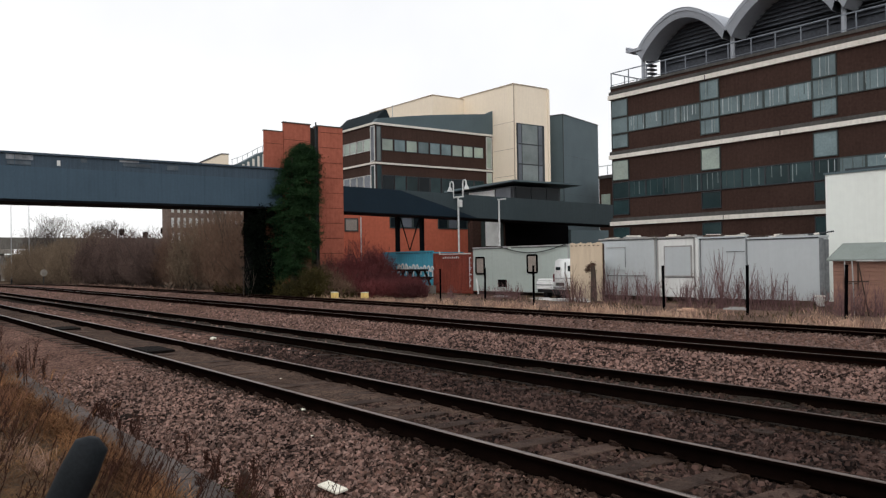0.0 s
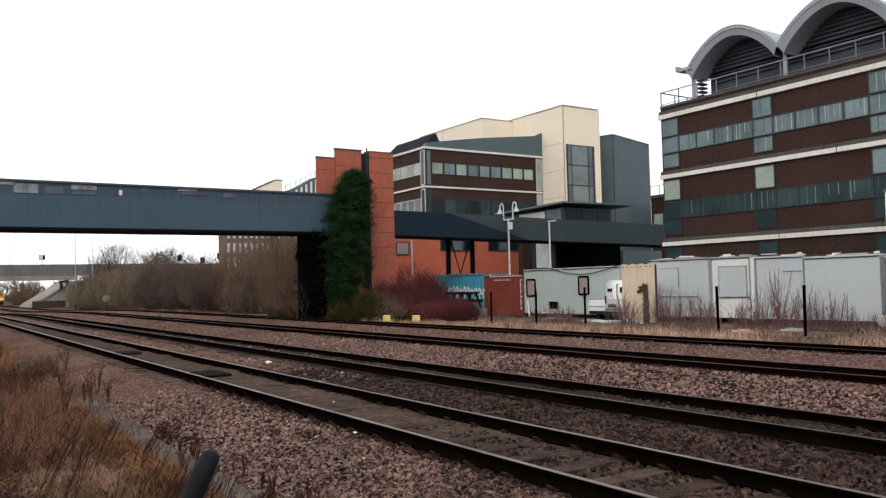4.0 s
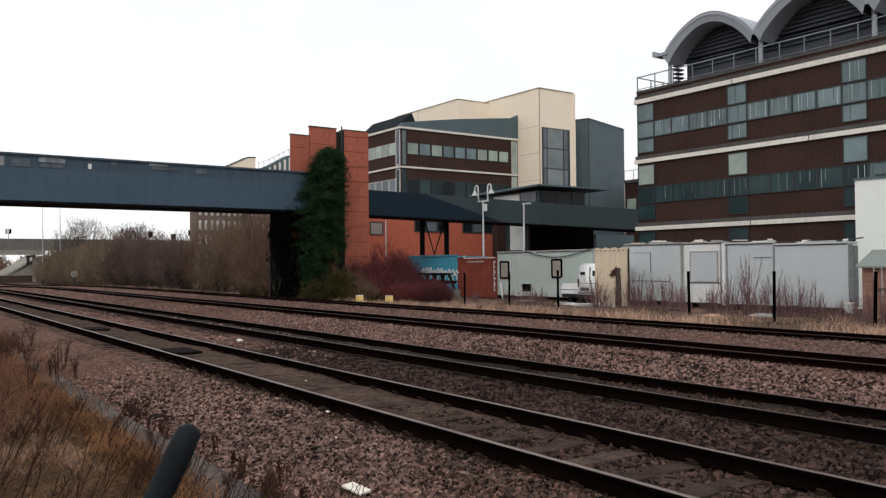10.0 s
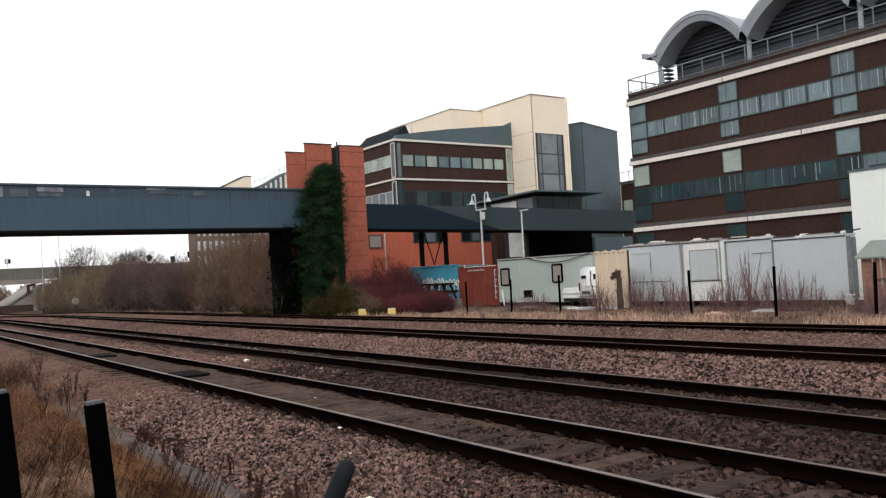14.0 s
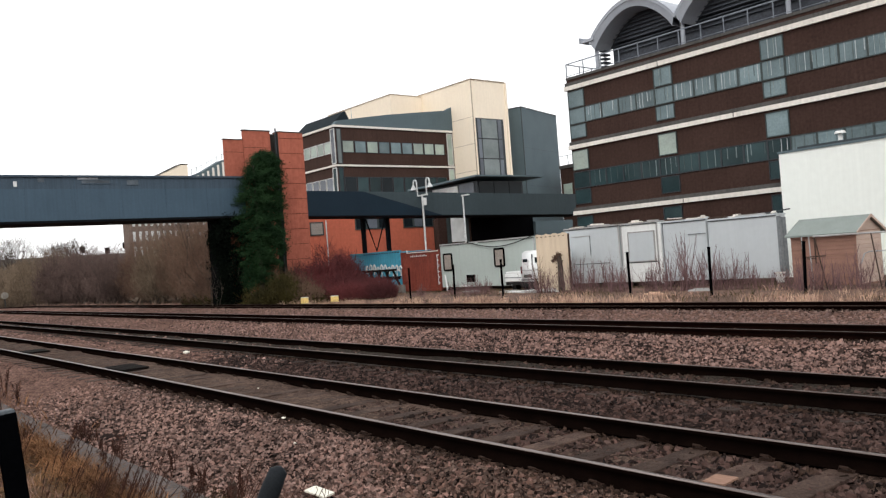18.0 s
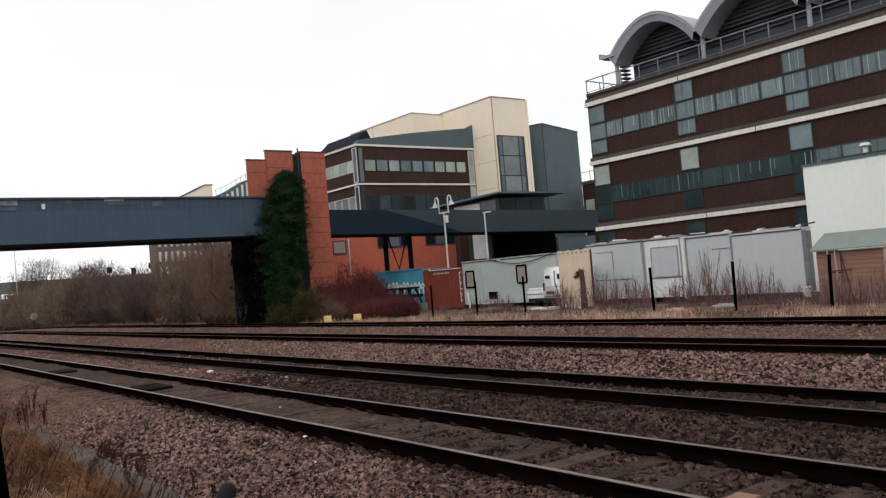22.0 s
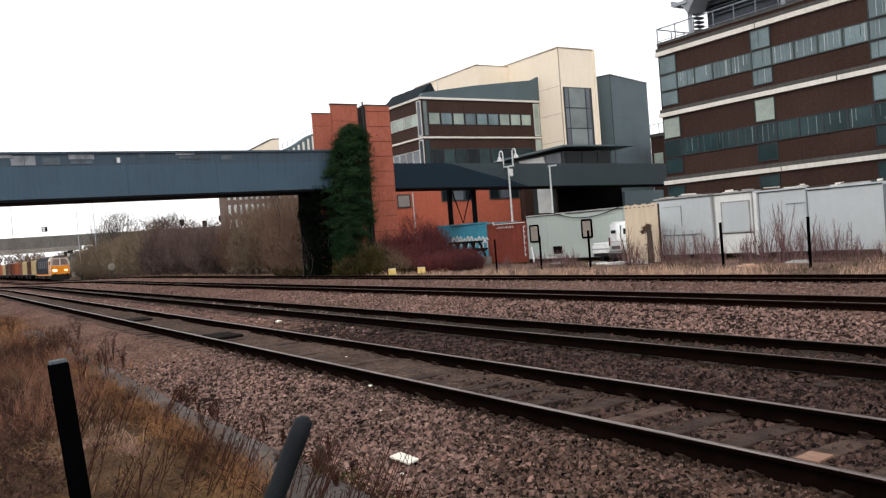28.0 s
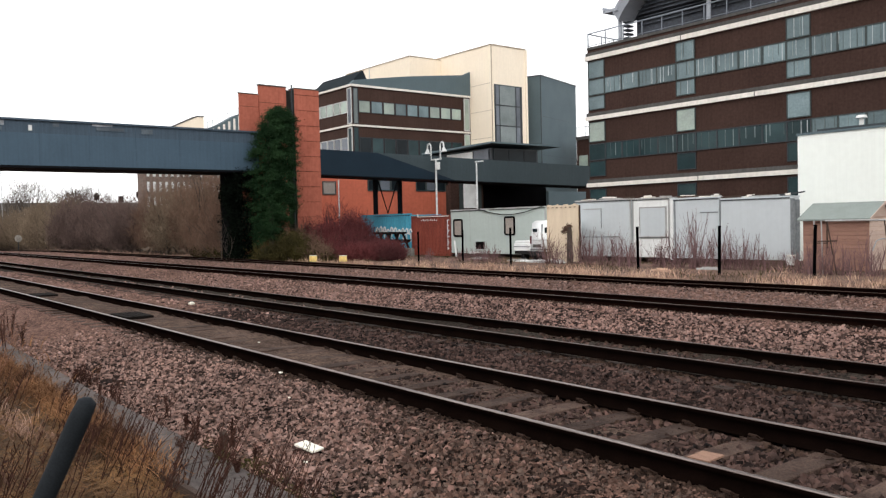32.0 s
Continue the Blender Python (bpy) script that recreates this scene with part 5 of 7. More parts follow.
shed = base("timber_shed", -13.78, 29, GROUND + 0.12, "small pinkish-brown timber shed with a grey-green felt roof", "shed")
SW, SD, SE, SRZ = 1.175, 2.0, 1.95, 2.44
for i in range(12):  # shiplap boards
    z0 = 0.08 + i * (SE - 0.1) / 12
    part("board", prism([(0.0, z0), (-0.02, z0 + 0.005), (-0.005, z0 + 0.15), (0.0, z0 + 0.15)], "x", -SW, SW), M["shed_wood"], shed)
    part("board", boxes((SW, SW + 0.02, 0.0, SD, z0, z0 + 0.148)), M["shed_gable"], shed)
part("core", boxes((-SW + 0.01, SW - 0.002, 0.002, SD, 0.0, SE)), M["shed_wood"], shed)
part("gable", prism([(0.0, SE), (SD, SE), (SD / 2, SRZ - 0.02)], "x", SW - 0.06, SW + 0.02), M["shed_gable"], shed)
for y0, y1, z0, z1 in ((-0.22, SD / 2, SE - 0.1, SRZ), (SD + 0.22, SD / 2, SE - 0.1, SRZ)):
    part("roof_slope", prism([(y0, z0), (y1, z1), (y1, z1 + 0.06), (y0, z0 + 0.06)], "x", -SW - 0.13, SW + 0.13), M["felt_green"], shed)
part("bargeboard", prism([(-0.22, SE - 0.12), (SD / 2, SRZ - 0.03), (SD / 2, SRZ + 0.07), (-0.22, SE - 0.02)], "x", SW + 0.13, SW + 0.16), M["shed_gable"], shed)
part("bargeboard", prism([(SD + 0.22, SE - 0.12), (SD / 2, SRZ - 0.03), (SD / 2, SRZ + 0.07), (SD + 0.22, SE - 0.02)], "x", SW + 0.13, SW + 0.16), M["shed_gable"], shed)
dr = part("shutter", boxes((-0.72, -0.3, -0.05, -0.021, 0.85, 1.76)), M["shed_wood"], shed)
part("ledge", boxes((-0.76, -0.24, -0.065, -0.05, 1.02, 1.06)), M["timber_edge"], dr)
for x0 in (-0.76, -0.29):
    part("stile", boxes((x0, x0 + 0.05, -0.065, -0.05, 0.85, 1.76)), M["timber_edge"], dr)

# tubular barrier before the shed, with leaning dark props
bar = base("tubular_barrier", -11.2, 27.0, -0.28, "weathered tubular steel barrier propped by leaning dark stakes", "barrier")
part("top_rail", tube([(-1.95, 0, 1.84), (0.0, 0, 1.84), (4.5, 0.05, 1.82)], 0.03, 8), M["cabin_trim"], bar)
part("lower_rail", tube([(-0.45, 0.02, 0.85), (-0.32, 0.02, 1.18), (-0.15, 0.02, 1.24), (1.4, 0.02, 1.26)], 0.02, 6), M["galv"], bar)
for x0, x1, zt in ((-1.88, -1.55, 1.8), (-0.05, 0.18, 1.82), (2.3, 2.5, 1.8)):
    part("prop", tube([(x0, -0.04, zt), (x1, -0.06, -0.05)], 0.022, 6), M["timber_edge"], bar)
part("cross_piece", tube([(-2.2, -0.05, 1.15), (-1.55, -0.05, 1.17)], 0.022, 6), M["timber_edge"], bar)
for x0 in (-2.35, -2.1):
    part("upright", tube([(x0, 0.1, 0.0), (x0 - 0.05, 0.1, 1.84)], 0.022, 6), M["cabin_trim"], bar)

# ride-on machine at the end of the barrier
mower = base("garden_tractor", -9.75, 26.6, -0.3, "dark green garden tractor with a black seat", "tractor")
part("bonnet", boxes((-0.75, 0.1, -0.35, 0.35, 0.45, 0.85), bevel=0.1), M["machine_green"], mower)
fen = [(-0.1 + 0.62 * math.cos(a), 0.45 + 0.45 * math.sin(a)) for a in [math.pi * k / 8 for k in range(9)]]
part("mudguard", prism(fen, "y", -0.52, -0.3), M["machine_green"], mower)
part("mudguard", prism(fen, "y", 0.3, 0.52), M["machine_green"], mower)
part("seat", boxes((-0.35, 0.1, -0.25, 0.25, 0.9, 1.0), bevel=0.04), M["rubber"], mower)
part("backrest", boxes((-0.42, -0.3, -0.25, 0.25, 0.95, 1.28), bevel=0.04), M["rubber"], mower)
part("tool_box", boxes((0.12, 0.5, -0.25, 0.25, 0.92, 1.2), bevel=0.03), M["seat_red"], mower)
part("steering_column", tube([(-0.7, 0, 0.8), (-0.55, 0, 1.1)], 0.03, 6), M["rubber"], mower)
for x, r in ((-0.62, 0.24), (0.12, 0.36)):
    for y in (-0.5, 0.36):
        wh = part("wheel", tube([(x, y, r), (x, y + 0.16, r)], r, 18), M["rubber"], mower)
        part("hub", tube([(x, y - 0.01, r), (x, y + 0.17, r)], r * 0.45, 12), M["rubber"], wh)

# ---- yard lamps ----
lamp1 = base("double_swan_neck_lamp", -43.5, 34.28, GROUND + 0.12, "white steel lamp post with two swan-neck lamps", "lamp post")
part("post", tube([(0, 0, 0), (0, 0, 1.2), (0, 0, 6.5)], [0.09, 0.07, 0.06], 10), M["lamp_white"], lamp1)
part("control_box", boxes((0.05, 0.32, -0.12, 0.12, 5.75, 6.25), bevel=0.02), M["white_paint"], lamp1)
part("crossbar", boxes((-0.6, 0.6, -0.04, 0.04, 6.4, 6.5)), M["lamp_white"], lamp1)
for s in (-1, 1):
    neck = [(s * 0.52, 0, 6.45), (s * 0.52, 0, 7.35)] + [(s * (0.52 + 0.19 - 0.19 * math.cos(a)), 0, 7.35 + 0.22 * math.sin(a)) for a in (0.5, 1.1, 1.6, 2.1, 2.7)] + [(s * 0.9, 0, 7.2)]
    nk = part("swan_neck", tube(neck, 0.05, 8), M["lamp_white"], lamp1)
    part("shade", tube([(s * 0.9, 0, 7.25), (s * 0.9, 0, 7.1), (s * 0.92, 0, 6.9)], [0.05, 0.12, 0.2], 12), M["lamp_white"], nk)
lamp2 = base("street_lamp", -40.1, 35.0, GROUND + 0.12, "slim white street lamp with a flat head", "lamp post")
part("post", tube([(0, 0, 0), (0, 0, 6.05)], [0.08, 0.05], 10), M["lamp_white"], lamp2)
part("head", boxes((-0.08, 0.62, -0.09, 0.09, 6.02, 6.1), bevel=0.02), M["lamp_white"], lamp2)

# ---- black fence posts beyond the far track ----
for x, y, hgt, lean in ((-15.97, 25.1, 1.76, 1), (-19.45, 25.1, 1.76, -1), (-26.53, 25.1, 1.8, 0), (-29.9, 25.1, 1.7, 1), (-33.47, 25.1, 1.66, 0), (-12.6, 25.1, 1.75, 2)):
    p = base("fence_post", x, y, -0.32, "thin black iron fence post at the edge of the yard", "fence post", "yard fence posts")
    part("shaft", boxes((-0.045, 0.045, -0.03, 0.03, 0, hgt), bevel=0.008), M["post_black"], p)
    part("cap", boxes((-0.05, 0.05, -0.035, 0.035, hgt, hgt + 0.03)), M["post_black"], p)
    p.rotation_euler = (radians(lean * 0.6), radians(lean * 1.2), 0)

# ---- yellow trackside markers ----
for x, y in ((-39.15, 22.1), (-37.25, 22.85)):
    yb = base("trackside_marker", x, y, -0.36, "small yellow trackside marker box on a stub", "marker", "yellow markers")
    part("stub", boxes((-0.07, 0.07, -0.07, 0.07, 0, 0.22)), M["concrete_dark"], yb)
    part("box", prism([(-0.19, 0.2), (0.19, 0.2), (0.16, 0.5), (-0.16, 0.5)], "y", -0.14, 0.14), M["yellow"], yb)
    part("top_plate", boxes((-0.17, 0.17, -0.15, 0.15, 0.5, 0.53)), M["paper"], yb)

# ---- small things on the ballast ----
slab = base("white_tile", -6.47, 3.585, -0.225, "broken white tile lying on the ballast", "tile")
part("plate", boxes((-0.14, 0.14, -0.062, 0.062, 0, 0.02), bevel=0.004), M["paper"], slab)
slab.rotation_euler = (radians(5), radians(4), radians(7))
offcut = base("timber_offcut", -3.725, 5.665, -0.15, "pale timber offcut lying on a sleeper", "board")
part("plank", boxes((-0.095, 0.095, -0.12, 0.12, 0, 0.02), bevel=0.003), M["fresh_wood"], offcut)
offcut.rotation_euler = (0, 0, radians(4))
for x, y, s in ((-19.8, 7.68, 0.10), (-9.5, 4.86, 0.03), (-8.2, 4.3, 0.018), (-6.2, 3.4, 0.022), (-12.5, 6.0, 0.022)):
    st = base("pale_stone", x, y, float(bed_height(np.array(y))) + 0.03, "pale quartz stone on the ballast", "stone", "pale stones")
    bm = bmesh.new()
    bmesh.ops.create_icosphere(bm, subdivisions=1, radius=s)
    for v in bm.verts:
        v.co = Vector((v.co.x * 1.3, v.co.y, v.co.z * 0.45)) * random.uniform(0.8, 1.15) + Vector((0, 0, s * 0.5))
    part("stone", bm, M["paper"], st)
for x in (-18.55, -27.0):
    bd = base("crossing_board", x, 5.81, -0.15, "dark rubber inspection mat between the rails", "mat", "dark mats")
    part("plate", boxes((-0.58, 0.58, -0.3, 0.3, 0, 0.05), bevel=0.01), M["board_dark"], bd)
    for k in range(5):
        part("ridge", boxes((-0.55, 0.55, -0.27 + k * 0.125, -0.22 + k * 0.125, 0.05, 0.056)), M["board_dark"], bd)

# rail clips on the nearest track
cl = bmesh.new()
add_tube(cl, [(-0.05, 0.0, 0.0), (-0.03, 0.05, 0.035), (0.03, 0.06, 0.04), (0.05, 0.02, 0.015)], 0.012, 5)
add_box(cl, -0.06, 0.06, -0.02, 0.04, -0.015, 0.01)
cl_me = bpy.data.meshes.new("clip")
cl.to_mesh(cl_me)
cl.free()
cl_me.materials.append(M["clip"])
for i in range(34):
    x = 3.54 - 0.664 * i
    for r in TRACKS["a"]:
        for s in (-1, 1):
            c = new("rail_clip", cl_me)
            c.parent = track_root["a"]
            c.location = (x + random.uniform(-0.02, 0.02), r - sum(TRACKS["a"]) / 2 + s * 0.075, -0.15)
            c.rotation_euler = (0, 0, 0 if s > 0 else math.pi)

# ---- the near fence: thin iron uprights, one bent over, and a curved rail ----
up1 = base("bent_fence_rod", -0.549, 0.092, -0.2345, "bent galvanised fence rod with a rounded end", "fence rod", "near fence rods")
smooth(part("rod", tube([(0.01, 0.0, 0), (0.01, 0.0, 1.55), (0.016, 0.008, 1.72), (0.030, 0.028, 1.82), (0.057, 0.066, 1.917), (0.0595, 0.0695, 1.926), (0.060, 0.070, 1.9285)], [0.0062, 0.0062, 0.0062, 0.0062, 0.0061, 0.0054, 0.002], 24), M["post_steel"], up1))
part("collar", tube([(0.01, 0.0, 1.30), (0.01, 0.0, 1.36)], 0.0072, 14), M["post_steel"], up1)
for x, y, top, w in ((-0.623, 0.191, 1.95, 0.0068), (-0.631, 0.127, 1.965, 0.0085)):
    up = base("iron_fence_upright", x, y, -0.219, "thin black iron fence upright", "fence rod", "near fence rods")
    part("rod", boxes((-w, w, -w, w, 0, top), bevel=0.0022), M["post_black"], up)
    # the end is a paler grey than the rod
    part("cap", boxes((-w * 0.92, w * 0.92, -w * 0.92, w * 0.92, top - 0.004, top + 0.002), bevel=0.002), M["post_cap_grey"], up, "paler grey end")
    up.rotation_euler = (radians(4.0), radians(-2.0), 0)
rl = base("fence_rail", -0.71, 0.02, -0.22, "curved dark fence rail between the uprights", "fence rail")
part("bar", tube([(-0.10, -0.14, 1.90), (-0.03, -0.05, 1.855), (-0.005, -0.005, 1.825), (0.012, 0.025, 1.812), (0.03, 0.05, 1.805)], 0.0085, 10), M["post_steel"], rl)
part("clamp", boxes((0.014, 0.036, 0.03, 0.055, 1.79, 1.82), bevel=0.003), M["post_black"], rl)

# concrete cable trough between the verge and the ballast, with its timber edge
trough = base("cable_trough", -9, 2.78, -0.42, "old grey concrete cable trough along the ballast edge", "cable trough")
for i in range(29):
    a = -21 + i * 0.92
    dy = 0.22 * max(0.0, (-a - 2.5) / 18)
    part("lid", boxes((a, a + 0.912, -0.33 + dy, 0.20 + dy, 0.05, 0.115 + random.uniform(-0.006, 0.006)), bevel=0.012), M["trough"], trough)
for i in range(10):
    a = -21 + i * 2.66
    dy = 0.22 * max(0.0, (-a - 2.5) / 18)
    part("edge_board", boxes((a, a + 2.65, -0.39 + dy, -0.34 + dy, -0.12, 0.125 + 0.006 * math.sin(i * 2.3)), bevel=0.008), M["timber_edge"], trough)
stake = base("wooden_stake", -7.1, 3.04, -0.40, "short weathered wooden stake at the ballast edge", "stake")
part("shaft", boxes((-0.04, 0.04, -0.025, 0.025, 0, 0.29), bevel=0.006), M["timber_edge"], stake)
part("tip", prism([(-0.04, 0.29), (0.04, 0.29), (0.01, 0.31)], "y", -0.025, 0.025), M["timber_edge"], stake)

# ---- road bridge far down the line ----
RX = -190.0
rb = base("road_bridge", RX, 20, GROUND, "grey concrete road bridge over the railway", "bridge")


def rb_part(name, bm, m, parent=None, label=""):
    bmesh.ops.translate(bm, verts=bm.verts, vec=(-RX, -20, -GROUND))
    return part(name, bm, M[m], parent or rb, label)


rb_part("parapet", boxes((RX - 0.4, RX, -60, 120, 5.72, 8.2)), "concrete_dark")
rb_part("edge_beam", boxes((RX - 0.6, RX + 0.3, -60, 30.5, 4.8, 5.7)), "concrete")
rb_part("deck", boxes((RX - 11, RX - 0.6, -60, 30.5, 4.95, 5.7)), "concrete_dark")
rb_part("abutment", boxes((RX - 11, RX - 0.8, -34, -24, GROUND - 0.8, 4.8)), "concrete")
for yy in (28.3, 11.2, -5.0):
    for xx in (RX - 1.4, RX - 9.5):
        rb_part("column", boxes((xx, xx + 0.55, yy, yy + 0.55, GROUND - 0.8, 4.85)), "concrete")
rb_part("cross_beam", boxes((RX - 9.5, RX - 0.7, 28.2, 28.9, 4.35, 4.8)), "concrete_dark")
rb_part("slope_paving", prism([(22.4, GROUND - 0.8), (34, GROUND - 0.8), (34, 4.75), (31.2, 4.75), (23.2, -0.4)], "x", RX - 34, RX - 2.2), "concrete", label="grey concrete paving on the sloping bank")
# added block that only supplies the dark band at the bank's foot
rb_part("foot_block", boxes((RX - 2.2, RX - 1.9, 21.9, 28.6, GROUND - 0.8, 0.42)), "timber_edge", label="low dark block added along the foot of the bank")
rb_part("approach_wall", boxes((RX - 11, RX - 0.4, 34, 120, GROUND - 0.8, 5.7)), "concrete_dark")
for yy in (23.6,):
    sg = base("railway_sign", RX - 0.2, yy, 8.2, "black and white railway sign on the bridge parapet", "sign")
    part("stem", tube([(0, 0, 0), (0, 0, 1.2)], 0.05, 6), M["frame_dark"], sg)
    part("board", boxes((-0.03, 0.03, -0.55, 0.55, 1.0, 2.0)), M["post_black"], sg)
    part("panel", boxes((0.03, 0.05, -0.4, 0.1, 1.08, 1.92)), M["white_paint"], sg)
for yy in (13.9, 23.75, 26.43):
    lp = base("lamp_column", -150.0 if yy > 20 else -196.0, yy * (1.0 if yy > 20 else 1.3), -1.14 if yy > 20 else 5.7, "tall thin grey lamp column beside the line", "lamp post", "road lamp columns")
    part("post", tube([(0, 0, 0), (0, 0, 13.9)], [0.08, 0.045], 6), M["galv"], lp)
    part("base_box", boxes((-0.12, 0.12, -0.12, 0.12, 0.0, 1.2)), M["frame_dark"], lp)

# round white sign by the far track
rs = base("speed_sign", -109.4, 20.9, -0.42 + float(sag(-109.4)), "round white speed sign on a short post", "sign")
part("post", tube([(0, 0, 0), (0, 0, 1.85)], 0.06, 6), M["frame_dark"], rs)
part("disc", tube([(0.03, 0, 1.85), (0.07, 0, 1.85)], 0.42, 20), M["concrete"], rs)

# colour-light signals above the hedge
for x, y, z in ((-150.0, 41.4, 8.75), (-149.0, 45.3, 8.3), (-147.0, 47.8, 9.0)):
    sg = base("signal_head", x, y, -1.14, "black railway signal on a tall post", "signal", "signals")
    part("post", tube([(0, 0, 0), (0, 0, z)], 0.12, 6), M["frame_dark"], sg)
    part("backboard", boxes((0.0, 0.2, -0.42, 0.42, z - 0.3, z + 0.8)), M["post_black"], sg)
    part("hood", boxes((0.2, 0.45, -0.2, 0.2, z + 0.2, z + 0.6)), M["post_black"], sg)

# distant buildings behind the hedge and the footbridge
far1 = base("distant_offices", -140, 46.4, GROUND, "distant brown office block with rows of pale windows", "building")
part("wall", boxes((-3, 0, 0.0, 26, -0.8, 14.0)), M["far_brick"], far1)
for r in range(3):
    for k in range(24):
        part("window", boxes((0.0, 0.05, 0.6 + k * 1.05, 1.05 + k * 1.05, 6.2 + r * 2.6, 7.9 + r * 2.6)), M["frame_light"], far1)
part("parapet", boxes((-3, 0.1, -0.1, 26, 14.0, 14.4)), M["band_grey"], far1)
far2 = base("distant_roof_storey", -140, 52.4, GROUND + 14.4, "cream roof storey and metal stair on the distant offices", "building")
part("wall", prism([(0, 0), (0, 5.95), (3.82, 7.75), (5.1, 7.78), (5.1, 0)], "x", -2.6, 0.0), M["cream"], far2)
part("coping", prism([(-0.1, 5.95), (3.78, 7.8), (5.2, 7.82), (5.2, 7.95), (3.74, 7.93), (-0.1, 6.08)], "x", -2.7, 0.1), M["band_grey"], far2)
part("roof_stair", prism([(5.4, 0), (5.4, 5.7), (8.1, 6.7), (11.7, 8.75), (16.0, 9.5), (16.0, 0)], "x", -3.0, -0.5), M["slate_clad"], far2)
for k in range(9):
    y = 5.9 + k * 1.0
    z = float(np.interp(y, [5.4, 8.1, 11.7, 16.0], [5.7, 6.7, 8.75, 9.5]))
    part("slat", boxes((-0.5, -0.4, y, y + 0.4, 4.2, z - 0.35)), M["white_band"], far2)
    part("railing_post", boxes((-0.5, -0.4, y, y + 0.08, z, z + 1.1)), M["galv"], far2)
part("handrail", prism([(5.8, 6.9), (8.1, 7.8), (11.7, 9.8), (14.2, 10.3), (14.2, 10.4), (11.7, 9.9), (8.1, 7.9), (5.8, 7.0)], "x", -0.5, -0.4), M["galv"], far2)

# ---- plants and ballast stones ----
def blades(n, xs, ys, zs, height, width, lean, seed):
    """n thin upright blades, each a bent strip of four triangles, as arrays of vertices and triangles."""
    r = np.random.default_rng(seed)
    h = r.uniform(*height, n)
    w = r.uniform(*width, n)
    a = r.uniform(0, 2 * math.pi, n)
    d = r.uniform(*lean, n) * h
    b = r.uniform(0, 2 * math.pi, n)
    c = np.stack([xs, ys, zs], 1)
    u = np.stack([np.cos(a), np.sin(a), 0 * a], 1) * w[:, None] / 2
    t = np.stack([np.cos(b) * d, np.sin(b) * d, h], 1)
    m = np.stack([np.cos(b) * d * 0.35, np.sin(b) * d * 0.35, h * 0.6], 1)
    v = np.stack([c - u, c + u, c + m - u * 0.7, c + m + u * 0.7, c + t], 1).reshape(-1, 3)
    i = np.arange(n)[:, None] * 5
    f = np.stack([i + [0, 1, 3], i + [0, 3, 2], i + [2, 3, 4]], 1).reshape(-1, 3)
    return v, f


def sprays(centers, n_each, length, width, up, seed, droop=0.0, sub=3):
    """Bunches of thin forking twigs round each centre: narrow three-sided spikes."""
    r = np.random.default_rng(seed)
    cs = np.repeat(np.asarray(centers, float), n_each, 0)
    n = len(cs)
    az = r.uniform(0, 2 * math.pi, n)
    el = r.normal(up, 0.35, n)
    ln = r.uniform(*length, n)
    d = np.stack([np.cos(az) * np.cos(el), np.sin(az) * np.cos(el), np.sin(el)], 1)
    starts = [cs]
    dirs = [d]
    lens = [ln]
    for k in range(sub):
        f = r.uniform(0.25, 0.9, n)[:, None]
        dd = d + r.normal(0, 0.45, (n, 3))
        dd[:, 2] += 0.25 - droop
        dd /= np.linalg.norm(dd, axis=1, keepdims=True)
        starts.append(cs + d * ln[:, None] * f)
        dirs.append(dd)
        lens.append(ln * r.uniform(0.3, 0.6, n))
    s, d, ln = np.concatenate(starts), np.concatenate(dirs), np.concatenate(lens)
    w = r.uniform(*width, len(s))
    w[n:] *= 0.6
    p = np.cross(d, r.normal(0, 1, d.shape))
    p /= np.linalg.norm(p, axis=1, keepdims=True) + 1e-9
    q = np.cross(d, p)
    e = s + d * ln[:, None]
    v = np.stack([s + p * w[:, None], s - p * 0.5 * w[:, None] + q * 0.87 * w[:, None], s - p * 0.5 * w[:, None] - q * 0.87 * w[:, None], e], 1).reshape(-1, 3)
    i = np.arange(len(s))[:, None] * 4
    f = np.stack([i + [0, 1, 3], i + [1, 2, 3], i + [2, 0, 3]], 1).reshape(-1, 3)
    return v, f


def leaves(centers, n_each, spread, size, seed, flat=0.0):
    """Small leaf quads scattered round centres."""
    r = np.random.default_rng(seed)
    cs = np.repeat(np.asarray(centers, float), n_each, 0) + r.normal(0, 1, (len(centers) * n_each, 3)) * spread
    n = len(cs)
    a = r.normal(0, 1, (n, 3))
    a[:, 2] *= 1 - flat
    a /= np.linalg.norm(a, axis=1, keepdims=True)
    b = np.cross(a, r.normal(0, 1, (n, 3)))
    b /= np.linalg.norm(b, axis=1, keepdims=True) + 1e-9
    s = r.uniform(*size, n)[:, None]
    v = np.stack([cs - a * s, cs + b * s * 0.45, cs + a * s, cs - b * s * 0.45], 1).reshape(-1, 3)
    f = np.arange(n * 4).reshape(-1, 4)
    return v, f


def stuff(name, vf, m, label, category, parent=None):
    ob = put(name, raw_mesh(name, *vf), M[m], parent)
    if parent is None:
        tagged(ob, label, category, kind="stuff")
    return ob


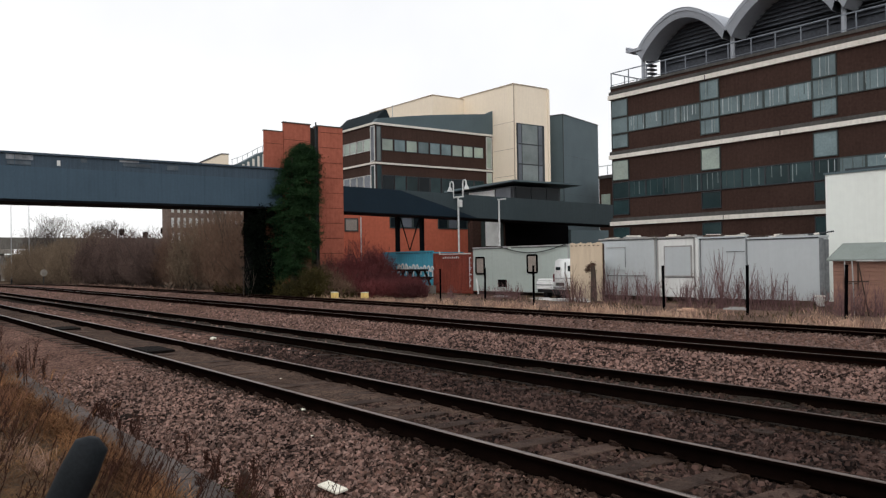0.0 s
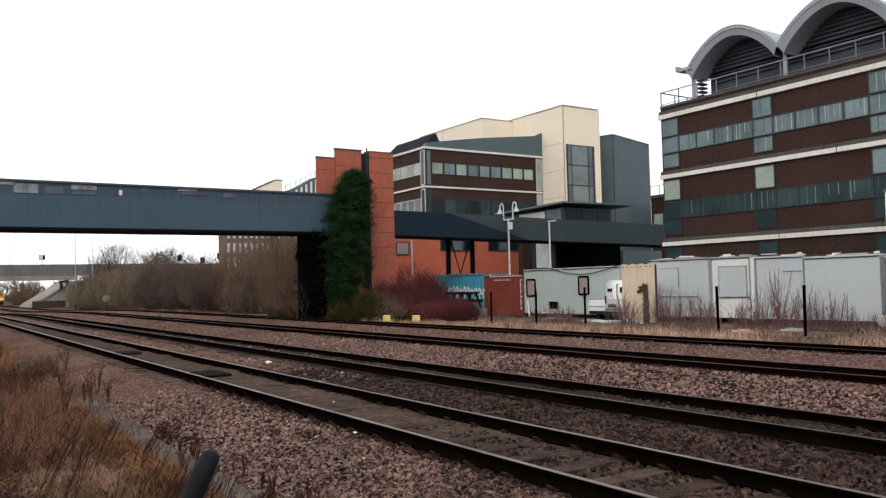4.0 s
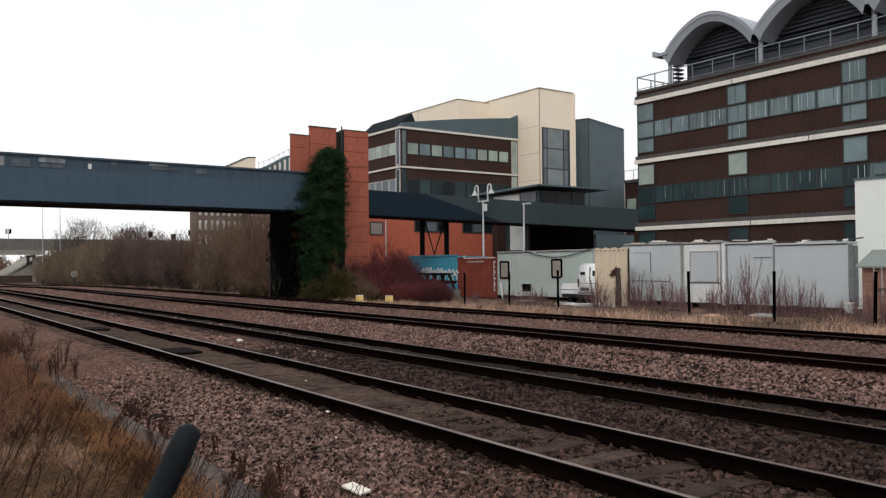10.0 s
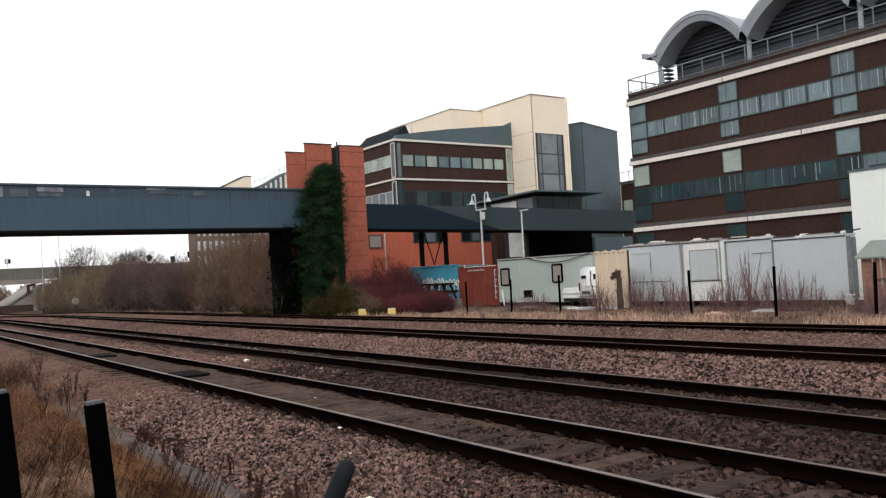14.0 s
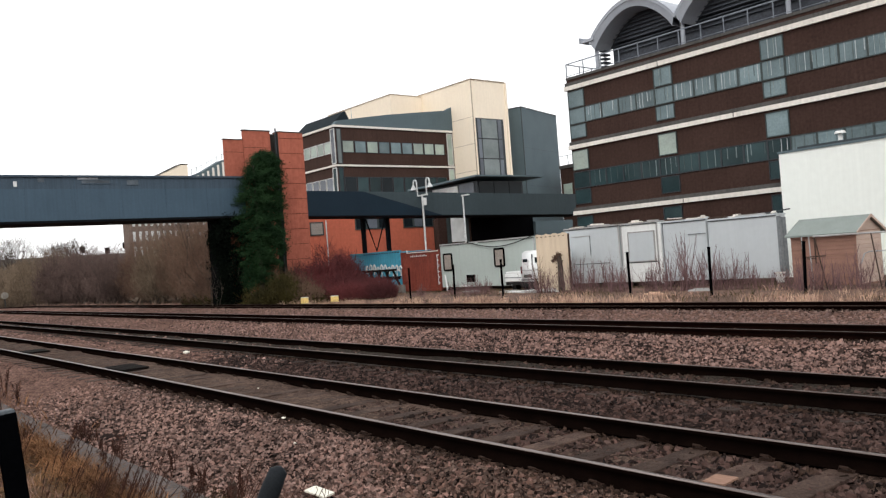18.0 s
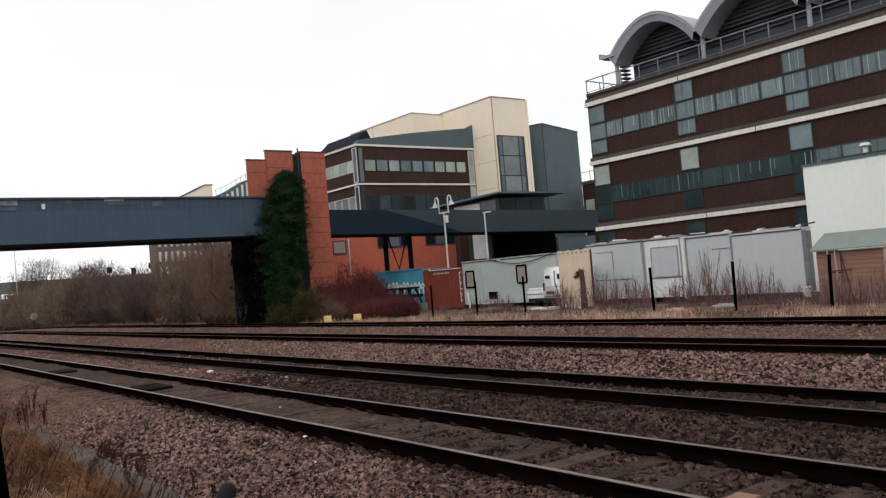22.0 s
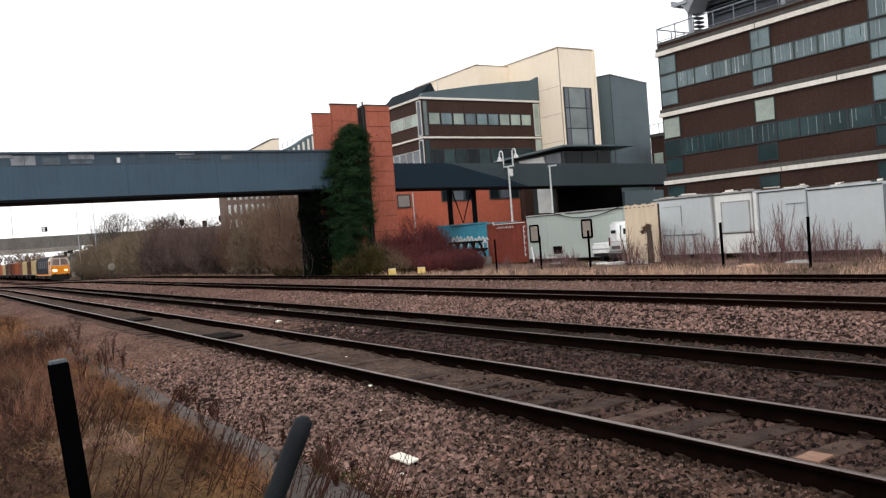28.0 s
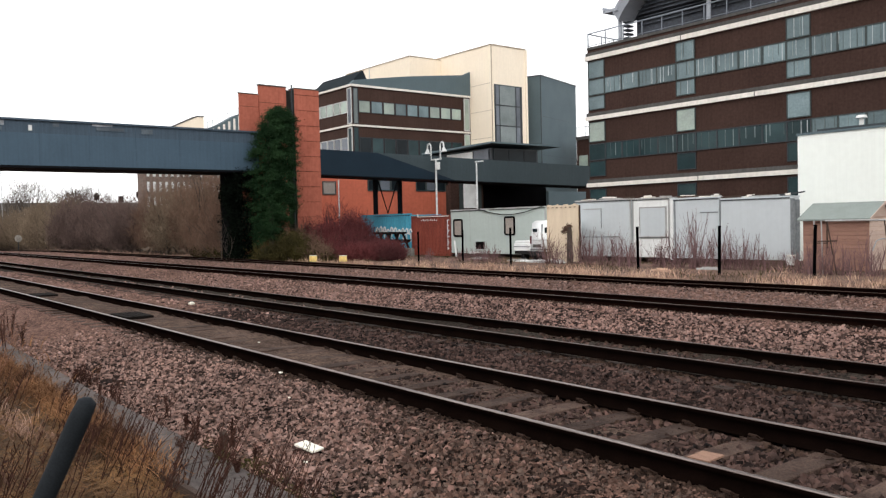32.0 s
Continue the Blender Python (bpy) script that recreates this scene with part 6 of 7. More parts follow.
def stones(xy, z, size, seed, flat=1.0):
    """Angular chips: a four-cornered foot under a short broken ridge, tipped and turned at random."""
    r = np.random.default_rng(seed)
    n = len(xy)
    o = np.array([(-1, -0.75, -0.7), (1, -0.75, -0.7), (1, 0.75, -0.7), (-1, 0.75, -0.7), (-0.55, 0, 0.6), (0.55, 0, 0.6)])
    v = o[None] + r.uniform(-0.32, 0.32, (n, 6, 3))
    v[:, 4:, 0] *= r.uniform(0.5, 1.6, (n, 1))
    v[:, 4:, 1] += r.uniform(-0.45, 0.45, (n, 2))
    v *= np.stack([r.uniform(0.9, 1.55, n), r.uniform(0.6, 1.05, n), r.uniform(0.8, 1.5, n) * flat], 1)[:, None]
    tilt, turn, axis = r.normal(0, 0.5 * flat, n), r.uniform(0, 2 * math.pi, n), r.uniform(0, 2 * math.pi, n)
    q = np.stack([np.cos(tilt / 2), np.sin(tilt / 2) * np.cos(axis), np.sin(tilt / 2) * np.sin(axis), 0 * tilt], 1)
    w, x, y, zz = q.T
    R = np.stack([np.stack([1 - 2 * (y * y + zz * zz), 2 * (x * y - w * zz), 2 * (x * zz + w * y)], 1),
                  np.stack([2 * (x * y + w * zz), 1 - 2 * (x * x + zz * zz), 2 * (y * zz - w * x)], 1),
                  np.stack([2 * (x * zz - w * y), 2 * (y * zz + w * x), 1 - 2 * (x * x + y * y)], 1)], 1)
    c, d = np.cos(turn), np.sin(turn)
    Z = np.stack([np.stack([c, -d, 0 * c], 1), np.stack([d, c, 0 * c], 1), np.stack([0 * c, 0 * c, 0 * c + 1], 1)], 1)
    v = np.einsum("nij,njk,nlk->nli", R, Z, v) * r.uniform(*size, n)[:, None, None]
    v += np.stack([xy[:, 0], xy[:, 1], z + r.uniform(-0.010, 0.026, n)], 1)[:, None]
    f = np.array([(0, 1, 5), (0, 5, 4), (1, 2, 5), (2, 3, 4), (2, 4, 5), (3, 0, 4)])
    return v.reshape(-1, 3), (np.arange(n)[:, None, None] * 6 + f[None]).reshape(-1, 3)


def strip(n, x0, x1, y0, y1, seed, power=1.0):
    """Random points, denser towards x1."""
    r = np.random.default_rng(seed)
    u = 1 - r.random(n) ** (1 / power)
    return np.stack([x1 + (x0 - x1) * u ** power, r.uniform(y0, y1, n)], 1)


def clear_of_sleepers(p, key):
    """Keep stones off the rails, and mostly off the sleepers of a track."""
    keep = np.ones(len(p), bool)
    for y in TRACKS[key]:
        keep &= np.abs(p[:, 1] - y) > 0.1
    mid = sum(TRACKS[key]) / 2
    k = np.abs(((p[:, 0] - 3.54) / 0.664) - np.round((p[:, 0] - 3.54) / 0.664)) * 0.664
    on = (k < 0.125) & (np.abs(p[:, 1] - mid) < 0.72)
    r = np.random.default_rng(5)
    return p[keep & ~(on & (r.random(len(p)) < 0.8))]


def lay(p, keys, size, seed, m, label, flat=1.0):
    for k in keys:
        p = clear_of_sleepers(p, k)
    # oil and brake dust blacken the stones along the rails
    near_rail = np.min([np.abs(p[:, 1] - y) for k in "abcd" for y in TRACKS[k]], axis=0)
    grimy = near_rail < 0.12 + np.random.default_rng(seed + 50).gamma(2.0, 0.07, len(p))
    for q, key, words in ((p[~grimy], m, label), (p[grimy], "stone_grimy", "oil-blackened ballast stones along the rails")):
        if len(q):
            stuff("ballast_stones", stones(q, bed_height(q[:, 1]) + sag(q[:, 0]), size, seed, flat), key, words, "ballast")


near = strip(60000, -17, -1.5, 3.0, 5.0, 11, 1.7)
dull = near[:, 0] + 0.8 * np.sin(near[:, 1] * 3 + near[:, 0]) + np.random.default_rng(19).normal(0, 0.9, len(near)) > -6.2
lay(near[~dull], "a", (0.0125, 0.026), 21, "stone_near", "loose brown and grey crushed ballast stones", 0.85)
lay(near[dull], "a", (0.0125, 0.027), 28, "stone_dull", "dull grey-brown crushed ballast stones beside the rail", 0.85)
lay(np.concatenate([strip(8500, -10, -0.5, 5.0, 6.6, 12, 1.4), strip(19000, -20, -0.5, 6.6, 8.5, 13, 1.6)]), "a", (0.016, 0.034), 25, "stone_oily", "dark oil-stained ballast stones between the near tracks", 0.9)
lay(strip(7000, -12, -1, 8.5, 10.1, 14, 1.4), "b", (0.015, 0.032), 26, "stone_oily", "dark oil-stained ballast stones inside a track", 0.9)
lay(strip(27000, -32, -1, 10.1, 13.4, 15, 1.5), "bc", (0.015, 0.033), 22, "stone_pink", "pale pinkish-grey ballast stones heaped between tracks", 0.95)
lay(strip(9000, -32, -1, 11.9, 13.4, 45, 1.5), "bc", (0.014, 0.028), 46, "stone_pink", "smaller pinkish ballast stones on the shoulder of a track", 0.8)
lay(strip(26000, -48, -3, 13.4, 17.9, 16, 1.4), "cd", (0.018, 0.036), 23, "stone_grey", "loose grey-brown crushed stone between the far tracks", 0.9)
lay(strip(14000, -50, -4, 17.9, 20.6, 17, 1.3), "d", (0.020, 0.036), 27, "stone_grey", "loose crushed stone round the yard track", 0.75)
lay(strip(14000, -85, -15, 6.7, 20.6, 18, 1.15), "bcd", (0.024, 0.042), 24, "stone_pink", "crushed stone further down the line", 0.75)

side = np.concatenate([strip(12000, -1.5, 7, 2.6, 8.4, 29), strip(2600, -4.5, -1.2, 2.9, 5.0, 47)])
lay(side, "a", (0.016, 0.032), 30, "stone_dull", "crushed ballast stones beside the viewpoint")

# the stones of the nearest stretch, one by one
stone_meshes = []
for k in range(14):
    v, f = stones(np.zeros((1, 2)), np.zeros(1), (0.018, 0.032), 900 + k)
    me = raw_mesh("stone", v, f)
    me.materials.append(M["stone_single"])
    stone_meshes.append(me)
for k in range(300):
    x, y = random.uniform(-7.6, -4.2), random.uniform(3.15, 4.85)
    st = new("stone", stone_meshes[k % 14])
    st.parent = ballast
    st.location = (x, y, float(bed_height(np.array(y))) + 0.014)
    st.rotation_euler = (random.uniform(-0.3, 0.3), random.uniform(-0.3, 0.3), random.uniform(0, 6.28))

# dead straw grass along the yard edge
r = np.random.default_rng(31)
n = 15000
xs = r.uniform(-46, 4, n)
ys = 21.5 + r.gamma(2.0, 1.3, n).clip(0, 7.5)
keep = (np.sin(xs * 1.3 + ys) + np.sin(xs * 0.47 + ys * 1.9) + r.normal(0, 0.6, n)) > 0.55
xs, ys = xs[keep], ys[keep]
n = len(xs)
stuff("straw_grass", blades(n, xs, ys, np.full(n, -0.30), (0.06, 0.3), (0.012, 0.03), (0.3, 1.6), 32), "straw", "pale straw-coloured dead grass at the yard edge", "grass")
cx, cy = r.uniform(-44, 3, 210), 21.3 + r.gamma(1.6, 0.8, 210)
k = r.integers(0, 210, 5200)
xs, ys = cx[k] + r.normal(0, 0.14, 5200), cy[k] + r.normal(0, 0.12, 5200)
v, f = blades(5200, xs, ys, np.full(5200, -0.34), (0.15, 0.44), (0.010, 0.022), (0.15, 0.8), 41)
stuff("straw_clumps", (v, f), "straw_pale", "tall pale clumps of dead grass at the yard edge", "grass")
n = 6000
xs = r.uniform(-40, 4, n)
ys = r.uniform(22.5, 30.5, n)
keep = np.sin(xs * 0.8 + 1) + np.sin(ys * 1.3 + xs * 0.3) > 0.3
xs, ys = xs[keep], ys[keep]
n = len(xs)
stuff("yard_grass", blades(n, xs, ys, np.full(n, -0.30), (0.08, 0.3), (0.012, 0.03), (0.3, 1.4), 39), "bramble", "olive-brown weeds among the yard's dead grass", "grass")
n = 1500
xs = r.uniform(-110, -46, n)
ys = r.uniform(20.8, 22.6, n)
stuff("straw_grass", blades(n, xs, ys, sag(xs) - 0.40, (0.15, 0.55), (0.02, 0.045), (0.1, 0.7), 33), "straw", "tufts of dead grass below the hedge", "grass")

# brown grass and weeds on the near verge
n = 34000
xs = -0.9 - r.gamma(2.2, 3.4, n).clip(0, 40)
ys = r.uniform(-3.5, 2.32, n)
zs = ground_height(xs, ys)
stuff("verge_grass", blades(n, xs, ys, zs - 0.02, (0.03, 0.09), (0.005, 0.012), (1.2, 4.5), 34), "grass_brown", "matted brown dead grass on the near verge", "grass")
n = 5000
xs = r.uniform(-40, -11, n)
ys = 2.0 + r.normal(0, 0.5, n) + (-(xs + 11)) * 0.03
stuff("verge_grass", blades(n, xs, ys, np.full(n, -0.36), (0.08, 0.3), (0.008, 0.02), (0.4, 1.6), 35), "grass_brown", "straggling brown grass at the ballast edge", "grass")


def weed(x, y, z, h, seed, m, name, label, group, stems=6, fine=0.004):
    """A dead weed: a few upright stems with short side shoots and seed heads."""
    rr = random.Random(seed)
    root = base(name, x, y, z, label, "weed", group)
    for k in range(stems):
        a, l = rr.uniform(0, 6.28), rr.uniform(0.05, 0.3)
        hh = h * rr.uniform(0.65, 1.0)
        tip = Vector((math.cos(a) * l * hh, math.sin(a) * l * hh, hh))
        path = [Vector((rr.uniform(-0.05, 0.05), rr.uniform(-0.05, 0.05), 0)), tip * 0.5 + Vector((0, 0, 0.04 * hh)), tip]
        bm = bmesh.new()
        add_tube(bm, path, [fine, fine * 0.8, fine * 0.4], 4)
        for q in range(7):
            f = rr.uniform(0.4, 1.0)
            p = path[0].lerp(tip, f)
            e = p + Vector((rr.uniform(-1, 1), rr.uniform(-1, 1), rr.uniform(0.4, 1.2))).normalized() * hh * rr.uniform(0.06, 0.16)
            add_tube(bm, [p, e], [fine * 0.6, fine * 0.9], 3)
        part("stem", bm, M[m], root)
    return root


n = 9000
xs = r.uniform(-1.2, 7, n)
ys = r.uniform(-4, 2.32, n)
keep = (xs > 0.9) | (np.abs(ys) > 0.5)
xs, ys = xs[keep], ys[keep]
n = len(xs)
stuff("verge_grass", blades(n, xs, ys, ground_height(xs, ys) - 0.02, (0.03, 0.12), (0.004, 0.011), (1.0, 3.6), 37), "grass_brown", "thin dead grass round the viewpoint", "grass")
n = 42000
xs = -0.6 - r.gamma(2.0, 2.3, n).clip(0, 14)
ys = np.where(r.random(n) < 0.75, r.uniform(0.1, 2.42, n), r.normal(0.1, 0.8, n)).clip(-4, 2.42)
stuff("verge_grass", blades(n, xs, ys, ground_height(xs, ys), (0.02, 0.07), (0.007, 0.018), (2.5, 7.0), 36), "grass_mat", "flattened ochre dead grass on the near verge", "grass")
n = 8000
xs = -6.4 - r.gamma(2.2, 2.6, n)
ys = 2.38 + 0.012 * (-xs - 8) + r.normal(0, 0.11, n)
stuff("verge_grass", blades(n, xs, ys, np.full(n, -0.30), (0.04, 0.16), (0.004, 0.010), (0.8, 2.6), 40), "grass_brown", "dead grass creeping over the edge of the cable trough", "grass")
tufts = np.stack([-8.5 - r.gamma(2.0, 2.2, 46), r.uniform(0.7, 1.9, 46)], 1)
tufts = np.repeat(tufts, 60, 0) + r.normal(0, 0.11, (46 * 60, 2))
tz = ground_height(tufts[:, 0], tufts[:, 1])
stuff("grass_tufts", blades(len(tufts), tufts[:, 0], tufts[:, 1], tz - 0.02, (0.06, 0.2), (0.004, 0.010), (0.5, 1.8), 38), "straw", "pale dead tufts standing in the verge grass", "grass")


def stalk(x, y, z, h, seed, lean, fine=0.0032):
    """A dead upright weed stalk: two or three long thin wands leaning one way, with short alternate shoots near the tip."""
    rr = random.Random(seed)
    root = base("dead_stalk", x, y, z, "long thin reddish-brown dead stalk on the verge", "weed", "verge stalks")
    for k in range(rr.choice((2, 3, 3, 4))):
        hh = h * rr.uniform(0.55, 1.0)
        tip = Vector((lean[0] * hh + rr.gauss(0, 0.06), lean[1] * hh + rr.gauss(0, 0.06), hh))
        foot = Vector((rr.uniform(-0.06, 0.06), rr.uniform(-0.06, 0.06), 0))
        mid = foot.lerp(tip, 0.5) + Vector((rr.gauss(0, 0.025), rr.gauss(0, 0.025), 0.02))
        bm = bmesh.new()
        add_tube(bm, [foot, mid, tip], [fine, fine * 0.8, fine * 0.45], 4)
        for q in range(rr.randint(4, 9)):
            f = rr.uniform(0.45, 1.0)
            p = mid.lerp(tip, (f - 0.45) / 0.55)
            e = p + Vector((rr.uniform(-1, 1), rr.uniform(-1, 1), rr.uniform(0.8, 1.8))).normalized() * hh * rr.uniform(0.04, 0.12)
            add_tube(bm, [p, e], [fine * 0.5, fine * 0.7], 3)
        part("stem", bm, M["weed"], root)
    return root


for i in range(64):  # along the board edge of the trough
    x = -4.6 - abs(random.gauss(0, 2.6))
    y = 2.28 + random.gauss(0, 0.16)
    stalk(x, y, float(ground_height(np.array([x]), np.array([y]))[0]) - 0.04, random.uniform(0.4, 0.85), 300 + i, (0.10, 0.42), 0.0042)
for i in range(34):  # scattered in the grass
    x = -4.0 - abs(random.gauss(0, 4.0))
    y = random.uniform(0.9, 2.1)
    stalk(x, y, float(ground_height(np.array([x]), np.array([y]))[0]) - 0.04, random.uniform(0.4, 0.95), 400 + i, (0.12, 0.4), 0.0045)
for i in range(22):  # dark clumps between the trough and the stones
    weed(random.uniform(-12.5, -6.4), random.gauss(3.02, 0.12), -0.36, random.uniform(0.16, 0.34), 160 + i, "weed", "dead_weed", "low dark dead weed on the ballast edge", "verge weeds", 9, 0.0045)
for i in range(8):
    weed(random.uniform(-28, -14), random.uniform(2.2, 3.6), -0.36, random.uniform(0.4, 0.9), 180 + i, "weed", "dead_weed", "tall dead dark weed beside the ballast", "verge weeds", 6, 0.007)
moss = np.stack([r.normal(-6.5, 0.55, 40), r.normal(2.99, 0.05, 40), np.full(40, -0.3)], 1)
stuff("moss_tuft", leaves(moss, 26, 0.045, (0.008, 0.018), 371, 0.5), "bramble", "olive moss and low leaves beside the wooden stake", "moss")
for i in range(26):
    x = random.uniform(-26, -10)
    y = -x * random.uniform(0.05, 0.145)
    br = base("verge_scrub", x, y, float(ground_height(np.array([x]), np.array([y]))[0]) - 0.03, "tangled brown dead scrub on the near verge", "shrub", "verge scrub")
    nr = np.random.default_rng(220 + i)
    c = np.stack([nr.normal(0, 0.3, 40), nr.normal(0, 0.3, 40), np.zeros(40)], 1)
    hgt = random.uniform(0.3, 0.7)
    brush = stuff("brush", sprays(c, 2, (hgt * 0.4, hgt), (0.004, 0.008), 1.0, 240 + i, 0, 5), ("scrub", "weed", "scrub", "weed")[i % 4], "", "", br)
    tagged(brush, kind="stuff")
    part("crown_root", tube([(0, 0, -0.05), (0, 0, 0.1)], [0.05, 0.03], 6), M["bark"], br)

for i in range(18):
    x = random.uniform(-15, -6.2)
    y = -x * random.uniform(0.02, 0.085)
    br = base("verge_scrub", x, y, float(ground_height(np.array([x]), np.array([y]))[0]) - 0.03, "low dark tangle of dead bramble on the near verge", "shrub", "verge scrub")
    nr = np.random.default_rng(820 + i)
    c = np.stack([nr.normal(0, 0.32, 46), nr.normal(0, 0.26, 46), np.zeros(46)], 1)
    tagged(stuff("brush", sprays(c, 2, (0.12, 0.4), (0.003, 0.006), 0.7, 840 + i, 0.3, 5), "scrub_dark", "", "", br), kind="stuff")
    tagged(stuff("leaves", leaves(c + [0, 0, 0.1], 9, 0.07, (0.012, 0.03), 860 + i), "scrub_dark", "", "", br), kind="stuff")
# purplish bare saplings before the cabins: a few forked stems and a haze of fine shoots
def sapling(x, y, h, k, seed, dark=False):
    rr = np.random.default_rng(seed)
    sp = base("bare_sapling", x, y, -0.3, "leafless purplish sapling with forked upright stems", "shrub", "bare saplings")
    for j in range(k):
        bm = bmesh.new()
        a, lean = rr.uniform(0, 6.28), rr.uniform(0.05, 0.36)
        l = h * rr.uniform(0.6, 1.0)
        b0 = Vector((rr.normal(0, 0.2), rr.normal(0, 0.12), -0.03))
        p1 = b0 + Vector((math.cos(a) * lean * l * 0.5, math.sin(a) * lean * l * 0.4, l * 0.5))
        p2 = b0 + Vector((math.cos(a) * lean * l * 0.85, math.sin(a) * lean * l * 0.7, l))
        add_tube(bm, [b0, p1, p2], [0.021, 0.015, 0.004], 4)
        for q in (0.35, 0.55, 0.75):
            o = b0.lerp(p1, q * 2) if q < 0.5 else p1.lerp(p2, q * 2 - 1)
            aa = rr.uniform(0, 6.28)
            add_tube(bm, [o, o + Vector((math.cos(aa) * 0.13, math.sin(aa) * 0.1, 0.2)) * h * 0.36, o + Vector((math.cos(aa) * 0.2, math.sin(aa) * 0.15, 0.46)) * h * 0.5], [0.011, 0.008, 0.003], 4)
        part("stem", bm, M["twig_brown" if dark else "twig_purple"], sp)
    c = np.stack([rr.normal(0, 0.36, 26), rr.normal(0, 0.22, 26), np.zeros(26)], 1)
    stuff("brush", sprays(c, 2, (h * 0.3, h * 0.75), (0.006, 0.012), 1.35, seed + 30, 0, 4), "twig_purple", "", "", sp)


for i, (x, y, h, k, dk) in enumerate(((-26.9, 27.9, 2.0, 5, 1), (-26.2, 27.7, 1.5, 4, 1), (-24.4, 27.8, 1.9, 5, 0), (-23.5, 27.6, 1.6, 5, 0), (-22.6, 27.9, 2.0, 5, 0), (-21.9, 27.6, 1.5, 5, 0), (-20.6, 27.9, 1.5, 5, 0),
                                      (-19.6, 27.7, 1.7, 5, 0), (-18.7, 27.8, 2.5, 6, 0), (-18.1, 27.6, 2.0, 5, 0), (-17.3, 27.8, 1.9, 5, 0), (-16.6, 27.9, 1.7, 5, 0), (-15.6, 27.8, 1.1, 4, 0),
                                      (-31.2, 27.5, 1.2, 4, 0), (-32.6, 27.4, 0.9, 4, 0), (-30.2, 27.3, 1.1, 4, 0), (-35.4, 27.2, 0.8, 4, 0), (-14.0, 27.1, 1.2, 5, 0), (-13.3, 26.9, 1.5, 5, 0), (-12.5, 27.0, 1.3, 5, 0), (-11.7, 27.0, 1.6, 5, 0))):
    sapling(x, y, h, k, 300 + i, dk)
ivy_post = base("ivy_stump", -26.3, 28.75, -0.3, "dead ivy-clad stump beside the hoarding", "stump")
part("trunk", tube([(0, 0, 0), (0.02, 0, 1.0), (0.0, 0, 1.75)], [0.16, 0.13, 0.1], 8), M["bark"], ivy_post)
stuff("ivy", leaves([(0, 0, 0.3 + 0.15 * k) for k in range(11)] + [(-0.1, 0, 1.75), (-0.2, 0, 1.7), (-0.3, 0, 1.62), (-0.38, 0, 1.52)], 80, 0.06, (0.03, 0.06), 351), "twig_brown", "", "", ivy_post)

# leafless hedge along the line
def thicket(name, x, y, h, w, m, label, group, seed, twigs=420, thick=(0.012, 0.03), leafy=0):
    """A bare shrub: limbs from the root and a cloud of fine twigs."""
    rr = random.Random(seed)
    nr = np.random.default_rng(seed)
    root = base(name, x, y, -0.42 + float(sag(x)), label, "shrub", group)
    for k in range(9):
        a, e = rr.uniform(0, 6.28), rr.uniform(0.7, 1.45)
        l = h * rr.uniform(0.55, 0.95)
        d = Vector((math.cos(a) * math.cos(e) * w / h * 1.6, math.sin(a) * math.cos(e) * w / h * 1.6, math.sin(e)))
        p1 = d * l * 0.5 + Vector((rr.gauss(0, 0.15), rr.gauss(0, 0.15), 0))
        p2 = d * l
        part("limb", tube([Vector((rr.gauss(0, w * 0.2), rr.gauss(0, w * 0.15), 0)), p1, p2], [0.06, 0.035, 0.012], 5), M["bark"], root)
    u = nr.normal(0, 1, (twigs, 3))
    u /= np.linalg.norm(u, axis=1, keepdims=True)
    c = u * (nr.random(twigs) ** 0.45)[:, None] * np.array([w, w * 0.75, h * 0.46]) + np.array([0, 0, h * 0.46])
    c[:, 2] = np.abs(c[:, 2])
    c[:, 2] *= 0.75 + 0.25 * np.sin(c[:, 0] * 2.1 + seed)
    stuff("branch_cloud", sprays(c, 2, (0.35, 1.0), thick, 0.9, seed + 1, 0, 4), m, "", "", root)
    if leafy:
        stuff("leaves", leaves(c[: len(c) // 2], leafy, 0.18, (0.05, 0.1), seed + 2), "bramble", "", "", root)
    return root


hx = -58.0
i = 0
while hx > -158:
    h = float(np.interp(hx, [-158, -150, -133, -120, -105, -92, -82, -75, -71, -64, -58], [5.6, 7.1, 7.3, 7.1, 7.2, 6.7, 6.2, 6.2, 6.9, 7.4, 7.5])) - 0.1 + random.uniform(-0.25, 0.3)
    y = 24.6 + random.uniform(-0.8, 1.0) + (0.6 if hx < -100 else 0)
    thicket("hedge_shrub", hx, y, h, 3.0, "twig_olive" if hx < -101 or (hx > -70 and i % 2) else "twig_mauve" if hx < -77 else "twig_brown", "leafless thicket shrub along the railway, grey-brown" if hx < -77 else "leafless brown thicket shrub along the railway", "hedge shrubs", 400 + i * 3, 1350 if hx > -100 else 1150, (0.009, 0.019) if hx > -90 else (0.016, 0.032))
    hx -= 3.2 if hx > -100 else 4.2
    i += 1
for i, (x, y, h) in enumerate(((-57.5, 26.4, 8.3), (-60.5, 26.8, 8.7), (-63.8, 27.0, 8.9), (-67.0, 27.2, 8.6), (-70.5, 27.4, 8.0))):
    thicket("hedge_shrub", x, y, h, 2.6, "twig_brown", "tall sparse leafless shrub behind the railway hedge", "hedge shrubs", 900 + i * 3, 620, (0.008, 0.016))
for i, (x, y, h) in enumerate(((-54.5, 25.5, 6.3), (-51.5, 25.0, 5.8), (-49.5, 23.6, 3.6), (-53.5, 23.2, 4.0), (-56.5, 23.6, 4.6), (-51.0, 23.4, 4.6))):
    thicket("hedge_shrub", x, y, h, 2.4, "twig_brown", "leafless brown thicket shrub along the railway", "hedge shrubs", 520 + i * 3, 900, (0.010, 0.022))
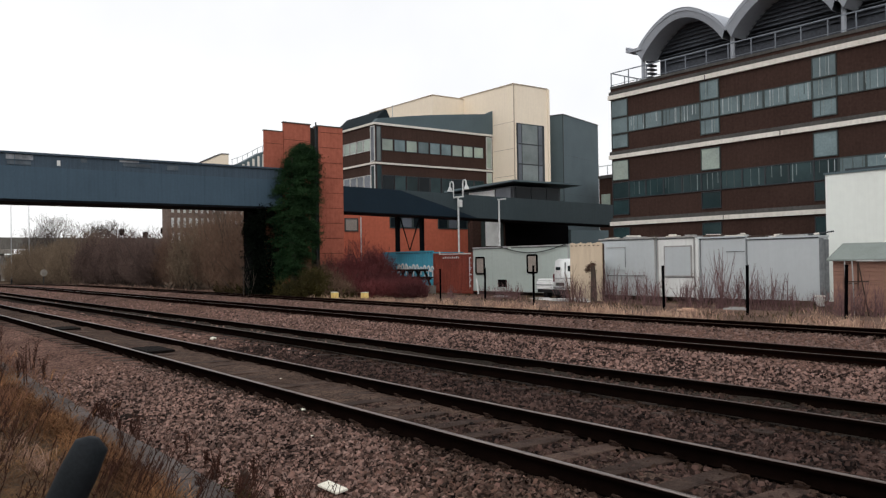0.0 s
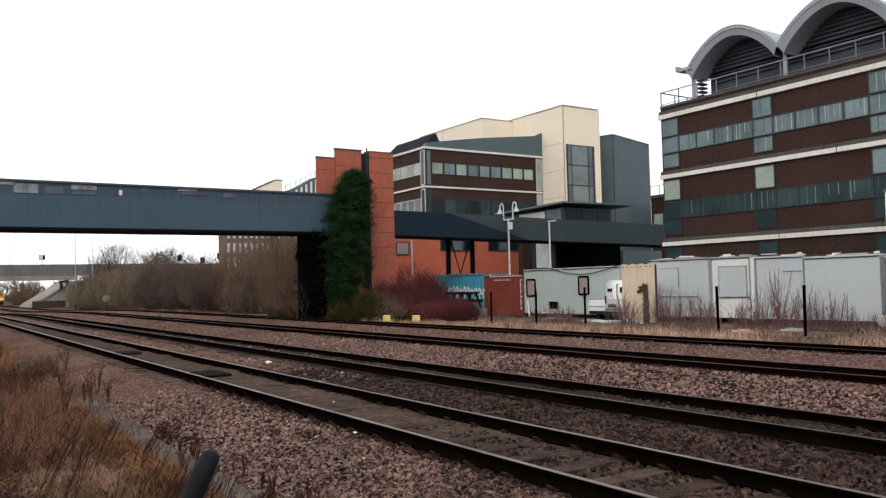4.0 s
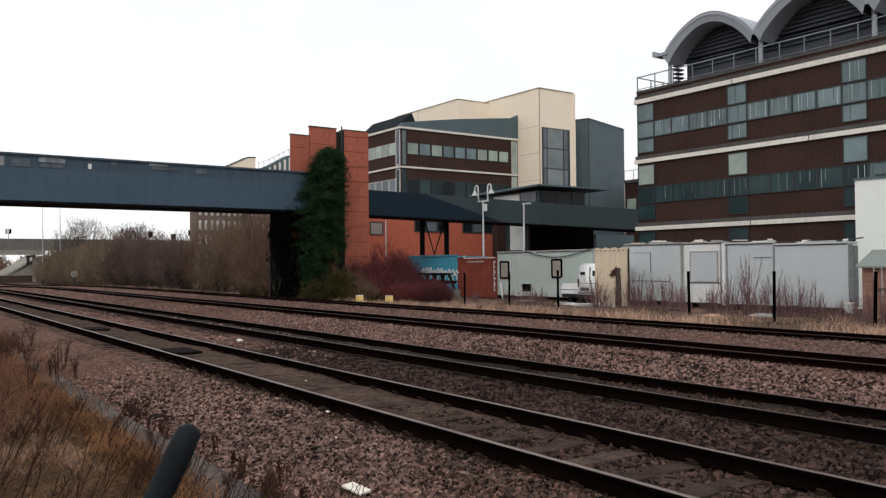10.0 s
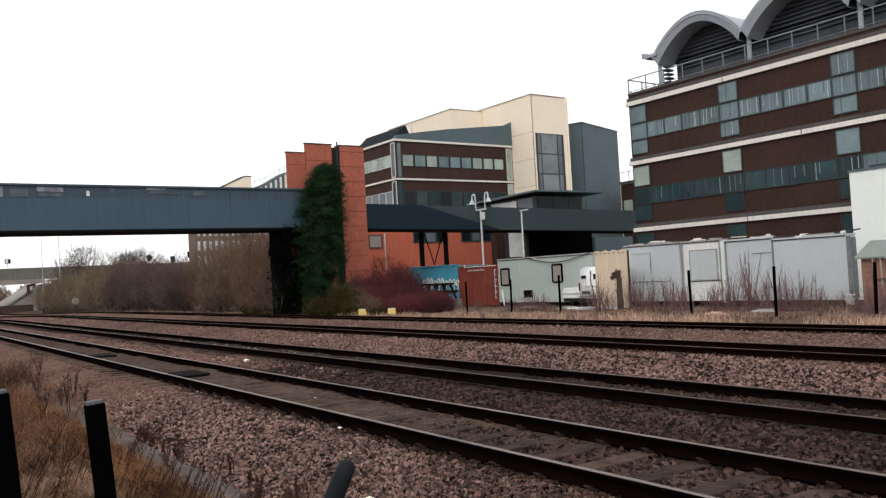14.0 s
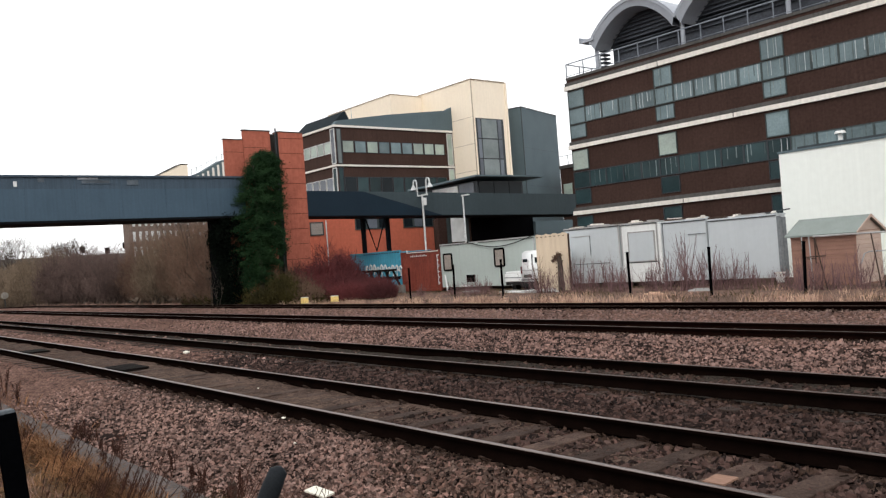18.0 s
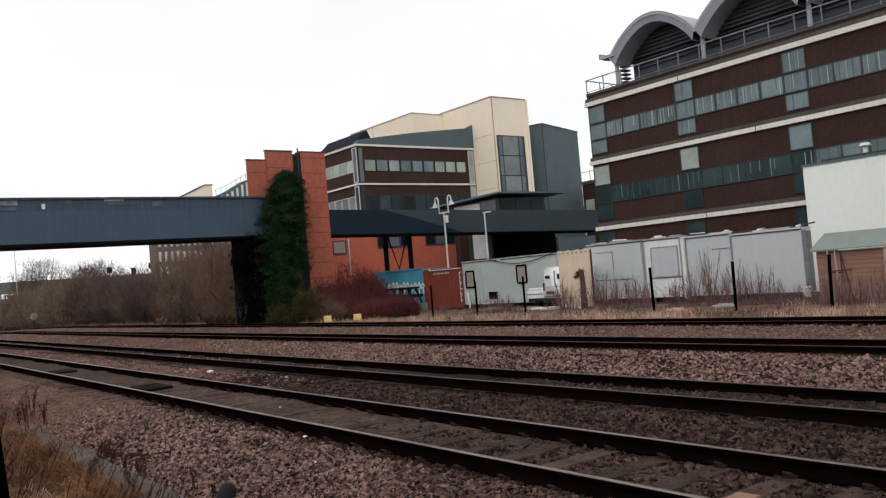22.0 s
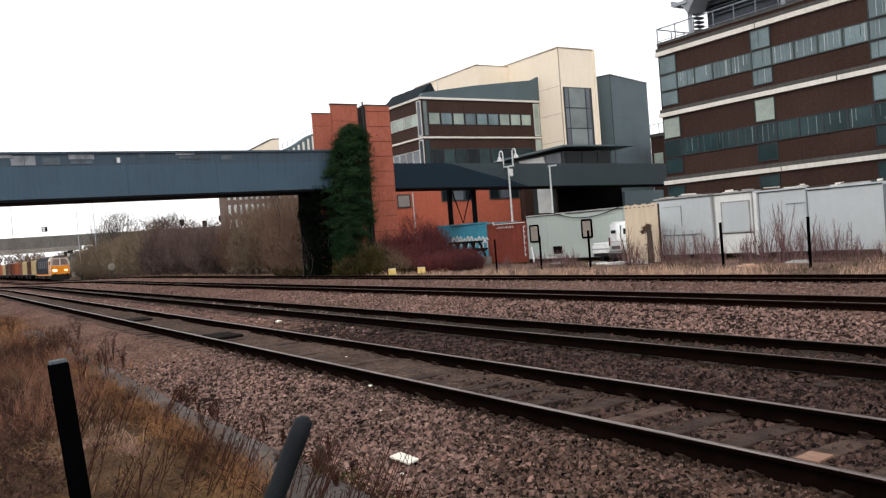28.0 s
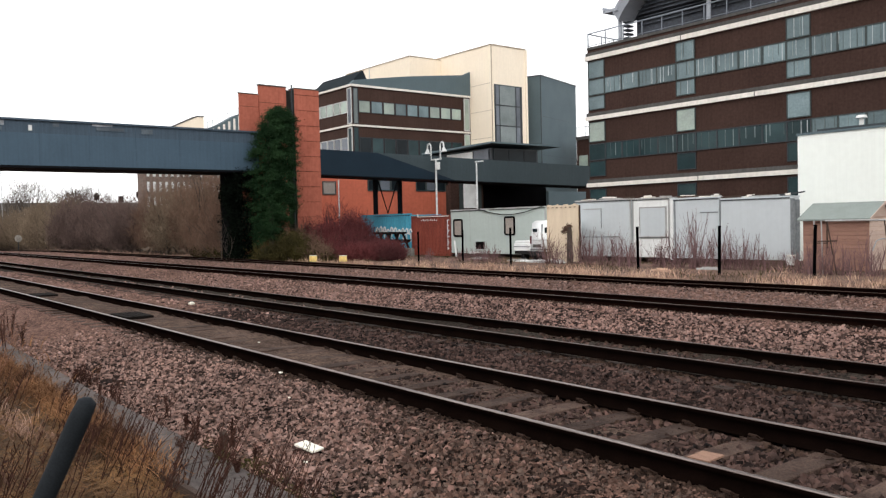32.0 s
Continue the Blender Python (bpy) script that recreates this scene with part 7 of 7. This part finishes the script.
for i, (x, y, h) in enumerate(((-141, 28.5, 11.4), (-146, 28.4, 9.8), (-135, 27.8, 10.6), (-130, 31, 8.8), (-121, 31, 8.6), (-110, 29, 8.4), (-114, 28.4, 8.2), (-152, 27.4, 9.4), (-78, 29, 6.2), (-71.5, 28.5, 7.6))):
    rr = random.Random(560 + i)
    tr = base("bare_tree", x, y, -0.42 + float(sag(x)), "leafless tree with fine grey branches behind the hedge", "tree", "bare trees")
    part("trunk", tube([(0, 0, 0), (0.1, 0, h * 0.3), (0.0, 0.1, h * 0.62)], [0.2, 0.14, 0.07], 7), M["bark"], tr)
    nr = np.random.default_rng(580 + i)
    c = np.stack([nr.normal(0, h * 0.13, 170), nr.normal(0, h * 0.13, 170), h * (0.5 + 0.42 * nr.random(170))], 1)
    stuff("crown", sprays(c, 2, (0.5, 1.4), (0.012, 0.026), 1.0, 600 + i, 0, 4), "bark", "", "", tr)
    for k in range(8):
        a = rr.uniform(0, 6.28)
        part("limb", tube([(0, 0, h * 0.35), (math.cos(a) * h * 0.1, math.sin(a) * h * 0.1, h * 0.6), (math.cos(a) * h * 0.2, math.sin(a) * h * 0.2, h * 0.88)], [0.08, 0.05, 0.02], 5), M["bark"], tr)

# red-stemmed dogwood and brambles at the tower's foot
for i, (x, y, h, w) in enumerate(((-42.9, 26.6, 3.1, 1.7), (-42.7, 27.3, 2.7, 1.5), (-42.9, 25.6, 2.9, 1.6), (-43.0, 24.6, 2.3, 1.4), (-41.7, 25.0, 2.1, 1.4), (-41.6, 26.2, 1.9, 1.3), (-40.6, 26.0, 0.9, 1.1),
                                      (-41.3, 28.0, 0.85, 1.2), (-38.9, 25.6, 0.75, 1.1), (-37.4, 26.0, 0.7, 1.1), (-39.6, 25.0, 0.9, 1.2))):
    thicket("dogwood", x, y, h, w, "twig_red", "leafless dogwood with dark red stems", "red dogwoods", 640 + i * 3, 520, (0.010, 0.022))
for i, (x, y, h, w) in enumerate(((-43.3, 26.8, 4.3, 1.5), (-43.2, 25.9, 4.0, 1.4), (-43.1, 27.6, 3.6, 1.2), (-42.6, 24.9, 3.0, 1.2))):
    thicket("dogwood", x, y, h, w, "twig_red", "tall sparse dogwood with fine dark red shoots", "red dogwoods", 720 + i * 3, 240, (0.006, 0.012))
for i, (x, y, h, w) in enumerate(((-43.2, 24.3, 2.7, 1.3), (-43.2, 22.9, 2.2, 1.4), (-44.0, 23.6, 1.9, 1.6), (-42.6, 23.4, 1.5, 1.5), (-45.6, 22.4, 2.1, 1.6), (-47.6, 22.0, 1.8, 1.5), (-41.0, 23.4, 1.0, 1.3))):
    thicket("bramble_bush", x, y, h, w, "twig_brown", "tangled dark bramble bush still in ragged leaf", "bramble bushes", 670 + i * 3, 260, (0.010, 0.022), 26)

thicket("bramble_bush", -41.5, 20.65, 1.6, 0.9, "bramble", "olive-green leafy bramble mound at the foot of the conifer", "bramble bushes", 696, 200, (0.010, 0.02), 60)
thicket("bramble_bush", -41.6, 22.2, 1.7, 1.0, "bramble", "tangled dark bramble bush still in ragged leaf", "bramble bushes", 693, 260, (0.010, 0.022), 14)
for i, (x, y, h) in enumerate(((-46.6, 20.9, 1.5), (-48.2, 20.95, 1.3), (-50.0, 21.0, 1.1), (-52.2, 21.2, 0.9))):
    thicket("bramble_bush", x, y, h, 0.9, "twig_brown", "low dark-green bramble bush beside the footbridge pier", "bramble bushes", 690 + 20 * i, 200, (0.010, 0.02), 34)
# the tall conifer against the tower
con = base("conifer_tree", -43.2, 21.65, -0.42, "tall dense dark green conifer against the brick tower", "tree")
part("trunk", tube([(0, 0, 0), (0, 0, 4), (0, 0, 8.4)], [0.22, 0.15, 0.04], 8), M["bark"], con)
nr = np.random.default_rng(700)
twig, needles = [], []
for k in range(420):  # each bough reaches out and droops; its sprays thicken towards the tip
    z = 1.2 + 7.75 * nr.random() ** 0.78
    yc = float(np.interp(z, [1, 3, 6.4, 8.0, 9.1], [-0.4, 0.12, 0.28, 0.58, 0.85]))
    hw = float(np.interp(z, [1, 2.4, 3.3, 6.4, 8.0, 8.8, 9.2], [0.8, 1.1, 1.5, 1.42, 1.18, 0.85, 0.4])) * nr.uniform(0.72, 1.1)
    a = nr.uniform(0, 2 * math.pi)
    d = np.array([math.cos(a) * 0.85, math.sin(a)])
    for q in np.linspace(0.12, 1.0, 7):
        p = np.array([d[0] * hw * q, min(yc + d[1] * hw * q, 1.72), z + 0.28 - 0.36 * q * q + nr.normal(0, 0.06)])
        needles.append(p)
        if q > 0.6:
            twig.append(p)
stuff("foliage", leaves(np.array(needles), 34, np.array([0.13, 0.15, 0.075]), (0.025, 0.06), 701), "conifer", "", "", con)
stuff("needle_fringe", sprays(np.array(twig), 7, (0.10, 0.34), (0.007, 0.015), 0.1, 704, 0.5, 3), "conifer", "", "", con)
# ivy on the footbridge pier
iv = base("ivy_growth", -44.9, 20.1, -0.42, "black-green ivy smothering the footbridge pier", "ivy")
cc = []
for k in range(420):
    z = 5.5 * nr.random()
    cc.append((0.45 + 0.5 * nr.random(), 0.3 + (nr.random() - 0.5) * (1.7 + 0.5 * math.sin(z * 1.6 + 2.2) + nr.gamma(1.0, 0.2)), z))
for k in range(90):  # a bulge of growth halfway up
    z = 4.15 + nr.normal(0, 0.3)
    cc.append((0.35 + 0.4 * nr.random(), -0.5 - 0.3 * nr.random() * max(0.0, 1 - abs(z - 4.15) / 0.8), z))
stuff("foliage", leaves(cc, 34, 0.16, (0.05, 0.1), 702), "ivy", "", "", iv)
stuff("stem_growth", sprays([(0.4, k * 0.3 - 1.0, 0.0) for k in range(8)], 3, (1.5, 4.0), (0.015, 0.03), 1.4, 703, 0, 3), "bark", "", "", iv)

for i in range(5):
    thicket("bank_shrub", -228 - i * 9.0, 25.0 + (i % 3) * 1.8, 6.5 + (i % 2) * 1.2, 4.2, ("twig_brown", "twig_olive")[i % 2], "leafless shrub on the bank beyond the road bridge", "bank shrubs", 760 + i * 3, 380, (0.05, 0.09))

# tree belt added far off to darken the opening under the road bridge
nr = np.random.default_rng(790)
tc = np.stack([nr.uniform(-412, -398, 900), nr.uniform(-70, 90, 900), np.zeros(900)], 1)
tc[:, 2] = -1.2 + nr.random(900) * (7.5 + 1.5 * np.sin(tc[:, 1] * 0.21) + np.sin(tc[:, 1] * 0.7))
stuff("distant_trees", sprays(tc, 4, (1.2, 3.2), (0.14, 0.3), 0.9, 791, 0, 4), "twig_mauve", "far grey-brown belt of bare trees added to darken the bridge opening", "trees")

# ---- freight train on the far track ----
TY = sum(TRACKS["d"]) / 2
loco = base("diesel_locomotive", -247, TY, 0, "orange-fronted diesel freight locomotive with lit headlights", "locomotive")
body = [(-1.32, 1.0), (1.32, 1.0), (1.32, 3.1), (1.1, 3.62), (0.55, 3.88), (-0.55, 3.88), (-1.1, 3.62), (-1.32, 3.1)]
part("body", prism([(p[0] * 0.93, p[1]) for p in body], "x", -18.6, -3.0), M["loco_blue"], loco)
part("cab", prism(body, "x", -3.0, -0.28), M["loco_cream"], loco)
part("cab_roof", prism([(-1.12, 3.56), (1.12, 3.56), (0.56, 3.92), (-0.56, 3.92)], "x", -3.05, -0.2), M["loco_roof"], loco)
nose = part("cab_front", prism([(-1.28, 1.0), (1.28, 1.0), (1.28, 2.35), (-1.28, 2.35)], "x", -0.28, 0.0), M["loco_orange"], loco, "orange-yellow warning panel")
part("windscreen_surround", prism([(-1.28, 2.35), (1.28, 2.35), (1.22, 3.2), (0.95, 3.56), (-0.95, 3.56), (-1.22, 3.2)], "x", -0.28, -0.06), M["loco_cream"], loco)
for s in (-1, 1):
    part("windscreen", prism([(s * 0.08, 2.46), (s * 1.08, 2.46), (s * 1.03, 3.12), (s * 0.82, 3.4), (s * 0.08, 3.42)], "x", -0.06, -0.03), M["glass_loco"], loco)
    part("headlight", tube([(-0.01, s * 0.88, 1.62), (0.05, s * 0.88, 1.62)], 0.15, 12), M["headlight" if s < 0 else "taillens"], nose)
    part("marker_light", tube([(-0.01, s * 0.6, 1.62), (0.04, s * 0.6, 1.62)], 0.1, 10), M["headlight" if s < 0 else "taillens"], nose)
    part("handrail", tube([(-0.2, s * 1.34, 1.2), (-0.2, s * 1.36, 3.0)], 0.025, 6), M["white_paint"], loco)
    part("buffer", tube([(0.0, s * 0.86, 0.95), (0.45, s * 0.86, 0.95)], [0.12, 0.22], 12), M["rubber"], loco)
    part("side_window", boxes((-1.9, -0.9, s * 1.33 - 0.02, s * 1.33 + 0.02, 2.5, 3.1)), M["glass_dark"], loco)
    part("cab_door", boxes((-2.8, -2.1, s * 1.33 - 0.015, s * 1.33 + 0.015, 1.1, 3.05)), M["loco_orange"], loco)
    for k in range(5):
        part("body_grille", boxes((-6.2 - k * 2.4, -4.6 - k * 2.4, s * 1.235 - 0.02, s * 1.235 + 0.02, 2.0, 3.2)), M["louvre"], loco)
part("wiper", boxes((-0.03, -0.01, -0.03, 0.03, 2.4, 3.5)), M["white_paint"], loco)
part("buffer_beam", boxes((-0.35, 0.02, -1.25, 1.25, 0.55, 1.05)), M["rubber"], loco)
part("snowplough", prism([(-1.2, 0.12), (1.2, 0.12), (1.25, 0.55), (-1.25, 0.55)], "x", -0.25, 0.1), M["rubber"], loco)
part("footplate", boxes((-18.8, -0.3, -1.3, 1.3, 0.85, 1.05)), M["loco_orange"], loco)
part("fuel_tank", boxes((-12.5, -8.0, -1.2, 1.2, 0.3, 0.9), bevel=0.08), M["rubber"], loco)
for bx0 in (-4.6, -16.0):
    bogie = part("bogie", boxes((bx0 - 2.3, bx0 + 2.3, -1.1, 1.1, 0.4, 0.85)), M["rubber"], loco)
    for k in (-1.75, 0, 1.75):
        part("wheelset", tube([(bx0 + k, -0.8, 0.5), (bx0 + k, 0.8, 0.5)], 0.5, 18), M["rail_side"], bogie)
part("exhaust", boxes((-10.5, -9.5, -0.3, 0.3, 3.6, 3.95)), M["loco_roof"], loco)

wagons = []
cols = [("box_cream", "box_brown"), ("box_cream", "box_rust"), ("box_orange", "box_orange"), ("box_rust", "box_brown"), ("box_cream", "box_orange"), ("box_rust", "box_orange")]
words = {"box_cream": "buff", "box_brown": "dark brown", "box_orange": "orange", "box_rust": "rust-red"}
for i, pair in enumerate(cols):
    wg = base("container_wagon", -267.0 - i * 14.4, TY, 0, f"flat wagon carrying {words[pair[0]]} and {words[pair[1]]} containers", "wagon", "container wagons")
    part("frame", boxes((-13.4, 0.0, -1.2, 1.2, 0.85, 1.1)), M["rubber"], wg)
    for k, c in enumerate(pair):
        bm = boxes((-6.3 - k * 6.6, -0.25 - k * 6.6, -1.22, 1.22, 1.1, 3.6))
        bx_ = part("container", bm, M[c], wg)
        for s in (-1, 1):
            for q in range(14):
                a = -6.15 - k * 6.6 + q * 0.42
                part("rib", boxes((a, a + 0.16, s * 1.22 - 0.03, s * 1.22 + 0.03, 1.25, 3.45)), M[c], bx_)
        part("end_door", boxes((-0.25 - k * 6.6, -0.2 - k * 6.6, -1.1, 1.1, 1.2, 3.5)), M[c], bx_)
    for bx0 in (-2.2, -11.2):
        bg = part("bogie", boxes((bx0 - 1.2, bx0 + 1.2, -1.0, 1.0, 0.4, 0.85)), M["rubber"], wg)
        for k in (-0.9, 0.9):
            part("wheelset", tube([(bx0 + k, -0.8, 0.46), (bx0 + k, 0.8, 0.46)], 0.46, 14), M["rail_side"], bg)
    wagons.append((wg, -19.5 - i * 14.4))


def motions():
    """The train rolls slowly towards the camera."""
    rows = ((0.0, -247.5), (5.0, -227.7), (9.5, -208.6), (11.5, -201.2), (13.0, -195.3), (16.0, -183.0), (21.5, -161.5), (25.0, -147.8), (26.5, -142.0), (28.5, -135.3), (30.0, -130.4), (32.0, -124.4))
    walk(loco, [(t, pose(x, TY, float(sag(x)) + CANT["d"][0], -1.7)) for t, x in rows])
    for wg, back in wagons:
        walk(wg, [(t, pose(x + back, TY, float(sag(x + back)) + CANT["d"][0], -1.7)) for t, x in rows])


motions()
